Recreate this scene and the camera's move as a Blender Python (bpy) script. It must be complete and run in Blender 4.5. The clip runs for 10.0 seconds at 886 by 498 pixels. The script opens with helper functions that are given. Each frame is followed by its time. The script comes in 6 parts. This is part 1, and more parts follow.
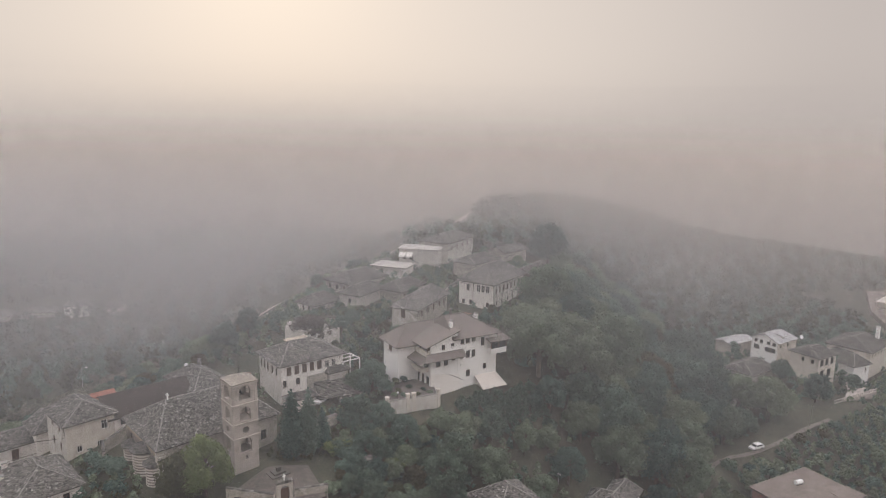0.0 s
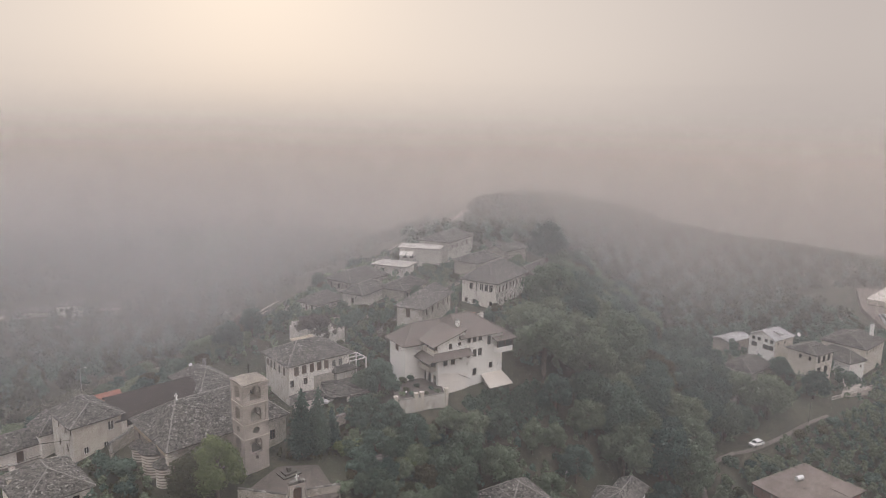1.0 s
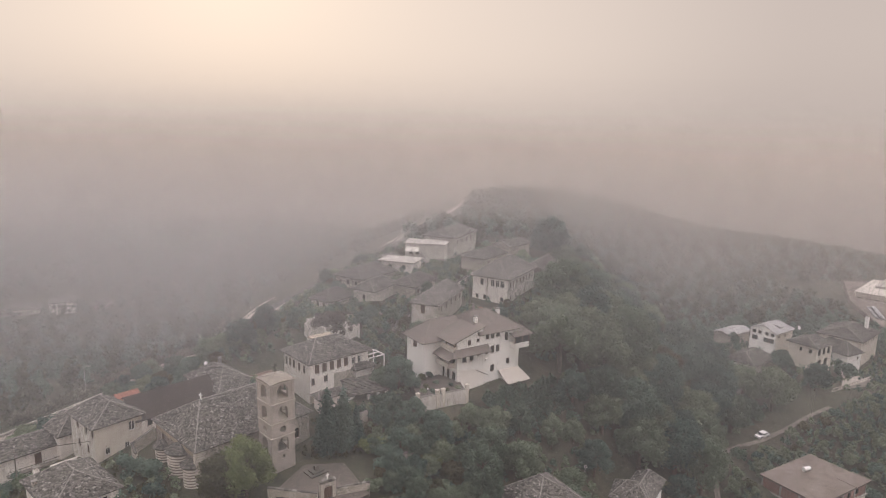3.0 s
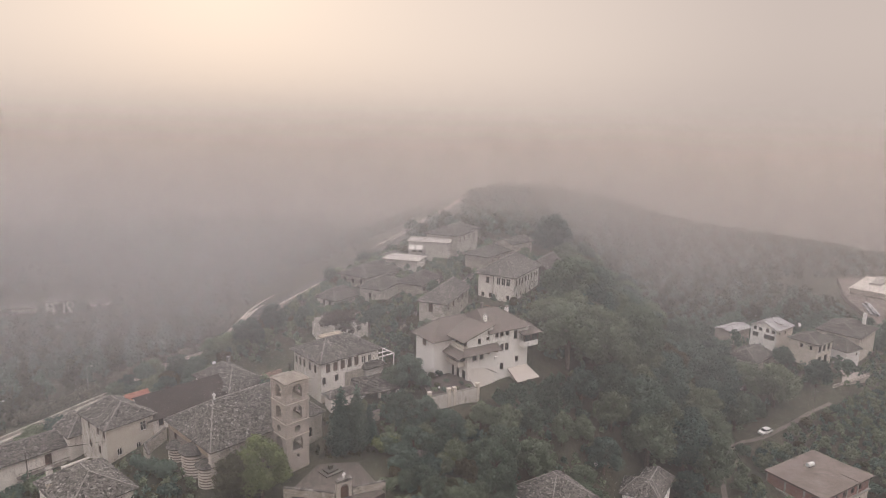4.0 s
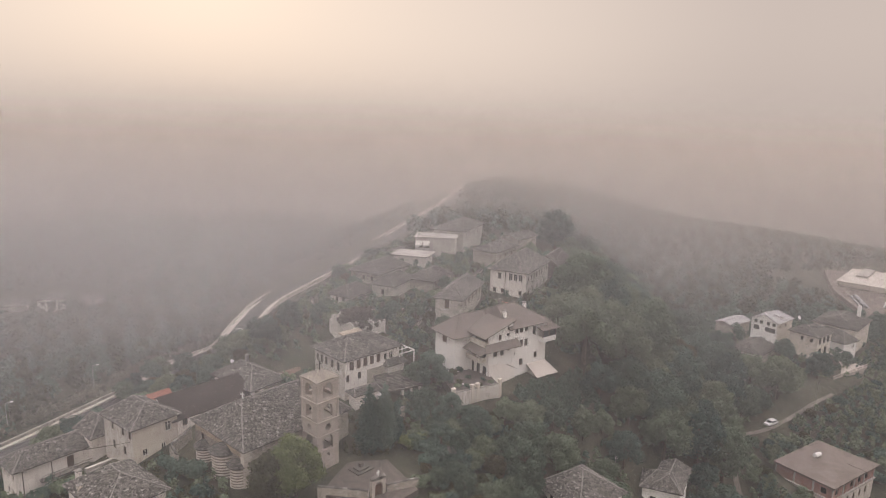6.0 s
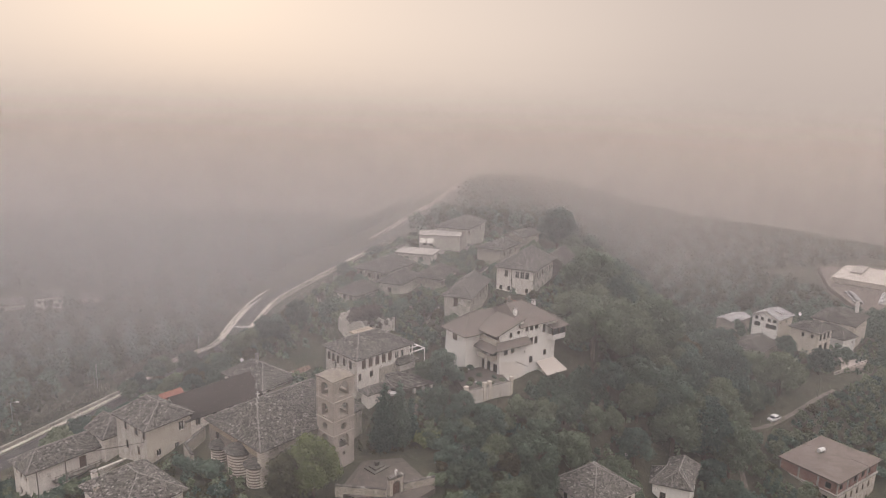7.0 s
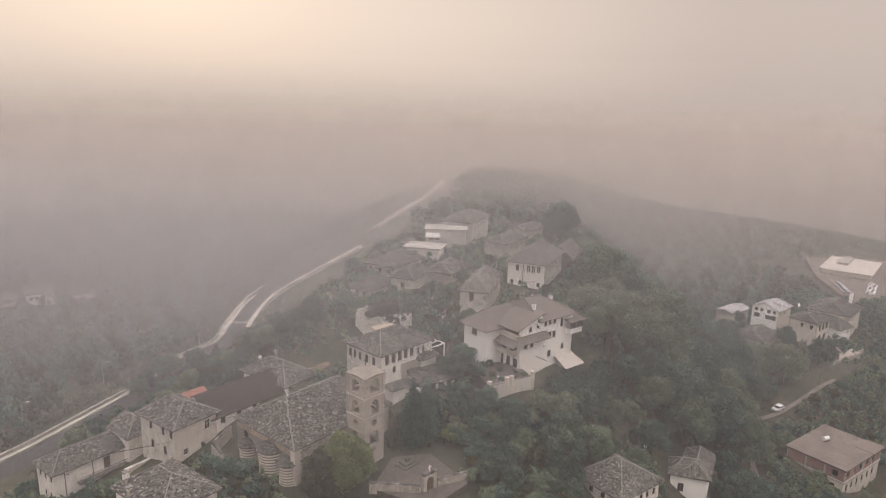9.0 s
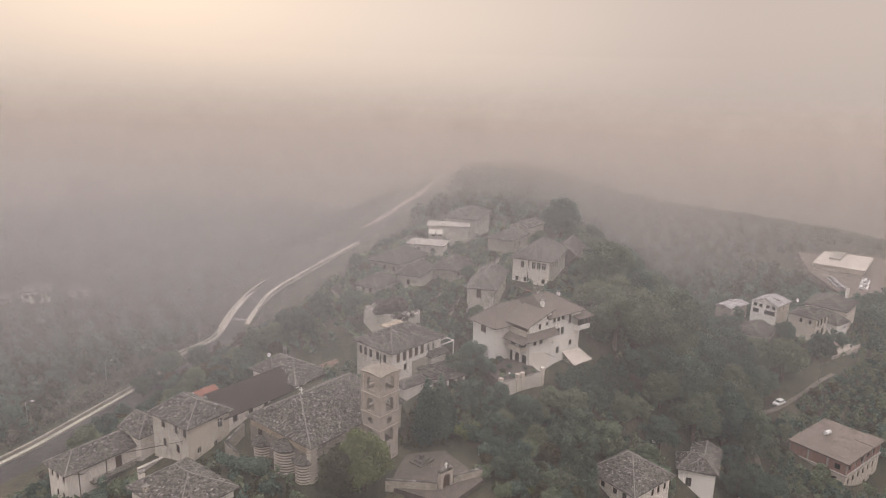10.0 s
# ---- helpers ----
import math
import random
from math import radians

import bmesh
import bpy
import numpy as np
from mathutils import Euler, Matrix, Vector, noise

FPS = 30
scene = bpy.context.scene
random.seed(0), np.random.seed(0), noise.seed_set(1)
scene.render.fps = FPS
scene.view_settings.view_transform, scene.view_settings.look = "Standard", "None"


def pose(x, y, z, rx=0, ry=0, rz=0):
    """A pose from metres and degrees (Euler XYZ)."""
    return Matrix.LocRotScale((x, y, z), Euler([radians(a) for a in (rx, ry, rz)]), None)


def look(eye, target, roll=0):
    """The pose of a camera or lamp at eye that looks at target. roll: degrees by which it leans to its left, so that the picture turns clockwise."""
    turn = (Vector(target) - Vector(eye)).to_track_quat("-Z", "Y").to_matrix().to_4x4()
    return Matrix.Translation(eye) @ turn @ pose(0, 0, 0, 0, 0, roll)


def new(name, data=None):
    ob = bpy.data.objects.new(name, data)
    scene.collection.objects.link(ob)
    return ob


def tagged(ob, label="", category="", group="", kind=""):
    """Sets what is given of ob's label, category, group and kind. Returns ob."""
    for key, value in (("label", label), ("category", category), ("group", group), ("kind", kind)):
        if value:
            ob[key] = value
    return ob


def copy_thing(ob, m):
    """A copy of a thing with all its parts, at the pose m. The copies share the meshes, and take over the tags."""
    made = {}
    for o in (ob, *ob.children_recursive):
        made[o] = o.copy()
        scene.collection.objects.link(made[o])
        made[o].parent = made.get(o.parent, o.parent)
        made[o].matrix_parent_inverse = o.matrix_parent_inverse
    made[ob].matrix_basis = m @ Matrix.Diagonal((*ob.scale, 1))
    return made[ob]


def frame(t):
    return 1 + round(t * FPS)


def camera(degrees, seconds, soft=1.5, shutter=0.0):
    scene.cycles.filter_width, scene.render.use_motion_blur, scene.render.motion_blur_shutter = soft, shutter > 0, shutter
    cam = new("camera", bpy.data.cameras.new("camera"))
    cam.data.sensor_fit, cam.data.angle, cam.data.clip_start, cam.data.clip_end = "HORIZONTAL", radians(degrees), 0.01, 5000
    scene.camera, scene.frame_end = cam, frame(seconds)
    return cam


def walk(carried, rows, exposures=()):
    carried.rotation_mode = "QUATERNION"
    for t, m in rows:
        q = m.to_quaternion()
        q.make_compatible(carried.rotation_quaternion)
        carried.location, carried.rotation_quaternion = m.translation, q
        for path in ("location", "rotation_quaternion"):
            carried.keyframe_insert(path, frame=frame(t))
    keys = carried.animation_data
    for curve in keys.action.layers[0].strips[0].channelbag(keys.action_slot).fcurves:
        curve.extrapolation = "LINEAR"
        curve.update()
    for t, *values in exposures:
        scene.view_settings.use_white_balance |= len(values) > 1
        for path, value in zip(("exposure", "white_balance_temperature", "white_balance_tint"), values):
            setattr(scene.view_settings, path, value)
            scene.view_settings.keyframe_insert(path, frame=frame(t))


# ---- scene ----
# ---------------- camera ----------------
cam = camera(68.6, 10.0, soft=0.6)
PATH = [
    (0, (-0.037, -0.002, 62.019), (-0.006, 1.966, 61.665), 1.1),
    (0.5, (-2.016, 0.062, 62.08), (-1.967, 2.029, 61.724), 1.2),
    (1, (-4.005, 0.091, 62.137), (-3.938, 2.058, 61.778), 1.2),
    (1.5, (-6.007, 0.174, 62.224), (-5.924, 2.139, 61.862), 1.3),
    (2, (-7.915, 0.279, 62.358), (-7.819, 2.243, 61.992), 1.3),
    (2.5, (-9.906, 0.389, 62.523), (-9.796, 2.351, 62.151), 1.3),
    (4, (-15.987, 0.811, 62.944), (-15.835, 2.768, 62.558), 1.4),
    (4.5, (-18.116, 0.962, 63.017), (-17.948, 2.916, 62.628), 1.4),
    (5, (-20.282, 1.166, 63.101), (-20.099, 3.118, 62.708), 1.5),
    (5.5, (-22.451, 1.398, 63.218), (-22.253, 3.348, 62.82), 1.5),
    (7, (-28.878, 2.133, 63.603), (-28.637, 4.075, 63.19), 1.6),
    (7.5, (-31.005, 2.413, 63.725), (-30.75, 4.352, 63.308), 1.6),
    (8, (-33.08, 2.718, 63.87), (-32.81, 4.654, 63.447), 1.7),
    (8.5, (-35.243, 3.054, 64.022), (-34.956, 4.986, 63.594), 1.7),
    (9, (-37.398, 3.395, 64.146), (-37.096, 5.323, 63.71), 1.7),
    (9.5, (-39.567, 3.75, 64.256), (-39.249, 5.675, 63.814), 1.8),
    (10, (-41.671, 4.109, 64.332), (-41.337, 6.029, 63.884), 1.8),
]
walk(cam, [(t, look(eye, target, roll)) for t, eye, target, roll in PATH],
     exposures=[(0.0, 0.0, 6380, 12), (2.5, 0.05, 6640, 15), (5.0, 0.07, 6760, 16), (10.0, 0.07, 6880, 16)])

# ---------------- sky, sun ----------------
SUN_AZ, SUN_EL = -14.0, 17.0      # degrees left of +y, and above the horizon
sun_dir = Vector((math.sin(radians(SUN_AZ)) * math.cos(radians(SUN_EL)),
                  math.cos(radians(SUN_AZ)) * math.cos(radians(SUN_EL)), math.sin(radians(SUN_EL))))
scene.cycles.transparent_max_bounces = 64


class NT:
    """A small helper to wire node trees."""
    def __init__(self, tree):
        self.t = tree
        tree.nodes.clear()

    def n(self, kind, ins=None, **props):
        nd = self.t.nodes.new(kind)
        if "operation" in props:
            nd.operation = props["operation"]
        if "use_clamp" in props:
            nd.use_clamp = props["use_clamp"]
        if "data_type" in props:
            nd.data_type, nd.blend_type = props["data_type"], props["blend_type"]
        if "interpolation_type" in props:
            nd.interpolation_type = props["interpolation_type"]
        if "feature" in props:
            nd.feature = props["feature"]
        if "offset" in props:
            nd.offset = props["offset"]
        for k, v in (ins or {}).items():
            sock = nd.inputs[k]
            if isinstance(v, bpy.types.NodeSocket):
                self.t.links.new(v, sock)
            else:
                sock.default_value = v
        return nd

    def math(self, op, a, b=0.0, c=0.0, clamp=False):
        nd = self.n("ShaderNodeMath", {0: a, 1: b, 2: c}, operation=op, use_clamp=clamp)
        return nd.outputs[0]

    def mix(self, f, a, b, blend="MIX"):
        nd = self.n("ShaderNodeMix", {}, data_type="RGBA", blend_type=blend)
        for i, v in ((0, f), (6, a), (7, b)):
            if isinstance(v, bpy.types.NodeSocket):
                self.t.links.new(v, nd.inputs[i])
            else:
                nd.inputs[i].default_value = v if i == 0 else (*v, 1.0)[:4]
        return nd.outputs[2]

    def rng(self, v, a, b, c, d, smooth=True):
        nd = self.n("ShaderNodeMapRange", {0: v, 1: a, 2: b, 3: c, 4: d},
                    interpolation_type="SMOOTHSTEP" if smooth else "LINEAR")
        return nd.outputs[0]

    def noise(self, vec, scale, detail=4.0, rough=0.55):
        return self.n("ShaderNodeTexNoise", {"Vector": vec, "Scale": scale, "Detail": detail, "Roughness": rough}).outputs[0]


world = bpy.data.worlds.new("foggy_sky")
scene.world = world
world.use_nodes = True
w = NT(world.node_tree)


def fog_colour(nt, way):
    """The colour of sky and glowing backdrop in the direction way: warm round the sun, brighter overhead."""
    sky = nt.n("ShaderNodeTexSky", {0: way})
    sky.sky_type, sky.sun_disc, sky.dust_density = "NISHITA", False, 6.0
    sky.sun_elevation, sky.sun_rotation = radians(SUN_EL), radians(SUN_AZ)
    up = nt.n("ShaderNodeSeparateXYZ", {0: way}).outputs[2]
    az, el = radians(-11.0), radians(9.0)     # the bright patch, a little below the sun
    patch = (math.sin(az) * math.cos(el), math.cos(az) * math.cos(el), math.sin(el))
    near = nt.n("ShaderNodeVectorMath", {0: way, 1: patch}, operation="DOT_PRODUCT").outputs["Value"]
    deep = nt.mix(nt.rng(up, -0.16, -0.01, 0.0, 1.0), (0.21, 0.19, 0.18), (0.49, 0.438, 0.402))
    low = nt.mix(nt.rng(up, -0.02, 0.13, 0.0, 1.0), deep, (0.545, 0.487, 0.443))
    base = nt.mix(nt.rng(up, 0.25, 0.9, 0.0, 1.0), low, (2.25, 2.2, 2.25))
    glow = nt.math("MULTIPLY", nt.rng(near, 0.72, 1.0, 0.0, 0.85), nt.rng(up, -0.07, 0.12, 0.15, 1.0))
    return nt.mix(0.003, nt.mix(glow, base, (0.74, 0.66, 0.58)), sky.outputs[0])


both = fog_colour(w, w.n("ShaderNodeTexCoord").outputs["Generated"])
bg = w.n("ShaderNodeBackground", {"Color": both, "Strength": 1.0})
w.n("ShaderNodeOutputWorld", {"Surface": bg.outputs[0]})

sun = new("sun", bpy.data.lights.new("sun", "SUN"))
sun.data.energy, sun.data.angle, sun.data.color = 0.8, radians(25), (1.0, 0.9, 0.78)
sun.matrix_world = look(tuple(sun_dir * 300), (0, 0, 0))

# ---------------- materials ----------------
def material(name):
    m = bpy.data.materials.new(name)
    m.use_nodes = True
    return m, NT(m.node_tree)


def finish(nt, color, rough=0.85, bump=None, dist=0.05, metallic=0.0, spec=0.3):
    ins = {"Base Color": color, "Roughness": rough, "Metallic": metallic, "Specular IOR Level": spec}
    if bump is not None:
        ins["Normal"] = nt.n("ShaderNodeBump", {"Height": bump, "Strength": 0.7, "Distance": dist}).outputs[0]
    b = nt.n("ShaderNodeBsdfPrincipled", ins)
    nt.n("ShaderNodeOutputMaterial", {"Surface": b.outputs[0]})


def spread(nt, v, lo=0.3, hi=0.7):
    return nt.rng(v, lo, hi, 0.0, 1.0)


def rough_surface(name, a, b, stain, scale=0.6, stain_amount=0.6, rough=0.9, dist=0.04, fine=9.0):
    """Plaster, concrete, earth: two colours in large patches, stains and fine grain."""
    m, nt = material(name)
    co = nt.n("ShaderNodeTexCoord").outputs["Object"]
    wide = spread(nt, nt.noise(co, scale, 5))
    streak = nt.n("ShaderNodeMapping", {"Vector": co, "Scale": (1.6, 1.6, 0.25)}).outputs[0]
    st = nt.rng(nt.noise(streak, scale * 1.7, 6, 0.65), 0.48, 0.72, 0.0, stain_amount)
    fn = nt.noise(co, fine, 3)
    col = nt.mix(wide, a, b)
    col = nt.mix(st, col, stain)
    col = nt.mix(nt.rng(fn, 0.3, 0.7, 0.0, 0.25), col, tuple(c * 0.6 for c in a))
    finish(nt, col, rough, fn, dist)
    return m


def islands(name, a, b, c, rough=0.9, moss=(0.17, 0.165, 0.13), moss_amount=0.28, scale=0.5):
    """Loose pieces (slates, tiles): each its own tone, with lichen in patches."""
    m, nt = material(name)
    co = nt.n("ShaderNodeTexCoord").outputs["Object"]
    r = nt.n("ShaderNodeNewGeometry").outputs["Random Per Island"]
    col = nt.mix(r, a, b)
    col = nt.mix(nt.math("MULTIPLY", nt.math("GREATER_THAN", r, 0.955), 0.6), col, c)
    col = nt.mix(nt.rng(nt.noise(co, scale, 5, 0.65), 0.48, 0.68, 0.0, moss_amount), col, moss)
    fn = nt.noise(co, 7.0, 4)
    col = nt.mix(nt.rng(fn, 0.35, 0.7, 0.0, 0.3), col, tuple(x * 0.5 for x in a))
    finish(nt, col, rough, fn, 0.03)
    return m


def masonry(name, a, b, mortar, bw, bh, rough=0.9, stain=(0.2, 0.18, 0.16), amount=0.5, offset=0.5):
    """Coursed stone on walls of any direction: u runs along x + y, v along z."""
    m, nt = material(name)
    co = nt.n("ShaderNodeTexCoord").outputs["Object"]
    s = nt.n("ShaderNodeSeparateXYZ", {0: co})
    u = nt.math("ADD", s.outputs[0], s.outputs[1])
    wob = nt.math("MULTIPLY", nt.math("SUBTRACT", nt.noise(co, 0.9, 3), 0.5), 0.25)
    v = nt.n("ShaderNodeCombineXYZ", {0: nt.math("ADD", u, wob), 1: nt.math("ADD", s.outputs[2], wob), 2: 0.0}).outputs[0]
    br = nt.n("ShaderNodeTexBrick", {"Vector": v, "Color1": (*a, 1), "Color2": (*b, 1), "Mortar": (*mortar, 1), "Scale": 1.0,
                                     "Mortar Size": 0.035, "Mortar Smooth": 0.4, "Brick Width": bw, "Row Height": bh, "Bias": 0.0}, offset=offset)
    col = nt.mix(nt.rng(nt.noise(co, 0.5, 6, 0.65), 0.45, 0.7, 0.0, amount), br.outputs[0], stain)
    fn = nt.noise(co, 6.0, 4)
    col = nt.mix(nt.rng(fn, 0.35, 0.7, 0.0, 0.3), col, tuple(x * 0.55 for x in a))
    h = nt.math("ADD", nt.math("MULTIPLY", fn, 0.5), nt.math("SUBTRACT", 1.0, br.outputs[1]))
    finish(nt, col, rough, h, 0.06)
    return m


def rubble(name, a, b, joint, scale=2.2, amount=0.5, stain=(0.17, 0.16, 0.13)):
    """Rubble wall: irregular stones with recessed joints."""
    m, nt = material(name)
    co = nt.n("ShaderNodeTexCoord").outputs["Object"]
    mp = nt.n("ShaderNodeMapping", {"Vector": co, "Scale": (1.0, 1.0, 1.5)}).outputs[0]
    vo = nt.n("ShaderNodeTexVoronoi", {"Vector": mp, "Scale": scale}, feature="DISTANCE_TO_EDGE")
    cell = nt.n("ShaderNodeTexVoronoi", {"Vector": mp, "Scale": scale})
    tone = nt.n("ShaderNodeSeparateXYZ", {0: cell.outputs["Color"]}).outputs[0]
    edge = nt.rng(vo.outputs["Distance"], 0.0, 0.09, 0.0, 1.0)
    col = nt.mix(edge, joint, nt.mix(tone, a, b))
    col = nt.mix(nt.rng(nt.noise(co, 0.45, 5, 0.6), 0.48, 0.68, 0.0, amount), col, stain)
    finish(nt, col, 0.95, edge, 0.06)
    return m


def plain(name, col, rough=0.6, metallic=0.0, vary=0.25, scale=3.0, spec=0.4):
    m, nt = material(name)
    co = nt.n("ShaderNodeTexCoord").outputs["Object"]
    fn = nt.noise(co, scale, 5, 0.6)
    c = nt.mix(nt.rng(fn, 0.35, 0.75, 0.0, vary), col, tuple(x * 0.45 for x in col))
    finish(nt, c, rough, fn, 0.01, metallic, spec)
    return m


def foliage(name, a, b, c):
    """Leaves: a tone for each tree, a slight change from clump to clump."""
    m, nt = material(name)
    tree = nt.n("ShaderNodeObjectInfo").outputs["Random"]
    r = nt.n("ShaderNodeNewGeometry").outputs["Random Per Island"]
    col = nt.mix(spread(nt, tree, 0.1, 0.9), a, b)
    col = nt.mix(nt.math("MULTIPLY", r, 0.4), col, c)
    d = nt.n("ShaderNodeBsdfPrincipled", {"Base Color": col, "Roughness": 0.75, "Specular IOR Level": 0.2})
    tr = nt.n("ShaderNodeBsdfTranslucent", {"Color": col})
    mx = nt.n("ShaderNodeMixShader", {0: 0.4, 1: d.outputs[0], 2: tr.outputs[0]})
    nt.n("ShaderNodeOutputMaterial", {"Surface": mx.outputs[0]})
    return m


M = {}
M["slate"] = islands("weathered_stone_slate", (0.05, 0.046, 0.042), (0.2, 0.184, 0.166), (0.37, 0.345, 0.315))
M["slate_dark"] = islands("dark_stone_slate", (0.045, 0.041, 0.036), (0.165, 0.149, 0.132), (0.3, 0.275, 0.245))
M["slate_pale"] = islands("pale_stone_slate", (0.065, 0.06, 0.054), (0.235, 0.217, 0.197), (0.45, 0.42, 0.385))
M["roof_tile"] = islands("brown_concrete_tile", (0.15, 0.125, 0.11), (0.19, 0.16, 0.14), (0.21, 0.18, 0.16), moss=(0.13, 0.115, 0.1), moss_amount=0.4)
M["red_tile"] = islands("red_clay_tile", (0.27, 0.115, 0.085), (0.36, 0.165, 0.12), (0.36, 0.22, 0.17), moss=(0.2, 0.12, 0.09))
M["rust_tile"] = islands("old_clay_tile", (0.17, 0.115, 0.095), (0.235, 0.155, 0.125), (0.28, 0.23, 0.2), moss=(0.13, 0.11, 0.085))
M["roof_deck"] = plain("roof_underlay", (0.13, 0.115, 0.1), 0.9)
M["ridge"] = rough_surface("mortared_ridge_stone", (0.27, 0.25, 0.228), (0.2, 0.186, 0.168), (0.13, 0.12, 0.105), 1.5, 0.8)
M["felt"] = rough_surface("brown_metal_roof_sheet", (0.034, 0.025, 0.021), (0.044, 0.033, 0.028), (0.06, 0.048, 0.042), 0.25, 0.4, 0.9, 0.01)
M["white"] = rough_surface("white_lime_plaster", (0.86, 0.81, 0.75), (0.76, 0.70, 0.64), (0.42, 0.37, 0.32), 0.6, 0.6)
M["white_clean"] = rough_surface("clean_white_render", (0.92, 0.89, 0.85), (0.86, 0.83, 0.79), (0.64, 0.59, 0.53), 0.35, 0.35)
M["cream"] = rough_surface("stained_cream_plaster", (0.66, 0.60, 0.52), (0.56, 0.50, 0.43), (0.36, 0.31, 0.26), 0.5, 0.7)
M["tan"] = rough_surface("tan_plaster", (0.42, 0.35, 0.27), (0.35, 0.29, 0.23), (0.25, 0.21, 0.17), 0.5, 0.6)
M["old_white"] = rough_surface("peeling_old_plaster", (0.66, 0.62, 0.57), (0.52, 0.48, 0.43), (0.28, 0.25, 0.22), 0.7, 0.85)
M["rubble"] = rubble("rubble_stone_wall", (0.40, 0.36, 0.31), (0.52, 0.48, 0.42), (0.24, 0.21, 0.18))
M["rubble_pale"] = rubble("pale_rubble_wall", (0.55, 0.51, 0.46), (0.68, 0.64, 0.58), (0.36, 0.33, 0.29), 2.0)
M["ashlar"] = masonry("pinkish_tower_ashlar", (0.44, 0.385, 0.345), (0.56, 0.49, 0.44), (0.27, 0.235, 0.21), 0.7, 0.36, amount=0.45)
M["band"] = masonry("banded_church_stone", (0.66, 0.60, 0.52), (0.60, 0.53, 0.46), (0.2, 0.17, 0.145), 1.6, 0.42, amount=0.35)
M["brick"] = masonry("red_hollow_brick", (0.26, 0.105, 0.08), (0.32, 0.145, 0.11), (0.36, 0.3, 0.27), 0.3, 0.2, amount=0.3, stain=(0.4, 0.3, 0.26))
M["concrete"] = rough_surface("grey_concrete", (0.42, 0.39, 0.36), (0.36, 0.33, 0.30), (0.26, 0.23, 0.2), 0.4, 0.6)
M["roof_concrete"] = rough_surface("brownish_concrete_roof", (0.2, 0.162, 0.14), (0.14, 0.113, 0.098), (0.085, 0.068, 0.058), 0.35, 0.75)
M["pale_roof"] = rough_surface("pale_flat_roof", (0.62, 0.56, 0.50), (0.56, 0.51, 0.46), (0.42, 0.38, 0.34), 0.15, 0.5)
M["metal_roof"] = rough_surface("grey_sheet_roof", (0.36, 0.35, 0.35), (0.32, 0.31, 0.31), (0.25, 0.22, 0.2), 0.3, 0.5, 0.45, 0.01)
M["kerb"] = rough_surface("pale_stone_kerb", (0.68, 0.61, 0.54), (0.60, 0.54, 0.47), (0.42, 0.37, 0.32), 0.5, 0.5)
M["asphalt"] = rough_surface("asphalt", (0.05, 0.048, 0.047), (0.062, 0.059, 0.057), (0.09, 0.084, 0.08), 0.2, 0.6)
M["paint"] = plain("white_road_paint", (0.72, 0.70, 0.66), 0.7)
M["dirt"] = rough_surface("trodden_earth_path", (0.2, 0.175, 0.15), (0.15, 0.13, 0.11), (0.09, 0.09, 0.06), 0.5, 0.7)
M["paving"] = rough_surface("courtyard_paving", (0.135, 0.112, 0.098), (0.09, 0.078, 0.068), (0.055, 0.052, 0.042), 0.8, 0.8)
M["ground"] = rough_surface("grass_and_leaf_litter", (0.045, 0.05, 0.032), (0.085, 0.076, 0.052), (0.026, 0.032, 0.02), 0.16, 0.8, 1.0, 0.15, 3.0)
M["wood"] = plain("dark_brown_wood", (0.12, 0.07, 0.05), 0.7, 0, 0.5, 6)
M["wood_light"] = plain("weathered_boards", (0.38, 0.31, 0.235), 0.8, 0, 0.5, 4)
M["wood_grey"] = plain("grey_weathered_timber", (0.2, 0.18, 0.16), 0.85, 0, 0.5, 4)
M["glass"] = plain("dark_window_glass", (0.03, 0.03, 0.032), 0.15, 0, 0.2, 1, 0.5)
# near-black colour standing in for the shade inside open rooms
M["void"] = plain("unlit_interior", (0.025, 0.022, 0.02), 0.95, 0, 0.2, 1, 0.0)
M["frame_white"] = plain("white_painted_wood", (0.74, 0.71, 0.67), 0.6, 0, 0.2)
M["stone_light"] = rough_surface("pale_dressed_stone", (0.50, 0.45, 0.395), (0.42, 0.375, 0.33), (0.24, 0.215, 0.19), 0.8, 0.7)
M["cap_stone"] = rough_surface("lichened_cap_stone", (0.30, 0.26, 0.22), (0.21, 0.185, 0.16), (0.12, 0.11, 0.09), 1.4, 0.85)
M["stone_cross"] = plain("white_marble", (0.78, 0.76, 0.72), 0.6, 0, 0.2)
M["iron"] = plain("dark_iron", (0.06, 0.055, 0.05), 0.6, 0.6)
M["steel"] = plain("galvanised_steel", (0.42, 0.41, 0.40), 0.5, 0.7)
M["bark"] = rough_surface("tree_bark", (0.11, 0.085, 0.065), (0.15, 0.12, 0.095), (0.06, 0.05, 0.04), 2.0)
M["car_white"] = plain("white_car_paint", (0.80, 0.79, 0.78), 0.3, 0, 0.1, 2, 0.5)
M["car_grey"] = plain("grey_car_paint", (0.34, 0.34, 0.35), 0.3, 0, 0.1, 2, 0.5)
M["tyre"] = plain("black_rubber", (0.03, 0.03, 0.03), 0.9)
M["tank"] = plain("white_plastic_tank", (0.75, 0.74, 0.72), 0.5)
M["awning"] = plain("white_awning_cloth", (0.78, 0.74, 0.68), 0.8)
M["leaf"] = foliage("leaves_green", (0.058, 0.098, 0.074), (0.168, 0.204, 0.130), (0.196, 0.232, 0.16))
M["leaf_dark"] = foliage("leaves_dark", (0.048, 0.087, 0.072), (0.108, 0.156, 0.12), (0.136, 0.184, 0.143))
M["leaf_autumn"] = foliage("leaves_turning", (0.070, 0.080, 0.042), (0.095, 0.084, 0.046), (0.115, 0.11, 0.06))
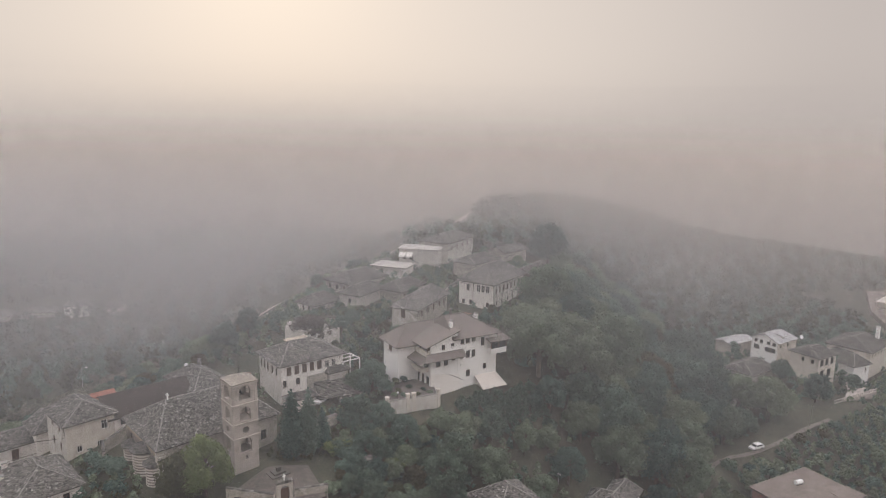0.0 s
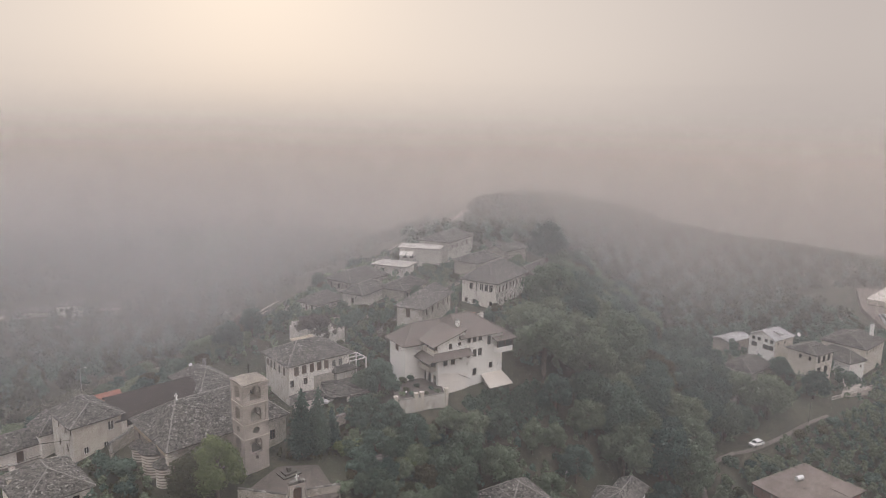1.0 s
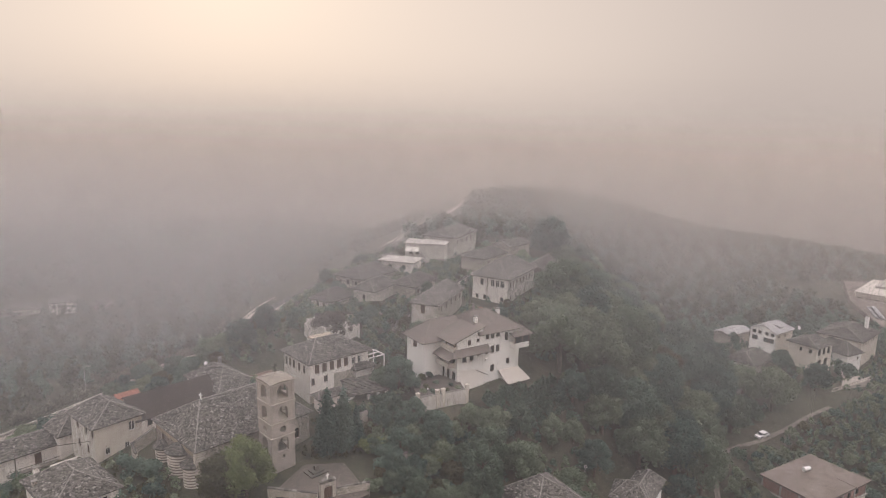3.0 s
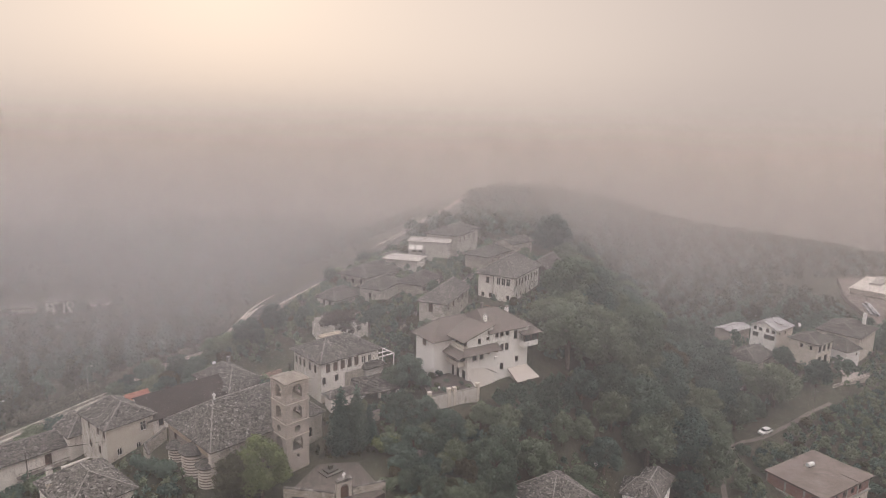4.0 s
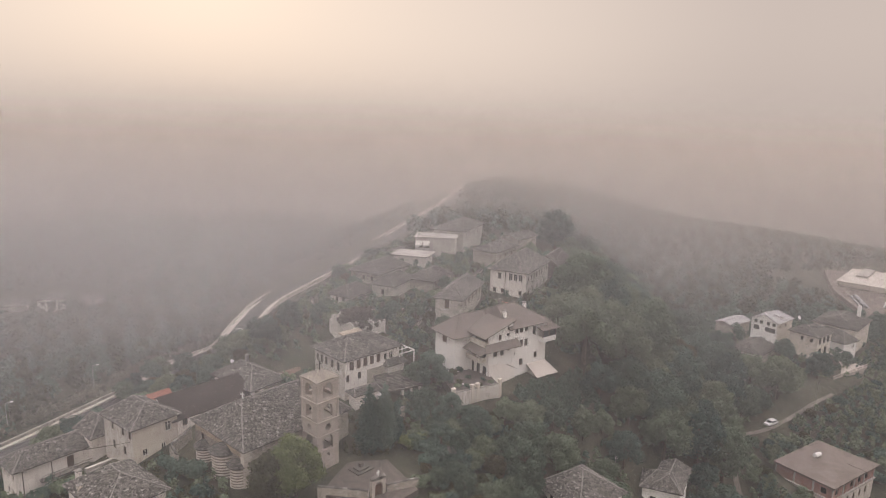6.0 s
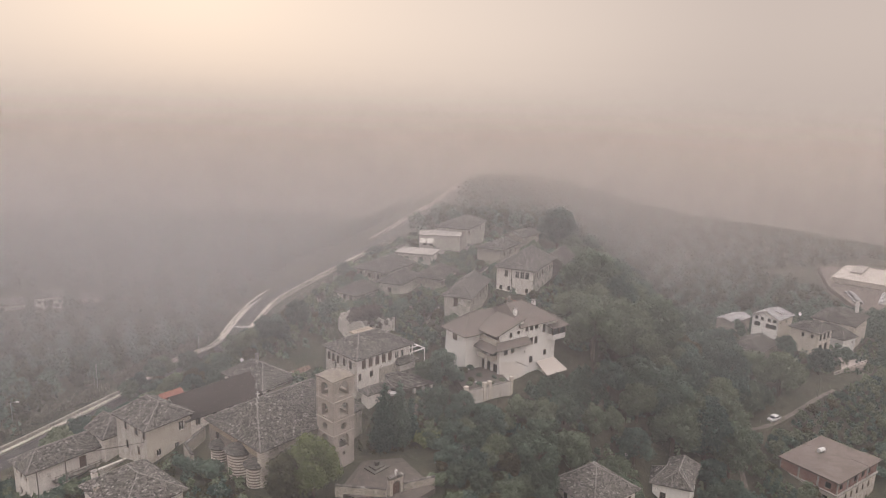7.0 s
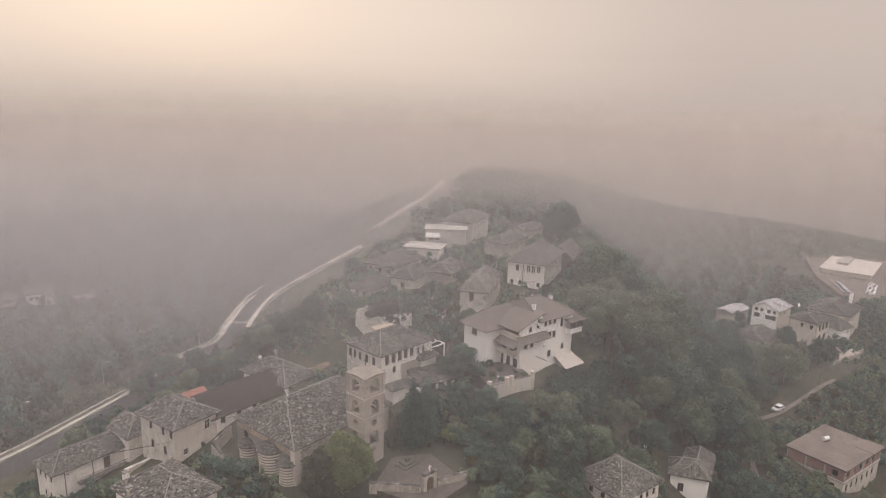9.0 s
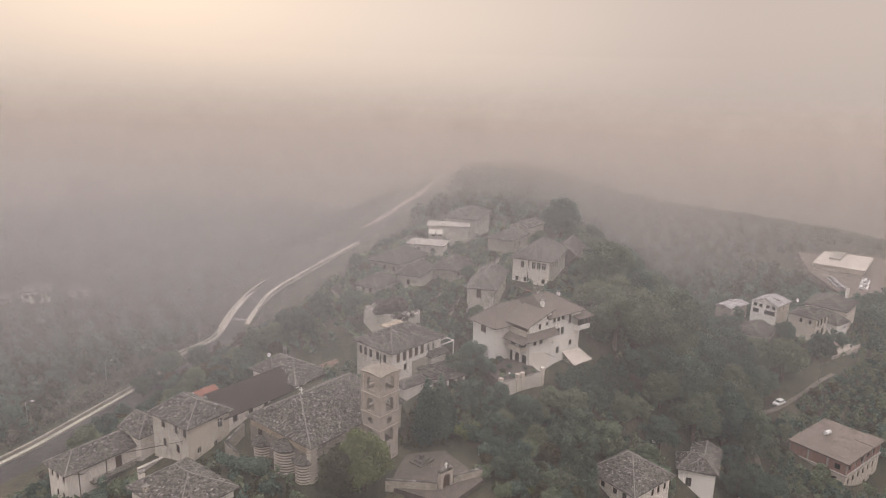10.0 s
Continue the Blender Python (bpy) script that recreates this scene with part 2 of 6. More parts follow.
M["leaf_fresh"] = foliage("leaves_yellow_green", (0.15, 0.19, 0.08), (0.165, 0.195, 0.085), (0.21, 0.235, 0.11))
M["brick_dark"] = masonry("dark_brick_courses", (0.20, 0.155, 0.13), (0.26, 0.2, 0.165), (0.3, 0.27, 0.24), 0.3, 0.09, amount=0.4)
M["leaf_pale"] = foliage("leaves_pale_scrub", (0.16, 0.15, 0.12), (0.22, 0.2, 0.16), (0.28, 0.26, 0.21))
M["leaf_far"] = foliage("leaves_far_woods", (0.038, 0.052, 0.030), (0.06, 0.07, 0.038), (0.085, 0.08, 0.045))
M["vine"] = foliage("dry_creeper", (0.06, 0.055, 0.045), (0.09, 0.075, 0.06), (0.12, 0.1, 0.08))


def fog_material(name, amount, base_z, dense_z, top0, top1, low, seed, side, tone, span=(-42.0, 12.0), thin_side=0.0):
    m, nt = material(name)
    co = nt.n("ShaderNodeTexCoord").outputs["Object"]
    z = nt.n("ShaderNodeSeparateXYZ", {0: co}).outputs[2]
    mp = nt.n("ShaderNodeMapping", {"Vector": co, "Location": (seed * 31.7, seed * 13.1, seed * 7.7), "Scale": (1.0, 1.0, 1.7)}).outputs[0]
    nz = nt.rng(nt.noise(mp, 0.0075, 4, 0.5), 0.28, 0.72, 0.65, 1.35)
    zz = nt.math("ADD", z, nt.math("MULTIPLY", nt.math("SUBTRACT", nt.noise(mp, 0.006, 3, 0.5), 0.5), 40.0))
    rise = nt.rng(zz, base_z, dense_z, low, 1.0)
    top = nt.rng(z, top0, top1, 1.0, 0.0)
    fac = nt.math("MULTIPLY", nt.math("MULTIPLY", nt.math("MULTIPLY", rise, nz), top), amount, clamp=True)
    x = nt.n("ShaderNodeSeparateXYZ", {0: co}).outputs[0]
    att = nt.n("ShaderNodeAttribute")
    att.attribute_name = "height_over_ground"
    fac = nt.math("MULTIPLY", fac, att.outputs["Fac"])
    fac = nt.math("MULTIPLY", fac, nt.rng(x, span[0], span[1], side, 1.0 / side))
    if thin_side:     # clearer air over the eastern slope
        fac = nt.math("MULTIPLY", fac, nt.rng(x, 25.0, 120.0, 1.0, thin_side))
    fac = nt.math("MINIMUM", fac, 0.24)
    d = nt.n("ShaderNodeBsdfDiffuse", {"Color": (*tone, 1)})
    tr = nt.n("ShaderNodeBsdfTranslucent", {"Color": (*tone, 1)})
    body = nt.n("ShaderNodeMixShader", {0: 0.5, 1: d.outputs[0], 2: tr.outputs[0]})
    clear = nt.n("ShaderNodeBsdfTransparent")
    mx = nt.n("ShaderNodeMixShader", {0: fac, 1: clear.outputs[0], 2: body.outputs[0]})
    nt.n("ShaderNodeOutputMaterial", {"Surface": mx.outputs[0]})
    return m

# ---------------- building kit ----------------
class MB:
    """Gathers vertices and faces of one mesh."""
    def __init__(self):
        self.v, self.f = [], []

    def face(self, *pts):
        i = len(self.v)
        self.v += [tuple(p) for p in pts]
        self.f.append(tuple(range(i, i + len(pts))))

    def box(self, x0, y0, z0, x1, y1, z1):
        i = len(self.v)
        self.v += [(x0, y0, z0), (x1, y0, z0), (x1, y1, z0), (x0, y1, z0), (x0, y0, z1), (x1, y0, z1), (x1, y1, z1), (x0, y1, z1)]
        self.f += [(i, i + 3, i + 2, i + 1), (i + 4, i + 5, i + 6, i + 7), (i, i + 1, i + 5, i + 4),
                   (i + 1, i + 2, i + 6, i + 5), (i + 2, i + 3, i + 7, i + 6), (i + 3, i, i + 4, i + 7)]

    def prism(self, poly, z0, z1):
        """poly: anticlockwise from above."""
        i, n = len(self.v), len(poly)
        self.v += [(x, y, z0) for x, y in poly] + [(x, y, z1) for x, y in poly]
        self.f += [tuple(range(i + n - 1, i - 1, -1)), tuple(range(i + n, i + 2 * n))]
        self.f += [(i + k, i + (k + 1) % n, i + n + (k + 1) % n, i + n + k) for k in range(n)]

    def tube(self, a, b, r0, r1, n=8, cap=True):
        a, b = Vector(a), Vector(b)
        d = (b - a).normalized()
        x = d.orthogonal().normalized()
        y = d.cross(x)
        i = len(self.v)
        for c, r in ((a, r0), (b, r1)):
            self.v += [tuple(c + (x * math.cos(k * math.tau / n) + y * math.sin(k * math.tau / n)) * r) for k in range(n)]
        self.f += [(i + k, i + (k + 1) % n, i + n + (k + 1) % n, i + n + k) for k in range(n)]
        if cap:
            self.f += [tuple(range(i + n - 1, i - 1, -1)), tuple(range(i + n, i + 2 * n))]

    def lathe(self, profile, n=16, a0=0.0, a1=math.tau, cx=0.0, cy=0.0):
        i, m = len(self.v), len(profile)
        for k in range(n + 1):
            a = a0 + (a1 - a0) * k / n
            self.v += [(cx + r * math.cos(a), cy + r * math.sin(a), z) for r, z in profile]
        for k in range(n):
            for j in range(m - 1):
                p = i + k * m + j
                self.f.append((p, p + m, p + m + 1, p + 1))


def part(name, mb, mat, parent=None, label="", kind="", smooth=False):
    """One mesh object from a mesh builder or a ready mesh."""
    if isinstance(mb, MB):
        me = bpy.data.meshes.new(name)
        me.from_pydata(mb.v, [], mb.f)
        me.materials.append(M[mat])
        if smooth:
            me.polygons.foreach_set("use_smooth", [True] * len(me.polygons))
        me.update()
    else:
        me = mb
    ob = new(name, me)
    ob.parent = parent
    if label or kind:
        tagged(ob, label=label, kind=kind)
    return ob


def thing(name, label, category, x=0.0, y=0.0, z=0.0, turn=0.0, group="", kind=""):
    e = new(name)
    e.empty_display_size = 0.5
    e.matrix_basis = pose(x, y, z, 0, 0, turn)
    return tagged(e, label, category, group, kind)


SIDES = {  # start, direction along, outward
    "R": lambda b: ((b[0], b[1]), (1, 0), (0, -1), b[2] - b[0]),
    "F": lambda b: ((b[2], b[1]), (0, 1), (1, 0), b[3] - b[1]),
    "B": lambda b: ((b[2], b[3]), (-1, 0), (0, 1), b[2] - b[0]),
    "L": lambda b: ((b[0], b[3]), (0, -1), (-1, 0), b[3] - b[1]),
}
window_cache = {}


def window_meshes(w, h, style):
    key = (round(w, 2), round(h, 2), style)
    if key in window_cache:
        return window_cache[key]
    frame_mat = {"brown": "wood", "white": "frame_white", "dark": "wood", "shut": "wood", "void": "wood_grey"}[style]
    f = MB()
    t = 0.09
    f.box(-w / 2, 0.0, -h / 2, -w / 2 + t, 0.1, h / 2)
    f.box(w / 2 - t, 0.0, -h / 2, w / 2, 0.1, h / 2)
    f.box(-w / 2 + t, 0.0, -h / 2, w / 2 - t, 0.1, -h / 2 + t)
    f.box(-w / 2 + t, 0.0, h / 2 - t, w / 2 - t, 0.1, h / 2)
    if style not in ("void",):
        f.box(-0.035, 0.012, -h / 2 + t, 0.035, 0.088, h / 2 - t)
        if h > 1.3:
            f.box(-w / 2 + t, 0.02, h * 0.17 - 0.03, -0.035, 0.08, h * 0.17 + 0.03)
            f.box(0.035, 0.02, h * 0.17 - 0.03, w / 2 - t, 0.08, h * 0.17 + 0.03)
    p = MB()
    p.box(-w / 2 + t, 0.045, -h / 2 + t, w / 2 - t, 0.06, h / 2 - t)
    s = MB()
    s.box(-w / 2 - 0.08, -0.2, -h / 2 - 0.09, w / 2 + 0.08, 0.06, -h / 2 - 0.003)
    sh = None
    if style == "shut":
        sh = MB()
        for k in range(7):
            zz = -h / 2 + 0.1 + k * (h - 0.2) / 7
            sh.box(-w / 2 + 0.04, -0.045, zz, w / 2 - 0.04, -0.008, zz + (h - 0.2) / 7 - 0.03)
    out = []
    # void style: a near-black sheet painted as interior shade, no glass
    for nm, b, mt in (("window_frame", f, frame_mat), ("pane", p, "void" if style == "void" else "glass"), ("sill", s, "stone_light"), ("shutter", sh, "wood")):
        if b is None:
            out.append(None)
            continue
        me = bpy.data.meshes.new(nm)
        me.from_pydata(b.v, [], b.f)
        me.materials.append(M[mt])
        out.append(me)
    window_cache[key] = out
    return out


def put_window(parent, side, b, s, zc, w, h, style):
    (ox, oy), (dx, dy), (nx, ny), _ = SIDES[side](b)
    win = part("window", window_meshes(w, h, style)[0], None, parent)
    depth = 0.16
    win.matrix_basis = Matrix(((dx, -nx, 0, ox + dx * s - nx * depth), (dy, -ny, 0, oy + dy * s - ny * depth), (0, 0, 1, zc), (0, 0, 0, 1)))
    ms = window_meshes(w, h, style)
    part("pane", ms[1], None, win)
    if style != "void":
        part("sill", ms[2], None, win)
    if ms[3]:
        part("shutter", ms[3], None, win)
    return win


def wall_panel(parent, b, side, z0, z1, mat, wins=(), thick=0.42, label="", name="wall"):
    """One wall of the box b = (u0, v0, u1, v1), with its openings cut through. wins: (s, zc, w, h, style)."""
    (ox, oy), (dx, dy), (nx, ny), length = SIDES[side](b)
    P = lambda s, z, d: (ox + dx * s - nx * d, oy + dy * s - ny * d, z)
    wins = [q for q in wins if q[0] - q[2] / 2 > 0.05 and q[0] + q[2] / 2 < length - 0.05]
    ss = sorted({0.0, length, *[q[0] - q[2] / 2 for q in wins], *[q[0] + q[2] / 2 for q in wins]})
    zs = sorted({z0, z1, *[q[1] - q[3] / 2 for q in wins], *[q[1] + q[3] / 2 for q in wins]})
    mb = MB()
    for a, c in zip(ss, ss[1:]):
        for e, g in zip(zs, zs[1:]):
            ms, mz = (a + c) / 2, (e + g) / 2
            if any(abs(ms - q[0]) < q[2] / 2 and abs(mz - q[1]) < q[3] / 2 for q in wins):
                continue
            mb.face(P(a, e, 0), P(c, e, 0), P(c, g, 0), P(a, g, 0))
            mb.face(P(a, e, thick), P(a, g, thick), P(c, g, thick), P(c, e, thick))
    for s, zc, w, h, _ in wins:
        a, c, e, g = s - w / 2, s + w / 2, zc - h / 2, zc + h / 2
        mb.face(P(a, e, 0), P(a, g, 0), P(a, g, thick), P(a, e, thick))
        mb.face(P(c, e, 0), P(c, e, thick), P(c, g, thick), P(c, g, 0))
        mb.face(P(a, e, 0), P(a, e, thick), P(c, e, thick), P(c, e, 0))
        mb.face(P(a, g, 0), P(c, g, 0), P(c, g, thick), P(a, g, thick))
    mb.face(P(0, z1, 0), P(length, z1, 0), P(length, z1, thick), P(0, z1, thick))
    part(name, mb, mat, parent, label)
    for s, zc, w, h, style in wins:
        if style != "hole":
            put_window(parent, side, b, s, zc, w, h, style)


def block(parent, b, z0, z1, mats, wins=(), sides="RFBL"):
    """Four walls. mats: one name, or a dict side -> name. wins: (side, s, zc, w, h, style); s from the near corner for R and L."""
    for sd in sides:
        mt = mats if isinstance(mats, str) else mats.get(sd, mats["*"])
        lst = []
        for q in wins:
            if q[0] == sd:
                s = (b[3] - b[1]) - q[1] if sd == "L" else q[1]
                lst.append((s, *q[2:]))
        wall_panel(parent, b, sd, z0, z1, mt, lst)


rnd = random.Random(7)


def slates_on(mb, poly, dr=0.42, wmin=0.4, wmax=0.8, jitter=1.0, lift=0.10):
    """Overlapping slabs on a roof plane; poly[0] to poly[1] is its eave."""
    p = [Vector(q) for q in poly]
    e1 = (p[1] - p[0]).normalized()
    n = e1.cross(p[2] - p[0]).normalized()
    e2 = n.cross(e1)
    q2 = [((q - p[0]).dot(e1), (q - p[0]).dot(e2)) for q in p]
    top = max(y for _, y in q2)
    m, y = len(q2), 0.0
    while y < top - 0.08:
        ym = y + dr * 0.45
        xs = []
        for k in range(m):
            (xa, ya), (xb, yb) = q2[k], q2[(k + 1) % m]
            if (ya - ym) * (yb - ym) < 0:
                xs.append(xa + (xb - xa) * (ym - ya) / (yb - ya))
        if len(xs) >= 2:
            x, x1 = min(xs), max(xs)
            while x < x1 - 0.05:
                w = min(rnd.uniform(wmin, wmax), x1 - x)
                if x1 - x - w < wmin * 0.4:
                    w = x1 - x
                j = jitter
                yb = y - 0.05 + j * rnd.uniform(-0.05, 0.05)
                yt = min(y + dr + 0.06, top)
                hb, ht = lift + j * rnd.uniform(-0.04, 0.08), 0.02 + j * rnd.uniform(0, 0.012)
                g = 0.012 * j
                sk = j * rnd.uniform(-0.03, 0.03)
                c = [p[0] + e1 * (x + g) + e2 * (yb + sk), p[0] + e1 * (x + w - g) + e2 * (yb - sk), p[0] + e1 * (x + w - g) + e2 * yt, p[0] + e1 * (x + g) + e2 * yt]
                tp = [c[0] + n * hb, c[1] + n * (hb + j * rnd.uniform(-0.012, 0.012)), c[2] + n * ht, c[3] + n * ht]
                lo = [c[0] - n * 0.01, c[1] - n * 0.01]
                i = len(mb.v)
                mb.v += [tuple(q) for q in tp + lo]
                mb.f += [(i, i + 1, i + 2, i + 3), (i + 4, i + 5, i + 1, i), (i + 4, i, i + 3), (i + 5, i + 2, i + 1)]
                x += w
        y += dr


def caps_along(mb, a, b, w=0.28, h=0.13, step=0.5):
    a, b = Vector(a), Vector(b)
    d = b - a
    L = d.length
    d.normalize()
    sd = d.cross(Vector((0, 0, 1))).normalized()
    n = sd.cross(d)
    k = max(1, int(L / step))
    for i in range(k):
        s0, s1 = L * i / k + 0.01, L * (i + 1) / k - 0.01
        ww, hh = w * rnd.uniform(0.8, 1.15) / 2, h * rnd.uniform(0.8, 1.3)
        p0, p1 = a + d * s0, a + d * s1
        lo0, lo1 = p0 - n * 0.05, p1 - n * 0.05
        i0 = len(mb.v)
        for q, l in ((p0, lo0), (p1, lo1)):
            mb.v += [tuple(l - sd * ww), tuple(q - sd * ww * 0.6 + n * hh), tuple(q + sd * ww * 0.6 + n * hh), tuple(l + sd * ww)]
        mb.f += [(i0, i0 + 4, i0 + 5, i0 + 1), (i0 + 1, i0 + 5, i0 + 6, i0 + 2), (i0 + 2, i0 + 6, i0 + 7, i0 + 3), (i0, i0 + 1, i0 + 2, i0 + 3), (i0 + 7, i0 + 6, i0 + 5, i0 + 4)]


def roof(parent, b, ze, rise, axis="u", runs=(None, None), over=0.6, mat="slate", dr=0.27, wr=(0.2, 0.48), jitter=1.4, caps="ridge", gable_mat="white", skip=()):
    """Hipped or gabled roof (run 0: a gable) over the box b, its eave at ze."""
    u0, v0, u1, v1 = b[0] - over, b[1] - over, b[2] + over, b[3] + over
    span = (v1 - v0) if axis == "u" else (u1 - u0)
    r0, r1 = [span / 2 if r is None else r for r in runs]
    z = ze + rise
    A, B, C, D = (u0, v0, ze), (u1, v0, ze), (u1, v1, ze), (u0, v1, ze)
    if axis == "u":
        mid = (v0 + v1) / 2
        P, Q = (u0 + r0, mid, z), (u1 - r1, mid, z)
        planes = {"R": [A, B, Q, P], "F": [B, C, Q], "B": [C, D, P, Q], "L": [D, A, P]}
        ends = {"L": r0, "F": r1}
        hips = [(P, Q)] + ([(A, P), (D, P)]) + ([(B, Q), (C, Q)])
    else:
        mid = (u0 + u1) / 2
        P, Q = (mid, v0 + r0, z), (mid, v1 - r1, z)
        planes = {"R": [A, B, P], "F": [B, C, Q, P], "B": [C, D, Q], "L": [D, A, P, Q]}
        ends = {"R": r0, "B": r1}
        hips = [(P, Q)] + ([(A, P), (B, P)]) + ([(C, Q), (D, Q)])
    deck = MB()
    sl = MB()
    t = 0.14
    low = lambda q: (q[0], q[1], q[2] - t)
    for sd, pl in planes.items():
        if ends.get(sd, 1) <= 0.01:
            continue
        deck.face(*pl)
        deck.face(*[low(q) for q in reversed(pl)])
        deck.face(low(pl[0]), low(pl[1]), pl[1], pl[0])
        if sd not in skip:
            slates_on(sl, pl, dr, wr[0], wr[1], jitter, 0.10 if jitter > 0.6 else 0.03)
    rf = part("roof", deck, "roof_deck", parent)
    part("slates", sl, mat, rf, kind="stuff")
    if caps:
        cm = MB()
        for p, q in hips:
            caps_along(cm, p, q)
        part("ridge_cap", cm, caps, rf)
    for sd, r in ends.items():
        if r <= 0.01:   # a gable: wall up to the roof
            k = over / (span / 2) * rise
            g = MB()
            if sd in "LF":
                u = b[0] if sd == "L" else b[2]
                d = 0.4 if sd == "L" else -0.4
                pts = [(u, b[1], ze + k), (u, b[3], ze + k), (u, mid, z - 0.16)]
                back = [(p[0] + d, p[1], p[2]) for p in pts]
            else:
                v = b[1] if sd == "R" else b[3]
                d = 0.4 if sd == "R" else -0.4
                pts = [(b[0], v, ze + k), (b[2], v, ze + k), (mid, v, z - 0.16)]
                back = [(p[0], p[1] + d, p[2]) for p in pts]
            g.face(*pts)
            g.face(*reversed(back))
            g.face((pts[0][0], pts[0][1], ze - 0.1), (pts[1][0], pts[1][1], ze - 0.1), pts[1], pts[0])
            part("gable", g, gable_mat, parent)
    return rf


def chimney(parent, u, v, z0, z1, w=0.7, mat="white", cap=True):
    c = MB()
    c.box(u - w / 2, v - w / 2, z0, u + w / 2, v + w / 2, z1)
    ob = part("chimney", c, mat, parent)
    if cap:
        k = MB()
        for a in (-1, 1):
            for d in (-1, 1):
                k.box(u + a * w * 0.36 - 0.06, v + d * w * 0.36 - 0.06, z1, u + a * w * 0.36 + 0.06, v + d * w * 0.36 + 0.06, z1 + 0.25)
        k.box(u - w * 0.62, v - w * 0.62, z1 + 0.25, u + w * 0.62, v + w * 0.62, z1 + 0.34)
        part("chimney_cap", k, "ridge", ob)
    return ob


def house(label, C, turn, L1, L2, z0, ze, mats, rise=2.4, axis="u", runs=(None, None), over=0.6, mat="slate", wins=(), chims=(), caps="ridge", dr=0.27,
          wr=(0.2, 0.48), jitter=1.4, gable_mat=None, name="house", cat="house", group=""):
    h = thing(name, label, cat, C[0], C[1], 0.0, turn, group)
    b = (0.0, 0.0, L1, L2)
    block(h, b, z0, ze, mats, wins)
    roof(h, b, ze, rise, axis, runs, over, mat, dr, wr, jitter, caps, gable_mat or (mats if isinstance(mats, str) else mats["*"]))
    for u, v, a, c, w, cm in chims:
        chimney(h, u, v, a, c, w, cm)
    return h


def row(side, ss, zc, w, h, style):
    return [(side, s, zc, w, h, style) for s in ss]

# ---------------- the lie of the land ----------------
def ip(v, xs, ys):
    return float(np.interp(v, xs, ys))


def sstep(t):
    t = min(1.0, max(0.0, t))
    return t * t * (3 - 2 * t)


SP_Y = [40, 100, 113, 125, 140, 150, 165, 190, 210, 240, 300, 355, 425, 600]
SP_X = [-50, -40, -33, -24, -6, -3, 0, 0, 0, 6, 20, 36, 58, 100]
SP_Z = [-3, 1.7, 2.4, 6.4, 7.6, 14.4, 15.2, 17.0, 18.5, 18.5, 15, 13.5, 12, 6]
RD_Y = [60, 100, 140, 162, 181, 214, 254, 282, 300, 314, 355, 390, 425, 460, 700]
RD_X = [-141, -122.4, -103, -96.7, -89.8, -87.5, -82.5, -80.7, -74.8, -61.4, -17.5, 4, 22.5, 36, 121]
RD_Z = [-5, -7.8, -12, -14.4, -15.7, -20.4, -29.6, -29, -24.5, -19.9, -5.2, 1.3, 4.7, 8.3, 9.7]
RT_Y = [40, 120, 170, 220, 300, 390, 470, 560]
RT_Z = [-25, -23.5, -21, -19, -27, -28, -15, -4]


def road_at(y):
    return ip(y, RD_Y, RD_X), ip(y, RD_Y, RD_Z)


def bump(x, y, cx, cy, h, s):
    return h * math.exp(-((x - cx) ** 2 + (y - cy) ** 2) / (2 * s * s))


def ground(x, y):
    xs, zs = ip(y, SP_Y, SP_X), ip(y, SP_Y, SP_Z)
    xr, zr = road_at(y)
    wl = ip(y, [80, 105, 118, 140, 180, 210, 240, 330], [20, 20, 22, 30, 27, 18, 12, 8])
    wr = ip(y, [80, 130, 165, 200, 300], [18, 20, 25, 26, 16])
    if x >= xs:
        zt = ip(y, RT_Y, RT_Z)
        z = zs + (zt - zs) * sstep((x - xs - wr) / (85 - wr + 0.25 * max(0, y - 200)))
        z -= max(0.0, x - 150) * 0.03
    elif x > xr + 6:
        full = max(4.0, xs - wl - (xr + 6))
        z = zs + (zr - zs) * sstep((xs - wl - x) / full * ip(y, [195, 240, 300], [1.0, 1.6, 2.0]))
    elif x > xr - 6:
        z = zr
    else:
        d = xr - 6 - x
        z = zr - (9 + max(0.0, zr + 14)) * sstep(d / 70) + 5 * sstep((d - 70) / 150)
    z += bump(x, y, 107, 198, 10, 22) + bump(x, y, 100, 132, -9, 13)
    far = math.hypot(x, y) - 520
    if far > 0:      # the land falls away beyond the ridge
        z -= min(90.0, 0.22 * far)
    off = abs(x - xr)
    if off > 7 and y < 440:
        z += (noise.noise((x * 0.03, y * 0.03, 0)) * 1.1 + noise.noise((x * 0.11, y * 0.11, 5)) * 0.35) * min(1, (off - 7) / 8)
    return z


def axis_steps(lo, hi, fine_lo, fine_hi, fine):
    out, v, st = [], fine_lo, fine
    while v <= fine_hi:
        out.append(v)
        v += fine
    while v < hi:
        out.append(v)
        st *= 1.18
        v += st
    out.append(hi)
    v, st = fine_lo, fine
    while v > lo:
        st *= 1.18
        v -= st
        out.insert(0, max(v, lo))
    return out


gx = axis_steps(-2600, 2600, -190, 190, 2.5)
gy = axis_steps(-700, 4200, 70, 330, 2.5)
gm = bpy.data.meshes.new("ground")
gm.from_pydata([(x, y, ground(x, y)) for y in gy for x in gx], [],
               [(j * len(gx) + i, j * len(gx) + i + 1, (j + 1) * len(gx) + i + 1, (j + 1) * len(gx) + i) for j in range(len(gy) - 1) for i in range(len(gx) - 1)])
gm.polygons.foreach_set("use_smooth", [True] * len(gm.polygons))
gm.materials.append(M["ground"])
tagged(new("ground", gm), "hillside of dark grass, scrub and leaf litter", "ground", kind="structure")


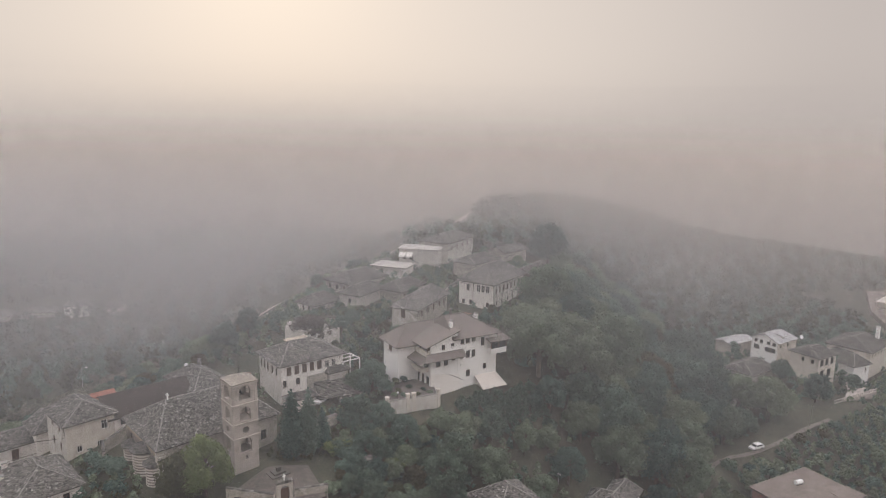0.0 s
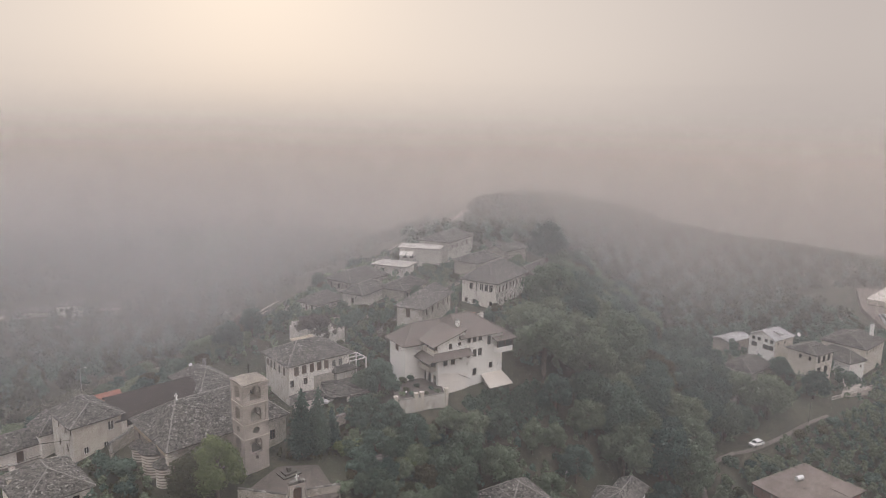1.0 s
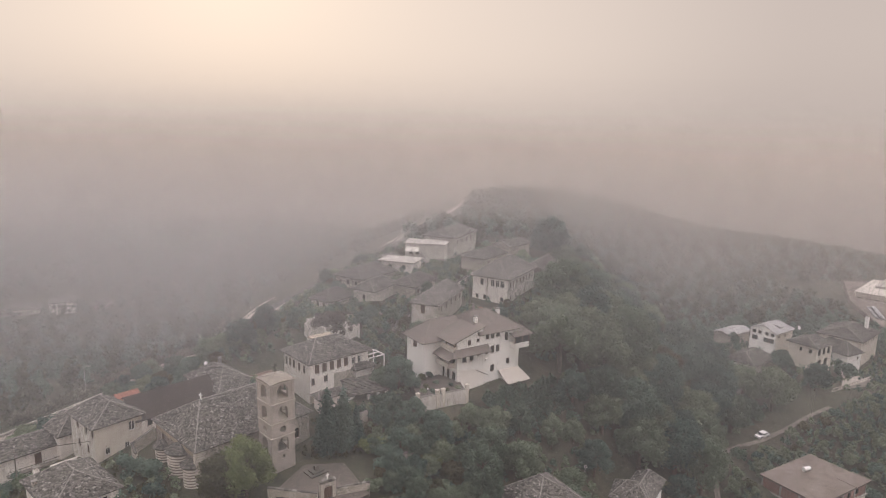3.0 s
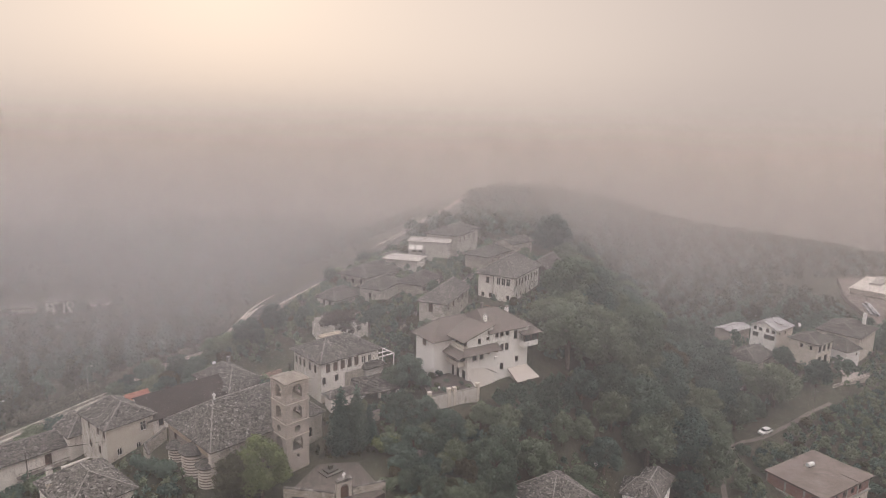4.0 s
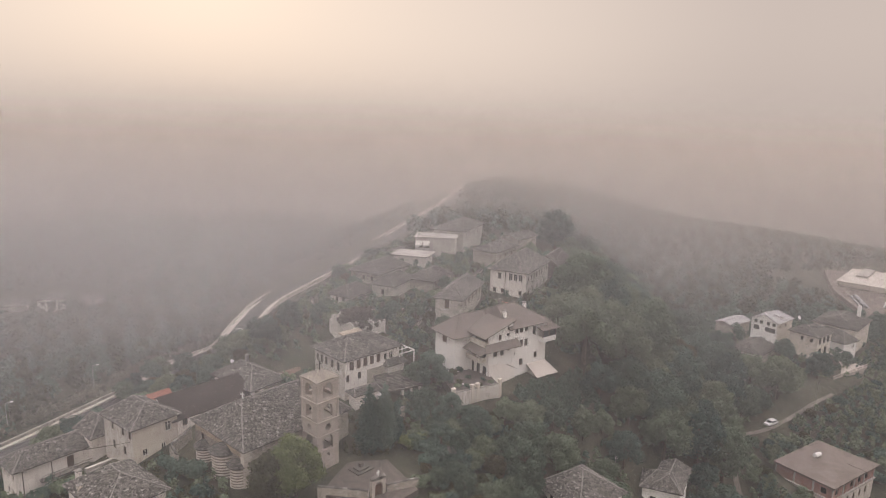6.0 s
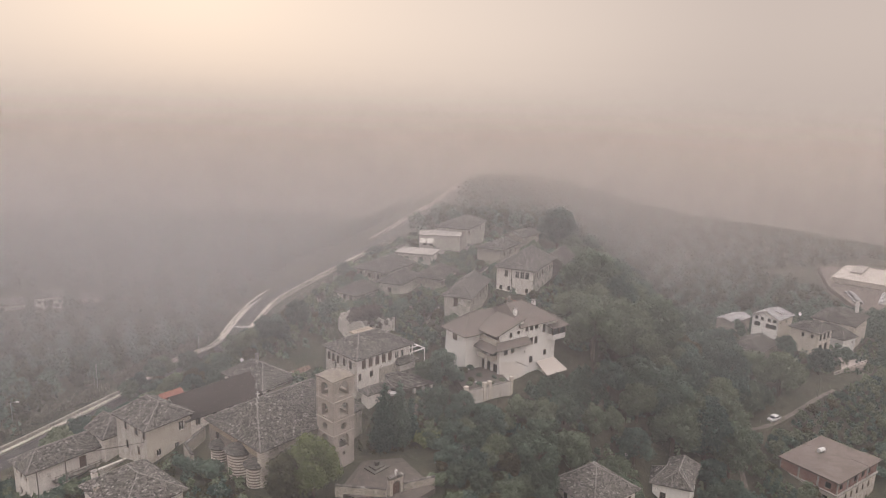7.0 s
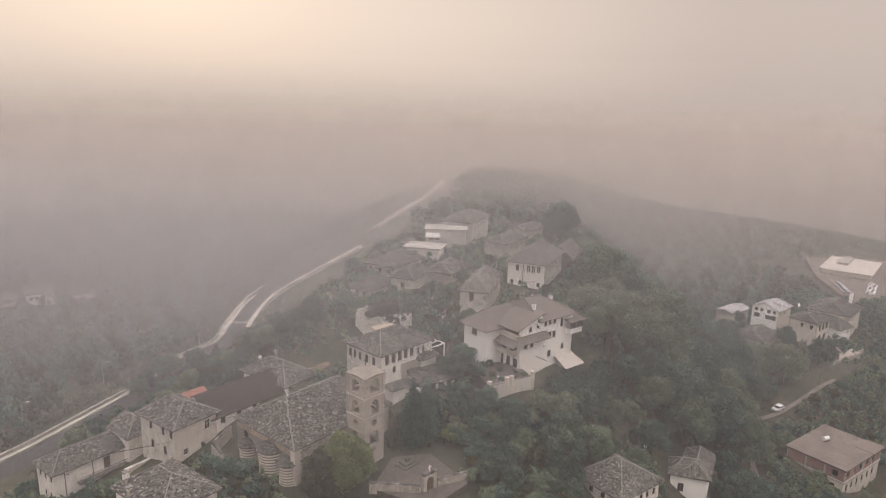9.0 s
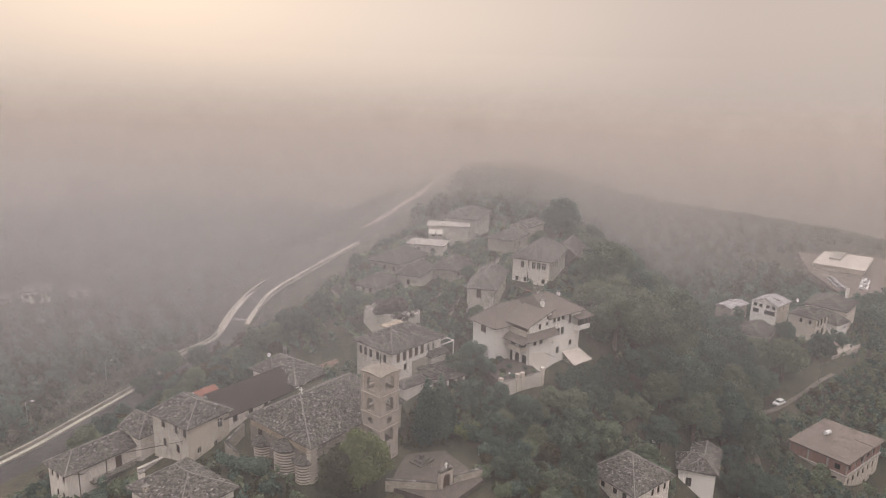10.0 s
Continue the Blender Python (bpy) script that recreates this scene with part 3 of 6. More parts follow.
def ribbon(name, pts, width, mat, lift, label, cat, side=0.0, height=None, kind="structure", parent=None):
    """A strip along pts (x, y, z): flat, or with a height a low wall."""
    mb = MB()
    P = [Vector(p) for p in pts]
    L, R = [], []
    for i, p in enumerate(P):
        d = (P[min(i + 1, len(P) - 1)] - P[max(i - 1, 0)])
        d.z = 0
        d.normalize()
        n = Vector((-d.y, d.x, 0))
        L.append(p + n * (side + width / 2) + Vector((0, 0, lift)))
        R.append(p + n * (side - width / 2) + Vector((0, 0, lift)))
    h = Vector((0, 0, height or 0.0))
    for i in range(len(P) - 1):
        mb.face(R[i] + h, R[i + 1] + h, L[i + 1] + h, L[i] + h)
        if height:
            dn = Vector((0, 0, -1.2))
            mb.face(R[i] + dn, R[i + 1] + dn, R[i + 1] + h, R[i] + h)
            mb.face(L[i + 1] + dn, L[i] + dn, L[i] + h, L[i + 1] + h)
    if height:
        dn = Vector((0, 0, -1.2))
        mb.face(L[0] + dn, R[0] + dn, R[0] + h, L[0] + h)
        mb.face(R[-1] + dn, L[-1] + dn, L[-1] + h, R[-1] + h)
    ob = part(name, mb, mat, parent)
    return tagged(ob, label, cat, kind=kind)


def smooth_line(ys, fn):
    return [(*fn(y),) for y in ys]


ry = [60 + 3 * k for k in range(150)]
road_pts = []
for y in ry:
    xs_ = [road_at(y + d) for d in (-6, -3, 0, 3, 6)]
    road_pts.append((sum(q[0] for q in xs_) / 5, y, sum(q[1] for q in xs_) / 5))
ribbon("road", road_pts, 6.4, "asphalt", 0.30, "grey asphalt road climbing past the village", "road")
upper = [p for p in road_pts if p[1] > 268]
lower = [p for p in road_pts if p[1] < 262]
ribbon("pavement", [p for p in road_pts if p[1] > 258], 2.3, "kerb", 0.12, "pale stone pavement along the road", "pavement", 4.5, 0.34)
ribbon("pavement", [p for p in upper if p[1] < 345], 2.0, "kerb", 0.12, "pale stone pavement along the road", "pavement", -4.4, 0.34)
ribbon("parapet", [p for p in road_pts if p[1] > 262], 0.6, "kerb", 0.3, "pale stone parapet wall above the valley", "wall", 5.6, 0.9)
ribbon("parapet", [p for p in upper if 286 < p[1] < 330], 0.6, "kerb", 0.3, "pale stone parapet wall beside the road", "wall", -5.6, 0.9)
ribbon("pavement", lower, 1.1, "rubble", 0.12, "pale stone pavement along the road", "pavement", 4.3, 0.34)
ribbon("parapet", lower, 0.5, "rubble", 0.3, "low rubble wall along the outer edge of the road", "wall", 5.6, 0.7)
# pedestrian crossing
cx_, cy_, cz_ = road_pts[int((276 - 60) / 3)]
zebra = thing("road_crossing", "white painted stripes of a pedestrian crossing", "crossing", cx_, cy_, cz_, math.degrees(math.atan2(26, 4)) - 90, kind="structure")
for k in range(7):
    s = MB()
    s.box(-3.0 + k * 0.95, -1.6, 0.303, -2.5 + k * 0.95, 1.6, 0.312)
    part("stripe", s, "paint", zebra)
# lay-by beside the lower road
lay = [(-92, 142, 0), (-89.5, 150, 0), (-87, 159, 0)]
ribbon("lay_by", [(x, y, max(ground(x, y), road_at(y)[1])) for x, y, _ in lay], 8, "concrete", 0.34, "worn pale concrete lay-by beside the road", "road")

# footpath past the parked car
pth = [(57, 116), (59, 124), (61, 132), (63, 139), (67, 145), (71, 150), (75, 155), (79.5, 158.2), (88, 161), (95, 163.8), (101, 166.2), (108, 169.5), (115.5, 172.8)]
pp = []
for (x0, y0), (x1, y1) in zip(pth, pth[1:]):
    for k in range(4):
        x, y = x0 + (x1 - x0) * k / 4, y0 + (y1 - y0) * k / 4
        pp.append((x, y, ground(x, y)))
ribbon("footpath", pp, 1.9, "dirt", 0.16, "trodden earth path through the scrub", "path")

# ---------------- church, bell tower and yard ----------------
def hole_panel(mb, P, s0, s1, z0, z1, cx, half, top, bot, thick=0.6, n=10):
    """A wall panel with one opening whose upper and lower edges are curves top(s), bot(s)."""
    def quad(a, b, c, d):
        mb.face(P(*a, 0), P(*b, 0), P(*c, 0), P(*d, 0))
        mb.face(P(*d, thick), P(*c, thick), P(*b, thick), P(*a, thick))
    quad((s0, z0), (cx - half, z0), (cx - half, z1), (s0, z1))
    quad((cx + half, z0), (s1, z0), (s1, z1), (cx + half, z1))
    for k in range(n):
        a, b = cx - half + 2 * half * k / n, cx - half + 2 * half * (k + 1) / n
        quad((a, top(a)), (b, top(b)), (b, z1), (a, z1))
        mb.face(P(a, top(a), 0), P(a, top(a), thick), P(b, top(b), thick), P(b, top(b), 0))
        if bot(a) > z0 + 0.001 or bot(b) > z0 + 0.001:
            quad((a, z0), (b, z0), (b, bot(b)), (a, bot(a)))
        mb.face(P(a, bot(a), 0), P(b, bot(b), 0), P(b, bot(b), thick), P(a, bot(a), thick))
    for s in (cx - half, cx + half):
        if top(s) > bot(s) + 0.01:
            mb.face(P(s, bot(s), 0), P(s, top(s), 0), P(s, top(s), thick), P(s, bot(s), thick))


def arch(cx, half, spring):
    return lambda s: spring + math.sqrt(max(0.0, half * half - (s - cx) ** 2))


TW = 4.55
tower = thing("bell_tower", "weathered pinkish stone bell tower with arched openings", "bell tower", -34.0, 105.4, 0, 41)
tb = (0.0, 0.0, TW, TW)
for sd in "RFBL":
    (ox, oy), (dx, dy), (nx, ny), _ = SIDES[sd](tb)
    P = (lambda ox, oy, dx, dy, nx, ny: lambda s, z, d: (ox + dx * s - nx * d, oy + dy * s - ny * d, z))(ox, oy, dx, dy, nx, ny)
    c = TW / 2
    wide = 1.04 if sd in "RB" else 0.94
    mb = MB()
    hole_panel(mb, P, 0, TW, 1.0, 5.62, c, 0.26, arch(c, 0.26, 5.05), lambda s: 4.5, n=6)
    hole_panel(mb, P, 0, TW, 5.62, 8.62, c, wide, arch(c, wide, 7.5), lambda s: 5.8)
    part("wall", mb, "ashlar", tower)
    mb = MB()
    hole_panel(mb, P, 0, TW, 8.62, 11.25, c, 0.62, arch(c, 0.62, 10.0), lambda s: 10.0 - math.sqrt(max(0, 0.3844 - (s - TW / 2) ** 2)), n=12)
    part("wall", mb, "ashlar", tower)
    mb = MB()
    hole_panel(mb, P, 0, TW, 11.25, 14.85, c, wide * 0.95, arch(c, wide * 0.95, 13.3), lambda s: 11.75)
    part("wall", mb, "ashlar", tower)
    mb = MB()
    hole_panel(mb, P, 0, TW, 14.85, 18.75, c, wide, arch(c, wide, 17.15), lambda s: 15.6)
    part("wall", mb, "ashlar", tower)
    # arch mouldings
    for (h, sp, sill) in ((wide, 7.5, 5.8), (wide * 0.95, 13.3, 11.75), (wide, 17.15, 15.6)):
        mo = MB()
        r0, r1 = h + 0.03, h + 0.24
        for k in range(10):
            a0, a1 = math.pi * k / 10, math.pi * (k + 1) / 10
            q = [(c + r * math.cos(a), sp + r * math.sin(a)) for r, a in ((r0, a0), (r1, a0), (r1, a1), (r0, a1))]
            mo.face(*[P(s, z, -0.07) for s, z in q])
            mo.face(P(*q[1], -0.07), P(*q[1], 0.01), P(*q[2], 0.01), P(*q[2], -0.07))
            mo.face(P(*q[0], 0.01), P(*q[0], -0.07), P(*q[3], -0.07), P(*q[3], 0.01))
        part("arch_moulding", mo, "stone_light", tower)
    # corner pilasters of the upper storeys
    for (za, zb) in ((11.45, 14.7), (15.05, 18.6)):
        for s in (0.0, TW - 0.5):
            pm = MB()
            a, b = P(s + 0.003, za, -0.08), P(s + 0.5 - 0.003, zb, 0.02)
            pm.box(min(a[0], b[0]), min(a[1], b[1]), za, max(a[0], b[0]), max(a[1], b[1]), zb)
            part("pilaster", pm, "ashlar", tower)
for z, o in ((8.5, 0.16), (11.12, 0.16), (14.72, 0.2), (18.35, 0.2)):
    for k, (dz, oo) in enumerate(((0.0, o * 0.6), (0.14, o))):
        cm = MB()
        cm.box(-oo, -oo, z + dz, TW + oo, TW + oo, z + dz + 0.13)
        part("cornice", cm, "stone_light", tower)
for z in (5.55, 8.45, 11.05, 14.65):   # floors inside, keep the shaft dark
    fm = MB()
    fm.box(0.55, 0.55, z - 0.3, TW - 0.55, TW - 0.55, z)
    part("floor", fm, "wood_grey", tower)
cap = MB()   # swept stone cap, its eaves arched over each face
o = 0.2
zc0 = 18.62
CN = 12


def cap_height(a, b):
    d, along = max(abs(a), abs(b)), min(abs(a), abs(b))
    brow = 0.5 + 0.5 * math.cos(math.pi * min(1.0, along / max(d, 0.001)))
    return zc0 + 0.08 + 0.2 * brow * d ** 3 + 1.05 * (1 - d) ** 1.2


half = TW / 2 + o
cs = [-1 + 2 * k / CN for k in range(CN + 1)]
cp = lambda a, b, z: (TW / 2 + a * half, TW / 2 + b * half, z)
for a0, a1 in zip(cs, cs[1:]):
    for b0, b1 in zip(cs, cs[1:]):
        cap.face(*[cp(a, b, cap_height(a, b)) for a, b in ((a0, b0), (a1, b0), (a1, b1), (a0, b1))])
    for e in (-1, 1):
        cap.face(cp(a0, e, zc0), cp(a1, e, zc0), cp(a1, e, cap_height(a1, e)), cp(a0, e, cap_height(a0, e)))
        cap.face(cp(e, a0, zc0), cp(e, a1, zc0), cp(e, a1, cap_height(e, a1)), cp(e, a0, cap_height(e, a0)))
cap.face(cp(-1, -1, zc0), cp(-1, 1, zc0), cp(1, 1, zc0), cp(1, -1, zc0))
part("cap", cap, "cap_stone", tower, "lichen-stained stone cap")
cr = MB()
cr.box(TW / 2 - 0.06, TW / 2 - 0.06, zc0 + 1.2, TW / 2 + 0.06, TW / 2 + 0.06, zc0 + 2.9)
cr.box(TW / 2 - 0.55, TW / 2 - 0.05, zc0 + 2.25, TW / 2 + 0.55, TW / 2 + 0.05, zc0 + 2.36)
part("cross", cr, "iron", tower, "dark iron cross")
bl = MB()
bl.lathe([(0.0, 17.1), (0.18, 17.05), (0.26, 16.7), (0.34, 16.4), (0.48, 16.25), (0.44, 16.22), (0.0, 16.3)], 14, cx=TW / 2, cy=TW / 2)
bl.tube((0.3, TW / 2, 17.2), (TW - 0.3, TW / 2, 17.2), 0.07, 0.07, 6)
part("bell", bl, "iron", tower, smooth=True)

church = thing("church", "old stone church with a slate hip roof and banded apses", "church", -45.4, 101.3, 0, 42.5)
CL, CW = 22.0, 16.2
cb = (0.0, 0.0, CL, CW)
block(church, cb, -1.0, 8.9, {"*": "rubble", "L": "brick_dark", "R": "rubble"},
      [("R", 6, 6.2, 1.0, 1.8, "dark"), ("R", 19.2, 5.5, 1.1, 1.9, "dark"), ("L", 13.6, 6.6, 1.3, 1.5, "dark")])
roof(church, cb, 8.9, 5.0, "u", (5.2, 6.0), 0.55, "slate", 0.27, (0.2, 0.48))
fr = MB()
fr.box(-0.035, 0.2, 7.3, 0.2, CW - 0.2, 8.75)
part("frieze", fr, "tan", church, "tan plaster strip under the eave")
qn = MB()
for k in range(22):   # toothed corner stones
    z = -0.6 + k * 0.42
    a = 0.5 if k % 2 else 0.28
    qn.box(-0.14 - a * 0.3, -0.12 - a * 0.3, z, 0.6 + a * 1.2, 0.9, z + 0.2)
part("corner_stone", qn, "kerb", church)
# apses
for nm, vc, r, zt, top in (("apse", 6.2, 2.1, 6.9, 8.2), ("apse", 1.75, 1.5, 5.9, 7.0), ("apse", 12.6, 1.6, 5.2, 6.4)):
    am = MB()
    am.lathe([(r, -1.0), (r, zt)], 16, math.pi / 2, 1.5 * math.pi, 0.0, vc)
    ap = part("apse", am, "brick_dark", church, "striped stone and brick apse")
    for k in range(int((zt - 0.2) / 0.5)):   # proud courses of pale stone
        bm_ = MB()
        z = 0.2 + k * 0.5
        bm_.lathe([(r, z), (r + 0.07, z), (r + 0.07, z + 0.24), (r, z + 0.24)], 16, math.pi / 2, 1.5 * math.pi, 0.0, vc)
        part("stone_course", bm_, "kerb", ap)
    ar = MB()
    ar.lathe([(r + 0.4, zt - 0.06), (r + 0.4, zt + 0.1), (r * 0.5, zt + (top - zt) * 0.66), (0.02, top)], 14, math.pi / 2, 1.5 * math.pi, 0.0, vc)
    rr = part("apse_roof", ar, "slate", ap)
    st = MB()
    for k in range(14):
        a0, a1 = math.pi / 2 + math.pi * k / 14, math.pi / 2 + math.pi * (k + 1) / 14
        e0 = (math.cos(a0) * (r + 0.42), vc + math.sin(a0) * (r + 0.42), zt + 0.1)
        e1 = (math.cos(a1) * (r + 0.42), vc + math.sin(a1) * (r + 0.42), zt + 0.1)
        slates_on(st, [e0, e1, (math.cos((a0 + a1) / 2) * 0.05, vc + math.sin((a0 + a1) / 2) * 0.05, top + 0.05)], 0.28, 0.2, 0.45)
    part("slates", st, "slate", rr, kind="stuff")


def stone_cross(x, y, z, turn, s, name="stone_cross", label="small white marble cross on the church ridge", parent=None, mat="stone_cross"):
    m = MB()
    m.box(-0.1 * s, -0.08 * s, 0, 0.1 * s, 0.08 * s, 1.3 * s)
    m.box(-0.42 * s, -0.07 * s, 0.72 * s, 0.42 * s, 0.07 * s, 0.92 * s)
    m.box(-0.22 * s, -0.15 * s, -0.25 * s, 0.22 * s, 0.15 * s, 0.0)
    ob = part(name, m, mat, parent)
    ob.matrix_basis = pose(x, y, z, 0, 0, turn)
    if parent is None:
        tagged(ob, label, "cross")
    return ob


stone_cross(4.9, CW / 2, 14.0, -60, 0.85, "cross", parent=church)

# paved yard with the memorial, gate arch and walls
yd = MB()
yd.prism([(-33, 99), (-24, 93), (-17, 99), (-22, 109), (-29, 108.5), (-31, 104)], 1.4, 2.32)
tagged(part("churchyard_paving", yd, "paving"), "worn reddish-brown stone paving of the churchyard", "paving", kind="structure")
mon = thing("memorial", "low dark stone memorial slab on a stepped base", "memorial", -26.6, 105.8, 2.32, 41)
for nm, a, z0, z1, mt in (("base", 1.7, 0.0, 0.25, "slate_dark"), ("slab", 1.1, 0.25, 0.6, "slate_dark"), ("headstone", 0.35, 0.6, 1.3, "slate_dark")):
    m_ = MB()
    m_.box(-a, -a * 0.8, z0, a, a * 0.8, z1)
    part(nm, m_, mt, mon)
gate = thing("gate_arch", "small pale stone gate arch topped by a white cross", "gate", -23.7, 98.0, 2.3, 30)
gm_ = MB()
hole_panel(gm_, lambda s, z, d: (s - 1.3, d - 0.35, z), 0, 2.6, -0.6, 2.9, 1.3, 0.75, arch(1.3, 0.75, 1.7), lambda s: -0.6, 0.7)
gm_.face((-1.3, -0.35, -0.6), (-1.3, -0.35, 2.9), (-1.3, 0.35, 2.9), (-1.3, 0.35, -0.6))
gm_.face((1.3, -0.35, -0.6), (1.3, 0.35, -0.6), (1.3, 0.35, 2.9), (1.3, -0.35, 2.9))
part("arch", gm_, "stone_light", gate)
gc = MB()
for k in range(8):
    a0, a1 = math.pi * k / 8, math.pi * (k + 1) / 8
    gc.prism([(-1.45 * math.cos(a0), -0.42), (-1.45 * math.cos(a1), -0.42), (-1.45 * math.cos(a1), 0.42), (-1.45 * math.cos(a0), 0.42)], 2.9, 2.95 + 0.45 * math.sin((a0 + a1) / 2))
part("coping", gc, "slate", gate)
stone_cross(0, 0, 3.35, 10, 0.8, "cross", parent=gate)
gd = MB()
gd.box(-0.72, -0.03, -0.5, -0.01, 0.03, 1.9)
gd.box(0.01, -0.03, -0.5, 0.72, 0.03, 1.9)
part("gate_leaf", gd, "wood", gate)


def wall_run(label, pts, h, w, mat, name="boundary_wall", coping="ridge", z=None):
    """A free-standing wall along pts (x, y), with coping stones."""
    P3 = []
    for (x0, y0), (x1, y1) in zip(pts, pts[1:]):
        n = max(1, int(math.hypot(x1 - x0, y1 - y0) / 2))
        P3 += [(x0 + (x1 - x0) * k / n, y0 + (y1 - y0) * k / n) for k in range(n)]
    P3.append(pts[-1])
    P3 = [(x, y, ground(x, y) if z is None else z) for x, y in P3]
    t = thing(name, label, "wall", kind="structure")
    ribbon("masonry", P3, w, mat, 0.0, "", "", 0.0, h, "", t)
    c = MB()
    for a, b in zip(P3, P3[1:]):
        caps_along(c, (a[0], a[1], a[2] + h), (b[0], b[1], b[2] + h), w * 1.15, 0.12, 0.6)
    part("coping", c, coping, t)
    return t


wall_run("low stone churchyard wall with slate coping", [(-33.5, 99), (-25.2, 97.2)], 1.6, 0.5, "rubble", coping="slate", z=2.0)
wall_run("low stone churchyard wall with slate coping", [(-22.3, 98.8), (-17, 100.5)], 1.6, 0.5, "rubble", coping="slate", z=2.0)
wall_run("terrace wall of rough stone among the bushes", [(-16, 107), (-9, 111.5)], 1.6, 0.6, "rubble_pale")

# ---------------- village houses ----------------
# two-storey plastered house beside the church
house("two-storey house of stained cream plaster under a slate roof", (-66.6, 111.6), 47, 8.6, 10.2, -2.0, 7.9, {"*": "cream", "L": "old_white"}, 2.9, "v", (3.6, 3.6), 0.6,
      wins=row("L", [1.0, 3.4, 7.1], 6.5, 1.0, 1.7, "dark") + row("L", [3.1, 6.9], 2.9, 1.0, 1.7, "dark") + [("R", 6.75, 6.1, 1.1, 1.8, "white"), ("R", 5.7, 2.6, 0.9, 1.2, "white"), ("R", 2.2, 2.7, 0.9, 1.3, "white")])
# long low house by the road
house("long low whitewashed house under a sagging slate roof", (-86.2, 110.9), 46, 12.6, 6.4, -7.0, 0.9, "white", 2.2, "u", (3.2, 1.2), 0.6,
      wins=[("R", 9.0, -0.9, 1.2, 2.3, "shut")] + row("L", [1.3, 3.3, 5.2], -0.6, 0.9, 1.3, "dark") + row("L", [1.8, 3.8], -3.9, 0.9, 1.3, "dark"))
hb_ = house("small whitewashed house wing with a slate roof above an arched passage", (-76.4, 118.4), 46, 5.6, 6.2, -4.0, 3.0, "white", 2.6, "v", (3.0, 1.0), 0.5,
            wins=[("R", 3.4, 1.6, 1.1, 1.6, "dark")])
pg = thing("passage_wall", "cream plastered wall with a dark arched doorway", "wall", -75.5, 113.3, 0, 46, kind="structure")
am_ = MB()
hole_panel(am_, lambda s, z, d: (s, d, z), 0, 6.5, -6.0, -0.3, 3.6, 1.0, arch(3.6, 1.0, -1.7), lambda s: -6.0, 0.6)
am_.face((0, 0, -0.3), (6.5, 0, -0.3), (6.5, 0.6, -0.3), (0, 0.6, -0.3))
part("masonry", am_, "old_white", pg)
# near-black sheet behind the arch, painted as the passage's shade
dm_ = MB()
dm_.box(2.5, 0.45, -6.0, 4.7, 0.52, -0.6)
part("door", dm_, "void", pg)
bal = thing("balcony", "long wooden balcony with a thin rail along the white house", "balcony", -86.2, 110.9, 0, 46)
bm0 = MB()
bm0.box(3.6, -1.3, -2.35, 12.6, -0.02, -2.2)
part("floor", bm0, "wood_grey", bal)
for k in range(10):
    pm = MB()
    pm.box(3.65 + k * 0.98, -1.27, -2.2, 3.72 + k * 0.98, -1.2, -1.25)
    part("post", pm, "wood_grey", bal)
rm = MB()
rm.box(3.6, -1.28, -1.25, 12.6, -1.19, -1.17)
part("rail", rm, "wood_grey", bal)
wall_run("cream plastered retaining wall below the white house", [(-83.8, 110.0), (-79.5, 114.2), (-75.6, 113.4)], 2.0, 0.5, "old_white", z=-5.0)
# house in the near corner
house("house with a broad grey slate hip roof and white walls", (-64.2, 92.4), 45, 9.6, 12.5, -4.0, 3.9, "white", 3.2, "v", (5.0, 5.0), 0.6,
      wins=row("R", [2.0, 4.6, 7.4], 2.3, 1.0, 1.5, "brown"), chims=[(1.6, 12.2, 3.5, 5.6, 0.8, "white"), (0.4, 9.0, 3.5, 4.9, 0.7, "cream")])
# long building with the brown sheet roof, hipped slate house at its end
dk = thing("house", "long low building with a dark brown metal sheet roof", "house", -61.6, 117.6, 0, 43)
block(dk, (0, 0, 16.6, 10.0), -2.0, 6.6, "white", row("R", [2.5, 6, 9.5, 13], 5.4, 1.0, 1.3, "dark"))
dr_ = MB()
for a, b, c, d in (((-0.4, -0.7, 6.5), (17.0, -0.7, 6.5), (17.0, 5.0, 9.7), (-0.4, 5.0, 9.7)), ((17.0, 10.7, 6.5), (-0.4, 10.7, 6.5), (-0.4, 5.0, 9.7), (17.0, 5.0, 9.7))):
    dr_.face(a, b, c, d)
    dr_.face(*[(q[0], q[1], q[2] - 0.12) for q in (d, c, b, a)])
    dr_.face((a[0], a[1], a[2] - 0.12), (b[0], b[1], b[2] - 0.12), b, a)
drf = part("roof", dr_, "felt", dk, "dark brown metal sheet roof")
seam = MB()
for k in range(28):
    u = -0.4 + k * 0.615
    for sg in (0, 1):
        y0, y1 = (-0.7, 5.0) if sg == 0 else (10.7, 5.0)
        seam.face((u - 0.03, y0, 6.54), (u + 0.03, y0, 6.54), (u + 0.03, y1, 9.74), (u - 0.03, y1, 9.74))
        seam.face((u + 0.03, y0, 6.5), (u + 0.03, y1, 9.7), (u + 0.03, y1, 9.74), (u + 0.03, y0, 6.54))
part("standing_seam", seam, "felt", drf)
for u in (0.0, 16.6):
    g = MB()
    g.face((u, 0, 6.5), (u, 10, 6.5), (u, 5.0, 9.55))
    part("gable", g, "white", dk)
house("white house with a hipped slate roof and a tall chimney", (-49.2, 128.4), 46, 8.5, 13.0, 0.0, 7.5, "white", 2.9, "v", (6.0, 4.2), 0.6, "slate",
      row("R", [1.4, 3.6, 6.2], 6.3, 1.1, 1.2, "dark"), [(6.2, 10.0, 7.5, 10.6, 0.6, "ridge")])
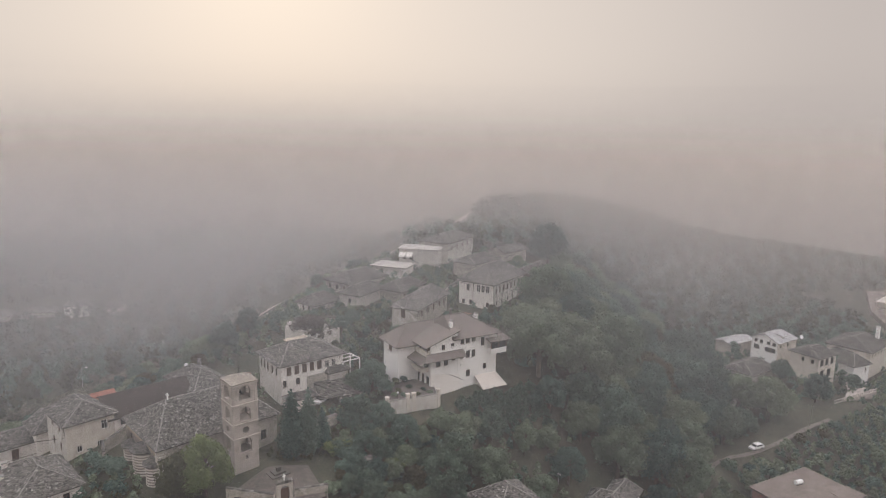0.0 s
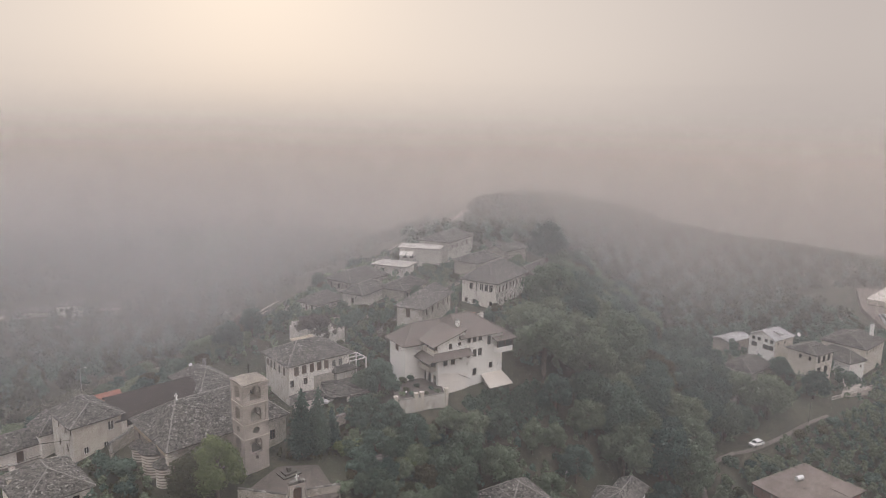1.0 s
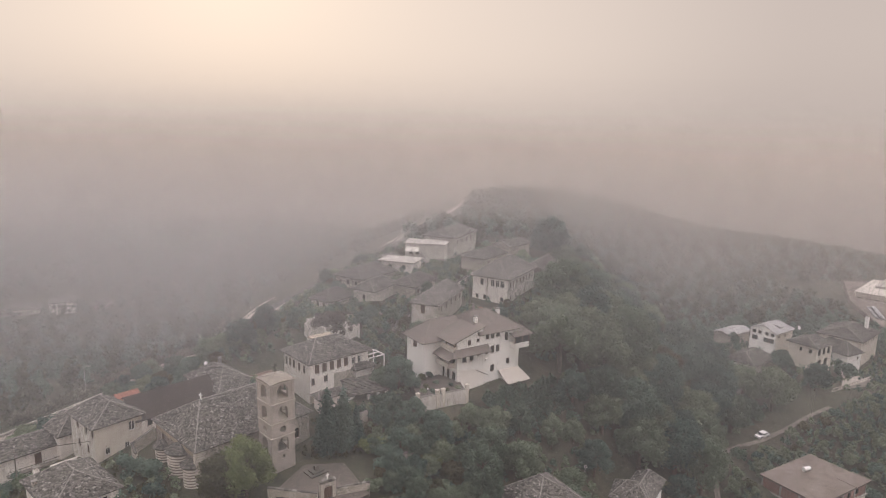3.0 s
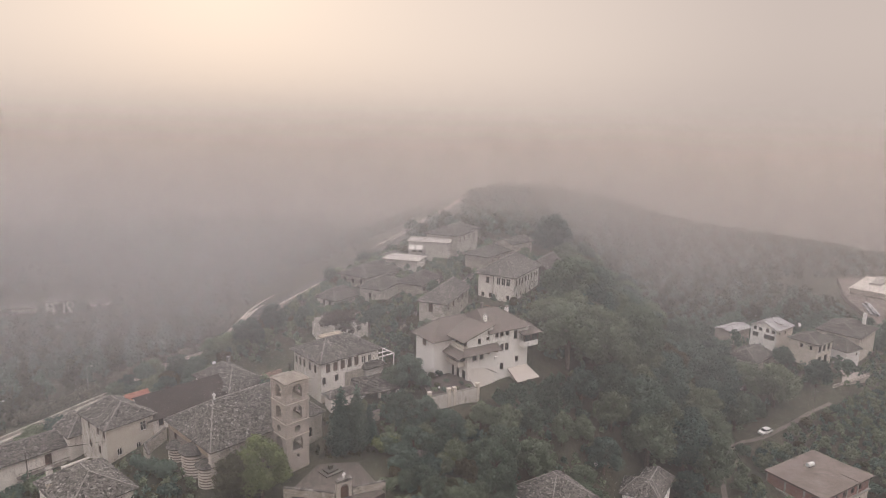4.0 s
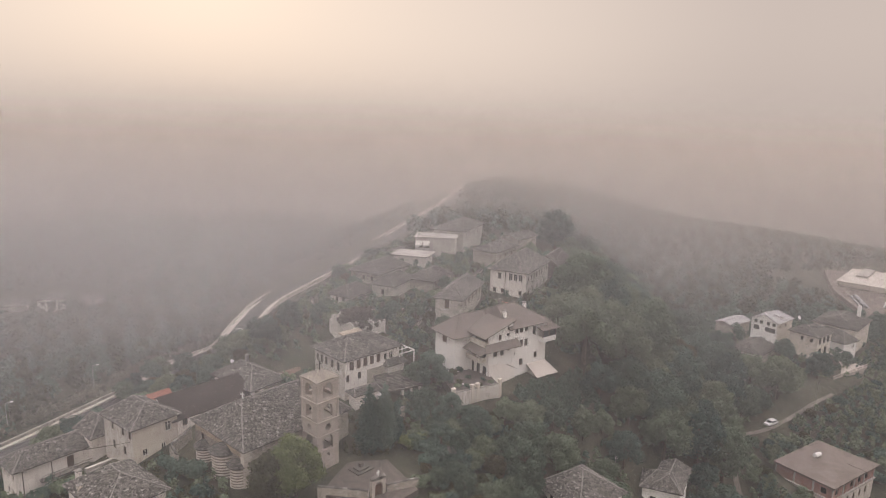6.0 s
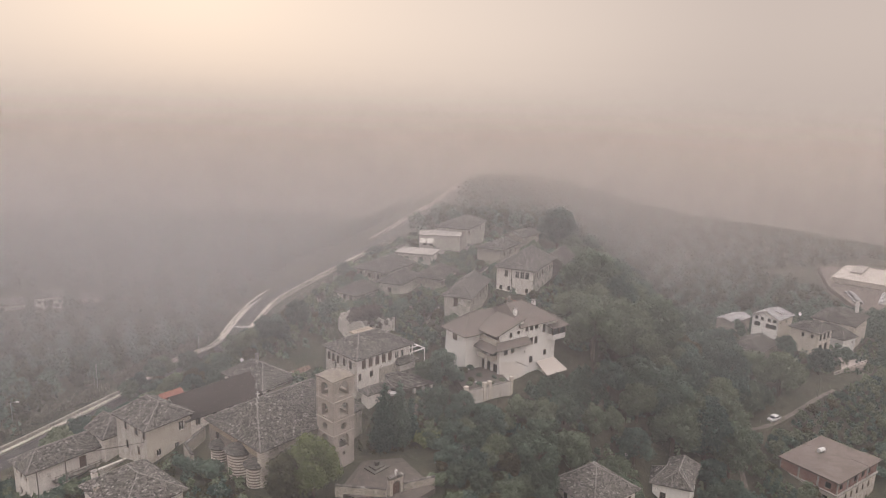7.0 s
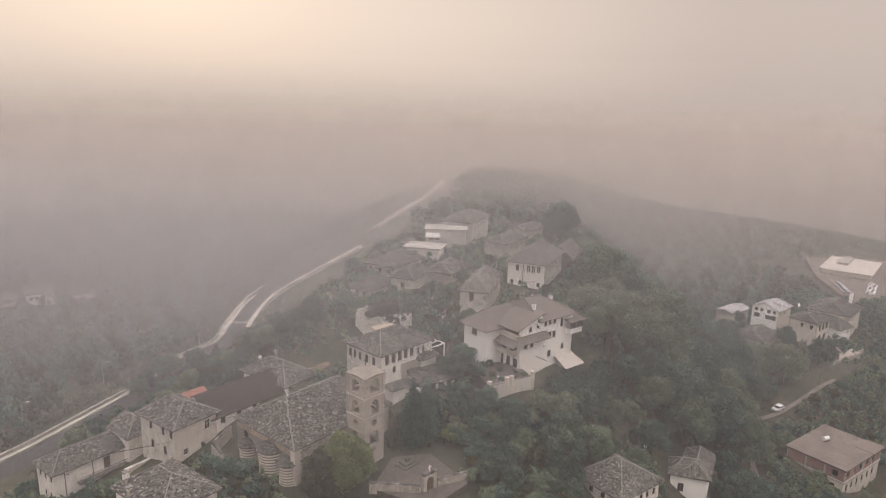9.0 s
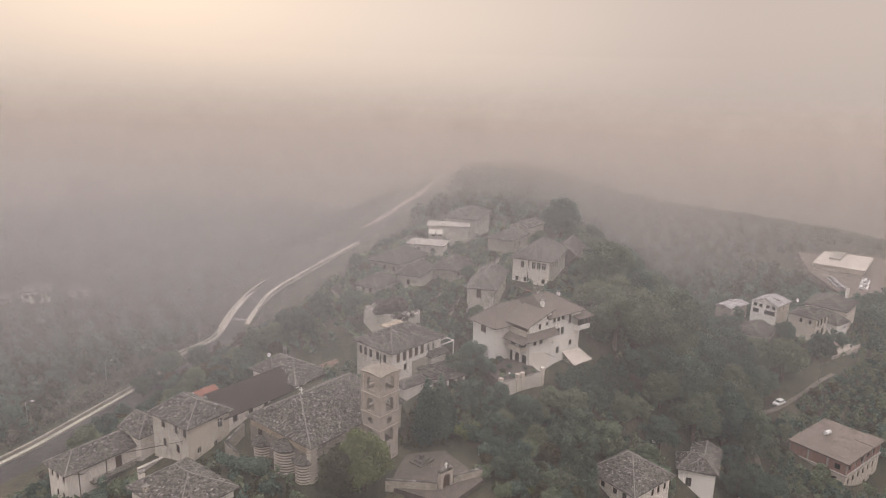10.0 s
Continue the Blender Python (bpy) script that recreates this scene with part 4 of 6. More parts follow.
house("low shed with a rusty clay tile roof", (-42.5, 136.0), 44, 7.5, 5.0, 2.0, 6.2, "old_white", 1.4, "u", (0, 0), 0.4, "rust_tile", dr=0.35, wr=(0.2, 0.3), jitter=0.5, caps="")
house("small lean-to with bright red clay tiles", (-66.0, 121.2), 44, 4.0, 4.2, 0.0, 8.3, "white", 1.3, "u", (0, 0), 0.3, "red_tile", dr=0.35, wr=(0.22, 0.26), jitter=0.4, caps="")

# long window house
h3 = house("white house with a row of brown shuttered windows and slate roof", (-30.2, 124.8), 38.5, 14.2, 10.6, 4.0, 15.0, {"*": "white", "L": "old_white"}, 3.0, "u", (5.2, 5.4), 0.65,
           wins=row("R", [1.7, 3.45, 5.2, 6.9, 8.6], 13.5, 1.05, 1.9, "shut") + row("R", [10.5, 12.0], 13.3, 0.95, 1.5, "white") + [("R", 0.7, 11.0, 0.9, 1.5, "dark"), ("R", 3.7, 11.0, 0.9, 1.4, "dark")]
           + row("L", [2.3, 4.4, 6.5, 8.1, 9.6], 13.1, 1.0, 1.75, "dark"))
lowst = MB()
lowst.box(5.6, -0.035, 4.0, 14.2, 0.2, 11.6)
lw_ = part("stone_base", lowst, "rubble", h3)
bd = MB()
bd.box(4.8, 6.2, 17.2, 10.0, 9.0, 17.45)
part("exposed_boards", bd, "wood_light", h3, "pale bare boards where the slates are gone")
# annex and porch in front of it
an = house("small white annex with a slate roof below the long house", (-28.0, 122.0), 34, 5.6, 2.4, 2.0, 8.8, "white", 1.0, "u", (1.0, 1.0), 0.5)
po = thing("porch", "open porch with a dark slate roof on white pillars", "porch", -22.2, 125.0, 0, 24)
pr = MB()
pf = [(-0.5, -0.6, 8.3), (8.4, -0.6, 8.3), (8.4, 5.2, 9.9), (-0.5, 5.2, 9.9)]
pr.face(*pf)
pr.face(*[(q[0], q[1], q[2] - 0.14) for q in reversed(pf)])
pr.face((-0.5, -0.6, 8.16), (8.4, -0.6, 8.16), (8.4, -0.6, 8.3), (-0.5, -0.6, 8.3))
prf = part("roof", pr, "roof_deck", po)
ps = MB()
slates_on(ps, pf, 0.45, 0.4, 0.8)
part("slates", ps, "slate_dark", prf, kind="stuff")
for u in (0.0, 4.0, 6.1, 8.0):
    pm = MB()
    pm.box(u - 0.25, -0.2, 3.5, u + 0.25, 0.3, 8.2)
    part("pillar", pm, "white", po)
pb = MB()
pb.box(-0.3, 4.6, 3.5, 8.2, 5.0, 9.6)
part("back_wall", pb, "old_white", po)
# timber frame of an unroofed lean-to
fr_ = thing("timber_frame", "bare pale timber frame of an unroofed lean-to", "frame", -19.0, 133.4, 0, 38.5)
for u, v in ((0, 0), (4.2, 0), (4.2, 4.0), (0, 4.0)):
    pm = MB()
    pm.box(u - 0.1, v - 0.1, 6.5, u + 0.1, v + 0.1, 12.9)
    part("post", pm, "frame_white", fr_)
for a in ((0, 0, 4.2, 0), (4.2, 0, 4.2, 4), (0, 4, 4.2, 4), (0, 0, 0, 4), (0, 2, 4.2, 2)):
    pm = MB()
    pm.box(min(a[0], a[2]) - 0.1, min(a[1], a[3]) - 0.1, 12.9, max(a[0], a[2]) + 0.1, max(a[1], a[3]) + 0.1, 13.1)
    part("beam", pm, "frame_white", fr_)
house("low outbuilding with a dark slate roof beside the timber frame", (-21.4, 130.4), 38.5, 4.4, 2.6, 4.0, 11.6, "old_white", 1.0, "u", (0.8, 0.8), 0.5, "slate_dark")

# ruined house with broken walls
ru = thing("ruined_house", "roofless ruined house with broken plastered walls and creepers", "ruin", -29.0, 141.5, 0, 40)
for (x0, y0, x1, y1, zt, mt) in ((0, 0, 9.5, 0.5, 16.9, "old_white"), (0, 0.5, 0.5, 9, 17.4, "old_white"), (9.0, 0.5, 9.5, 9, 16.4, "rubble_pale"), (0.5, 8.5, 9, 9, 17.9, "rubble_pale"), (4.5, 0.5, 5.0, 8.5, 16.4, "old_white")):
    m = MB()
    n = 26
    along_x = (x1 - x0) > (y1 - y0)
    for k in range(n):
        f0, f1 = k / n, (k + 1) / n
        zz = zt - 0.2 - 1.5 * max(0.0, 0.45 + noise.noise((k * 0.21, zt * 3.7, x0))) - rnd.uniform(0, 0.28)
        if along_x:
            m.box(x0 + (x1 - x0) * f0, y0, 8.0, x0 + (x1 - x0) * f1 - 0.004, y1, zz)
        else:
            m.box(x0, y0 + (y1 - y0) * f0, 8.0, x1, y0 + (y1 - y0) * f1 - 0.004, zz)
    part("broken_wall", m, mt, ru)
for k in range(9):
    m = MB()
    a = (rnd.uniform(0, 9), rnd.uniform(1, 8.5), 17.2 + rnd.uniform(-0.6, 0.6))
    m.tube(a, (a[0] + rnd.uniform(-3, 3), a[1] + rnd.uniform(-3, 3), 16.0 + rnd.uniform(0, 1.6)), 0.1, 0.09, 5)
    part("fallen_beam", m, "wood_grey", ru)
dk2 = MB()
slates_on(dk2, [(-0.6, 3.0, 16.9), (4.9, 0.4, 17.0), (5.4, 5.0, 18.9), (1.2, 6.5, 18.7)], 0.45, 0.35, 0.8, 1.6)
part("roof_remnant", dk2, "slate_dark", ru, kind="stuff")

# houses up the ridge
house("two-storey rubble house with a slate hip roof", (-3.6, 149.6), 66, 18.5, 6.6, 9.0, 20.2, {"*": "rubble", "L": "rubble_pale"}, 2.9, "u", (4.0, 3.5), 0.6, "slate_pale",
      [("L", 3.7, 18.9, 1.1, 2.2, "shut")] + row("R", [3, 6.5, 10, 13.5, 16.5], 18.6, 0.9, 1.5, "dark"))
house("large old mansion with a white front and a slate hip roof", (16.0, 166.6), 57, 18.6, 10.4, 8.0, 22.6, {"*": "rubble_pale", "L": "white"}, 4.1, "u", (5.6, 5.6), 0.7, "slate_pale",
      row("L", [1.7, 3.1, 4.5], 21.0, 1.15, 1.9, "white") + [("L", 7.65, 21.0, 1.0, 1.7, "brown")] + row("L", [1.6, 6.7, 9.0], 16.9, 0.9, 1.2, "dark")
      + row("R", [2, 4.2, 6.4, 8.6, 10.8, 13, 15.2, 17.2], 20.6, 0.9, 1.6, "dark") + row("R", [2.5, 5.5, 9, 12, 15.5], 17.2, 0.8, 1.3, "dark"))
dp = MB()
dp.tube((-0.12, 5.95, 15), (-0.12, 5.95, 22.4), 0.09, 0.09, 6)
dpo = thing("drainpipe", "dark drainpipe down the mansion's white front", "drainpipe", 16.0, 166.6, 0, 57)
part("pipe", dp, "iron", dpo)
house("low shed with a faded red roof by the mansion", (10.2, 161.8), 57, 3.6, 5.0, 8.0, 14.6, "rubble", 0.9, "v", (0, 0), 0.4, "red_tile", dr=0.35, wr=(0.2, 0.3), jitter=0.5, caps="")
house("small white house with two windows under a slate roof", (-30.9, 163.8), 50, 9.2, 6.4, 7.0, 16.9, {"*": "white", "R": "rubble_pale"}, 2.4, "u", (3.2, 3.2), 0.6, "slate_dark",
      row("L", [1.9, 4.1], 15.7, 0.95, 1.5, "brown"))
house("square rubble-built house with a dark slate roof", (-19.4, 167.2), 60, 11.6, 6.4, 8.0, 18.9, "rubble_pale", 2.3, "u", (3.2, 3.4), 0.6, "slate_dark", [("L", 3.2, 17.0, 0.9, 1.3, "dark")])
house("old house with a broad sagging dark slate roof", (-23.5, 178.5), 52, 15.0, 9.5, 9.0, 19.4, "rubble", 2.6, "u", (4, 4), 0.7, "slate_dark", row("L", [2, 5, 8], 17.8, 0.9, 1.3, "dark"))
house("old house with a dark slate roof on the ridge", (-8.5, 172.0), 60, 12.0, 7.5, 9.0, 19.0, "rubble", 2.2, "u", (3, 3), 0.6, "slate_dark", row("R", [2, 5, 8], 17.5, 0.9, 1.2, "dark"))
# flat-roofed terraced houses further up
fl = thing("house", "white flat-roofed house wall with a pale awning", "house", 1.6, 206.4, 0, 78)
block(fl, (0, 0, 8.0, 13.0), 12.0, 24.2, "old_white", row("L", [9.0, 11.2], 21.6, 1.3, 1.5, "dark"))
fr2 = MB()
fr2.box(-0.5, -0.5, 24.2, 8.5, 13.5, 24.5)
part("roof_slab", fr2, "concrete", fl)
for k in range(2):
    aw = MB()
    v0 = 8.2 + k * 2.4
    aw.face((-0.05, v0, 23.3), (-0.05, v0 + 2.1, 23.3), (-2.0, v0 + 2.1, 22.2), (-2.0, v0, 22.2))
    aw.face((-2.0, v0, 22.2), (-2.0, v0 + 2.1, 22.2), (-2.0, v0 + 2.1, 21.95), (-2.0, v0, 21.95))
    aw.face((-2.0, v0, 22.17), (-2.0, v0 + 2.1, 22.17), (-0.05, v0 + 2.1, 23.27), (-0.05, v0, 23.27))
    part("awning", aw, "awning", fl)
fl2 = thing("house", "low house with a pale flat concrete roof slab", "house", -8.8, 194.5, 0, 69)
block(fl2, (0, 0, 7.5, 10.5), 12.0, 20.7, "white", row("L", [3, 7.5], 19.2, 1.1, 1.3, "dark"))
fm2 = MB()
fm2.box(-0.8, -0.8, 20.7, 8.2, 11.3, 21.05)
part("roof_slab", fm2, "concrete", fl2)
house("stone house with a shallow slate roof high on the ridge", (5.0, 212.0), 62, 20.0, 11.0, 14.0, 25.6, "rubble_pale", 2.4, "u", (4.5, 4.5), 0.6, "slate_pale", row("R", [3, 7, 11, 15], 23.8, 1.0, 1.4, "dark") + row("L", [3, 7], 23.6, 1.0, 1.4, "dark"))
house("stone house with a shallow slate roof high on the ridge", (12.8, 194.0), 52, 14.0, 8.0, 14.0, 22.4, "rubble", 2.0, "u", (3, 3), 0.6, "slate", row("R", [3, 7, 11], 20.6, 0.9, 1.3, "dark"))
house("dark barn with a steep worn slate roof", (29.2, 182.6), 58, 13.0, 7.0, 9.0, 20.6, "wood_grey", 3.2, "u", (0, 0), 0.6, "slate_dark")
house("house with a pale sheet roof on the ridge", (24.0, 214.0), 45, 12.0, 7.0, 14.0, 22.5, "rubble", 1.6, "u", (0, 0), 0.5, "slate_pale")
house("small stone house on the slope above the road", (-23.5, 214.0), 50, 5.6, 5.2, 4.0, 16.6, "rubble_pale", 1.8, "u", (2.5, 2.5), 0.5, "slate", row("L", [2, 4.5], 16.3, 0.9, 1.2, "dark"))
house("small cottage with a pale slate roof edge", (-17.5, 206.0), 52, 8.5, 5.5, 8.0, 18.6, "white", 1.8, "u", (2, 2), 0.5, "slate", row("L", [2.5], 17.4, 0.9, 1.2, "dark"))
house("small roadside house with a low slate roof", (-41.0, 187.0), 40, 5.5, 4.4, -4.0, 9.4, "rubble", 1.5, "u", (2, 2), 0.5, "slate_dark", row("L", [2.5], 9.0, 0.9, 1.2, "dark"))

# ---------------- the large white house ----------------
wh = thing("house", "large white three-storey house with brown roofs and loggias", "house", -0.1, 130.8, 0, 30)
block(wh, (6.7, 0, 16.9, 10.5), 4.0, 18.5, "white_clean", [("R", s - 6.7, z, w_, h_, "brown") for s, z, w_, h_ in
      ((7.85, 17.5, 0.95, 1.2), (9.25, 17.55, 1.05, 1.25), (10.8, 17.6, 1.05, 1.2), (13.2, 16.75, 1.0, 2.0), (7.85, 14.4, 0.95, 1.7), (9.4, 14.4, 1.05, 1.7), (10.8, 14.4, 1.05, 1.7), (9.5, 10.05, 1.1, 1.6), (13.85, 10.95, 1.0, 1.35))])
block(wh, (0, 0.02, 6.68, 6.5), 4.0, 15.4, "white_clean", row("R", [1.9, 3.8], 13.6, 1.1, 1.75, "brown") + [("R", 5.7, 14.0, 0.9, 0.95, "brown")]
      + [("L", 2.0, 13.1, 2.2, 2.2, "dark"), ("L", 4.9, 13.1, 1.6, 2.2, "dark"), ("L", 1.3, 9.4, 1.4, 2.3, "dark"), ("L", 3.4, 9.4, 1.2, 2.4, "brown"), ("L", 5.4, 9.4, 1.2, 2.4, "brown")])
wall_panel(wh, (0, 0.02, 6.68, 6.5), "R", 15.4, 17.75, "white_clean", [(3.1, 16.9, 0.9, 1.2, "brown"), (5.4, 17.1, 0.9, 0.75, "brown")])
gw = MB()
gw.face((0, 0.02, 17.75), (6.68, 0.02, 17.75), (6.68, 0.02, 20.15), (0, 0.02, 17.85))
gw.face((6.68, 0.44, 17.75), (0, 0.44, 17.75), (0, 0.44, 17.85), (6.68, 0.44, 20.15))
part("gable", gw, "white_clean", wh)
# upper loggia: cream parapet, corner posts, dark back wall
lp = MB()
lp.box(-0.9, 0.0, 15.4, -0.72, 6.4, 16.45)
lp.box(-0.72, 0.0, 15.4, 0.0, 0.18, 16.45)
lp.box(-0.9, 0.0, 15.2, 0.0, 6.4, 15.4)
part("loggia_parapet", lp, "cream", wh)
for v in (0.1, 3.2, 6.3):
    pm = MB()
    pm.box(-0.88, v - 0.1, 16.45, -0.7, v + 0.1, 17.7)
    part("post", pm, "wood", wh)
bw = MB()
bw.box(1.4, 0.5, 15.4, 1.6, 6.4, 17.9)
part("back_wall", bw, "wood", wh)
# lower balcony
lb = MB()
lb.box(-1.8, 0.8, 11.7, 0.0, 6.6, 11.9)
lb.box(-1.8, 0.8, 11.9, -1.62, 6.6, 12.75)
lb.box(-1.62, 0.8, 11.9, 0.0, 0.98, 12.75)
part("balcony", lb, "cream", wh, "cream balcony parapet")


def slab_roof(parent, pl, mat="roof_tile", t=0.14, dr=0.4, name="roof", wr=(0.3, 0.36), label=""):
    d = MB()
    d.face(*pl)
    d.face(*[(q[0], q[1], q[2] - t) for q in reversed(pl)])
    for a, b in zip(pl, [*pl[1:], pl[0]]):
        d.face((a[0], a[1], a[2] - t), (b[0], b[1], b[2] - t), b, a)
    ob = part(name, d, "roof_deck", parent, label)
    s = MB()
    slates_on(s, pl, dr, wr[0], wr[1], 0.2, 0.025)
    part("tiles", s, mat, ob, kind="stuff")
    return ob


slab_roof(wh, [(-1.6, 7.4, 17.55), (-1.6, -0.7, 17.55), (7.0, -0.7, 20.35), (7.0, 7.4, 20.35)])
slab_roof(wh, [(-2.8, 8.2, 14.1), (-2.8, -0.9, 14.1), (-0.02, -0.9, 15.45), (-0.02, 8.2, 15.45)], name="canopy")
slab_roof(wh, [(-2.2, -1.7, 14.75), (8.0, -1.7, 14.75), (8.0, -0.02, 15.9), (-1.0, -0.02, 15.9)], name="canopy")
# left wing and main roofs
block(wh, (-4.9, 5.5, -0.02, 12.7), 4.0, 16.7, "white_clean", [("L", 3.9, 15.4, 1.7, 1.7, "shut")], "RBL")
block(wh, (-0.02, 6.52, 6.68, 12.7), 4.0, 16.7, "white_clean", (), "B")
roof(wh, (-4.9, 5.5, 8.0, 12.7), 16.7, 3.6, "u", (4.6, 0.5), 0.9, "roof_tile", 0.4, (0.3, 0.36), 0.25, "roof_tile")
roof(wh, (6.0, 0, 16.9, 11.2), 18.4, 3.7, "u", (1.2, 6.2), 0.8, "roof_tile", 0.4, (0.3, 0.36), 0.25, "roof_tile", "white_clean")
chimney(wh, 6.4, 2.6, 19.5, 21.5, 0.7, "white_clean")
chimney(wh, 14.4, 5.0, 19.2, 21.6, 0.7, "white_clean")
chimney(wh, 9.6, 8.0, 21.0, 22.4, 0.5, "wood_grey")
# corner balcony under its own roof
cb_ = MB()
cb_.box(14.4, -1.5, 14.0, 18.6, -0.02, 14.2)
cb_.box(14.4, -1.5, 14.2, 18.6, -1.36, 15.2)
cb_.box(16.95, -0.02, 14.0, 18.6, 3.0, 14.2)
cb_.box(18.46, -1.36, 14.2, 18.6, 3.0, 15.2)
cb_.box(14.4, -1.36, 14.2, 14.54, -0.02, 15.2)
part("balcony", cb_, "white_clean", wh)
for u, v in ((14.5, -1.43), (16.5, -1.43), (18.5, -1.43), (18.5, 2.9)):
    pm = MB()
    pm.box(u - 0.08, v - 0.08, 15.2, u + 0.08, v + 0.08, 17.1)
    part("post", pm, "wood", wh)
sc = MB()
sc.box(14.62, -1.4, 15.2, 18.4, -1.37, 17.0)
part("balcony_glazing", sc, "glass", wh)
slab_roof(wh, [(13.9, -2.0, 17.0), (19.4, -2.0, 17.0), (19.4, 3.6, 17.9), (13.9, 3.6, 17.9)], name="balcony_roof")
# flared skirt of the ground floor, lean-to, air conditioners
sk = MB()
sk.face((0.0, -1.0, 4.0), (7.4, -0.6, 4.0), (7.4, -0.02, 10.2), (0.0, -0.02, 11.4))
sk.face((0.0, -1.0, 4.0), (0.0, -0.02, 11.4), (0.0, -0.02, 4.0))
sk.face((7.4, -0.6, 4.0), (7.4, -0.02, 4.0), (7.4, -0.02, 10.2))
part("buttress", sk, "white", wh)
ls = MB()
ls.box(11.6, -3.0, 3.0, 16.2, -0.02, 7.4)
part("lean_to_wall", ls, "rubble_pale", wh)
lr = slab_roof(wh, [(10.9, -3.9, 7.3), (17.4, -3.9, 7.3), (16.8, -0.02, 9.2), (11.2, -0.02, 9.2)], "pale_roof", 0.16, 0.9, "lean_to_roof", (5.0, 6.0), "pale sheet roof of the lean-to")
for u, z in ((8.25, 15.95), (7.7, 12.4)):
    ac = MB()
    ac.box(u - 0.4, -0.36, z - 0.3, u + 0.4, -0.02, z + 0.3)
    part("air_conditioner", ac, "frame_white", wh)
pp_ = MB()
pp_.tube((4.8, -0.35, 10.6), (8.2, -0.5, 8.8), 0.07, 0.07, 6)
part("handrail", pp_, "iron", wh)
# terrace in front, with wall and pillars
te = MB()
te.prism([(-8.5, 122.6), (1.4, 126.6), (0.6, 131.4), (-4.5, 136.0), (-10.0, 131.5)], 3.0, 8.7)
tagged(part("terrace", te, "paving"), "paved terrace in front of the white house", "terrace", kind="structure")
wall_run("cream rendered garden wall of the white house terrace", [(-8.6, 121.6), (-4.0, 123.7), (1.6, 126.1)], 2.9, 0.45, "old_white", z=6.3)
for x, y in ((-8.6, 121.6), (-4.6, 123.4), (-3.4, 124.0), (1.6, 126.1)):
    g_ = MB()
    g_.box(-0.33, -0.33, 0, 0.33, 0.33, 3.7)
    g_.box(-0.42, -0.42, 3.7, 0.42, 0.42, 3.86)
    o_ = part("gate_pillar", g_, "cream")
    o_.matrix_basis = pose(x, y, 6.3, 0, 0, 27)
    tagged(o_, "cream rendered pillar of the terrace wall", "pillar", "terrace pillars")

# ---------------- houses below and on the far side ----------------
house("house with a wide grey slate hip roof and white walls", (11.6, 101.0), 28, 11.2, 10.2, -14.0, -4.2, "white", 3.9, "v", (5.6, 5.0), 0.7, "slate",
      row("R", [6.0, 7.8, 9.8], -6.0, 0.9, 1.5, "dark") + row("L", [2, 4.2, 7], -5.6, 1.0, 1.3, "dark"))
f2h = house("white cottage with a stone slate roof", (31.6, 119.6), -28, 7.4, 6.0, -22.0, -11.4, "white_clean", 2.6, "u", (3.0, 2.6), 0.6, "slate", [("R", 2.2, -14.4, 1.2, 2.0, "dark")])
house("white cottage wing with a stone slate gable roof", (38.0, 116.2), 54, 10.5, 5.2, -22.0, -11.2, "white_clean", 2.4, "u", (2.2, 2.0), 0.6, "slate", [("L", 2.6, -13.6, 0.9, 1.1, "dark")])
sl_ = house("rusty sheet roof of a shed behind the cottage", (34.6, 125.0), 54, 6.0, 4.0, -20.0, -12.2, "rubble", 0.9, "u", (0, 0), 0.3, "rust_tile", dr=0.35, wr=(0.2, 0.3), jitter=0.4, caps="", name="shed", cat="shed")

bb = thing("unfinished_building", "unfinished concrete-frame building with red brick infill", "building", 84.4, 130.7, 0, 27)
BL1, BL2 = 20.6, 14.2
for (za, zb, mt, inset) in ((-36.0, -24.6, "cream", 0.0), (-24.3, -21.3, "brick", 0.12)):
    b_ = (inset, inset, BL1 - inset, BL2 - inset)
    if mt == "brick":
        block(bb, b_, za, zb, mt, row("R", [2, 5.5, 9.2, 13, 16.5], -22.9, 1.5, 1.6, "void") + row("L", [2.2], -22.9, 1.4, 1.6, "void"))
    else:
        block(bb, b_, za, zb, mt, row("R", [2.2, 5, 8, 11, 14, 17], -26.6, 1.1, 1.9, "brown") + row("R", [3, 8, 13, 17], -31.0, 1.6, 2.6, "dark") + row("L", [2.6, 6.6, 10.6], -26.4, 1.3, 1.5, "void"))
for z, o, h in ((-24.6, 0.35, 0.3), (-21.3, 0.45, 0.4)):
    m = MB()
    m.box(-o, -o, z, BL1 + o, BL2 + o, z + h)
    part("floor_slab", m, "roof_concrete" if h > 0.35 else "concrete", bb)
for u in (0, 5.1, 10.3, 15.4, BL1):
    for v in (0, 4.7, 9.4, BL2):
        if u in (0, BL1) or v in (0, BL2):
            m = MB()
            m.box(max(0, u - 0.2), max(0, v - 0.2), -24.3, min(BL1, u + 0.2), min(BL2, v + 0.2), -21.3)
            part("column", m, "concrete", bb)
st_ = MB()
st_.box(14.5, -0.7, -20.85, BL1 + 0.7, 4.0, -20.75)
part("roof_patch", st_, "roof_concrete", bb)
tk = thing("water_tank", "white plastic water tank lying on the concrete roof", "water tank", 90.0, 144.6, -20.84, 20)
tm = MB()
tm.tube((-1.0, 0, 0.62), (1.0, 0, 0.62), 0.55, 0.55, 16)
part("barrel", tm, "tank", tk, smooth=False)
for s in (-0.6, 0.6):
    m = MB()
    m.box(s - 0.08, -0.5, 0.0, s + 0.08, 0.5, 0.22)
    part("cradle", m, "iron", tk)

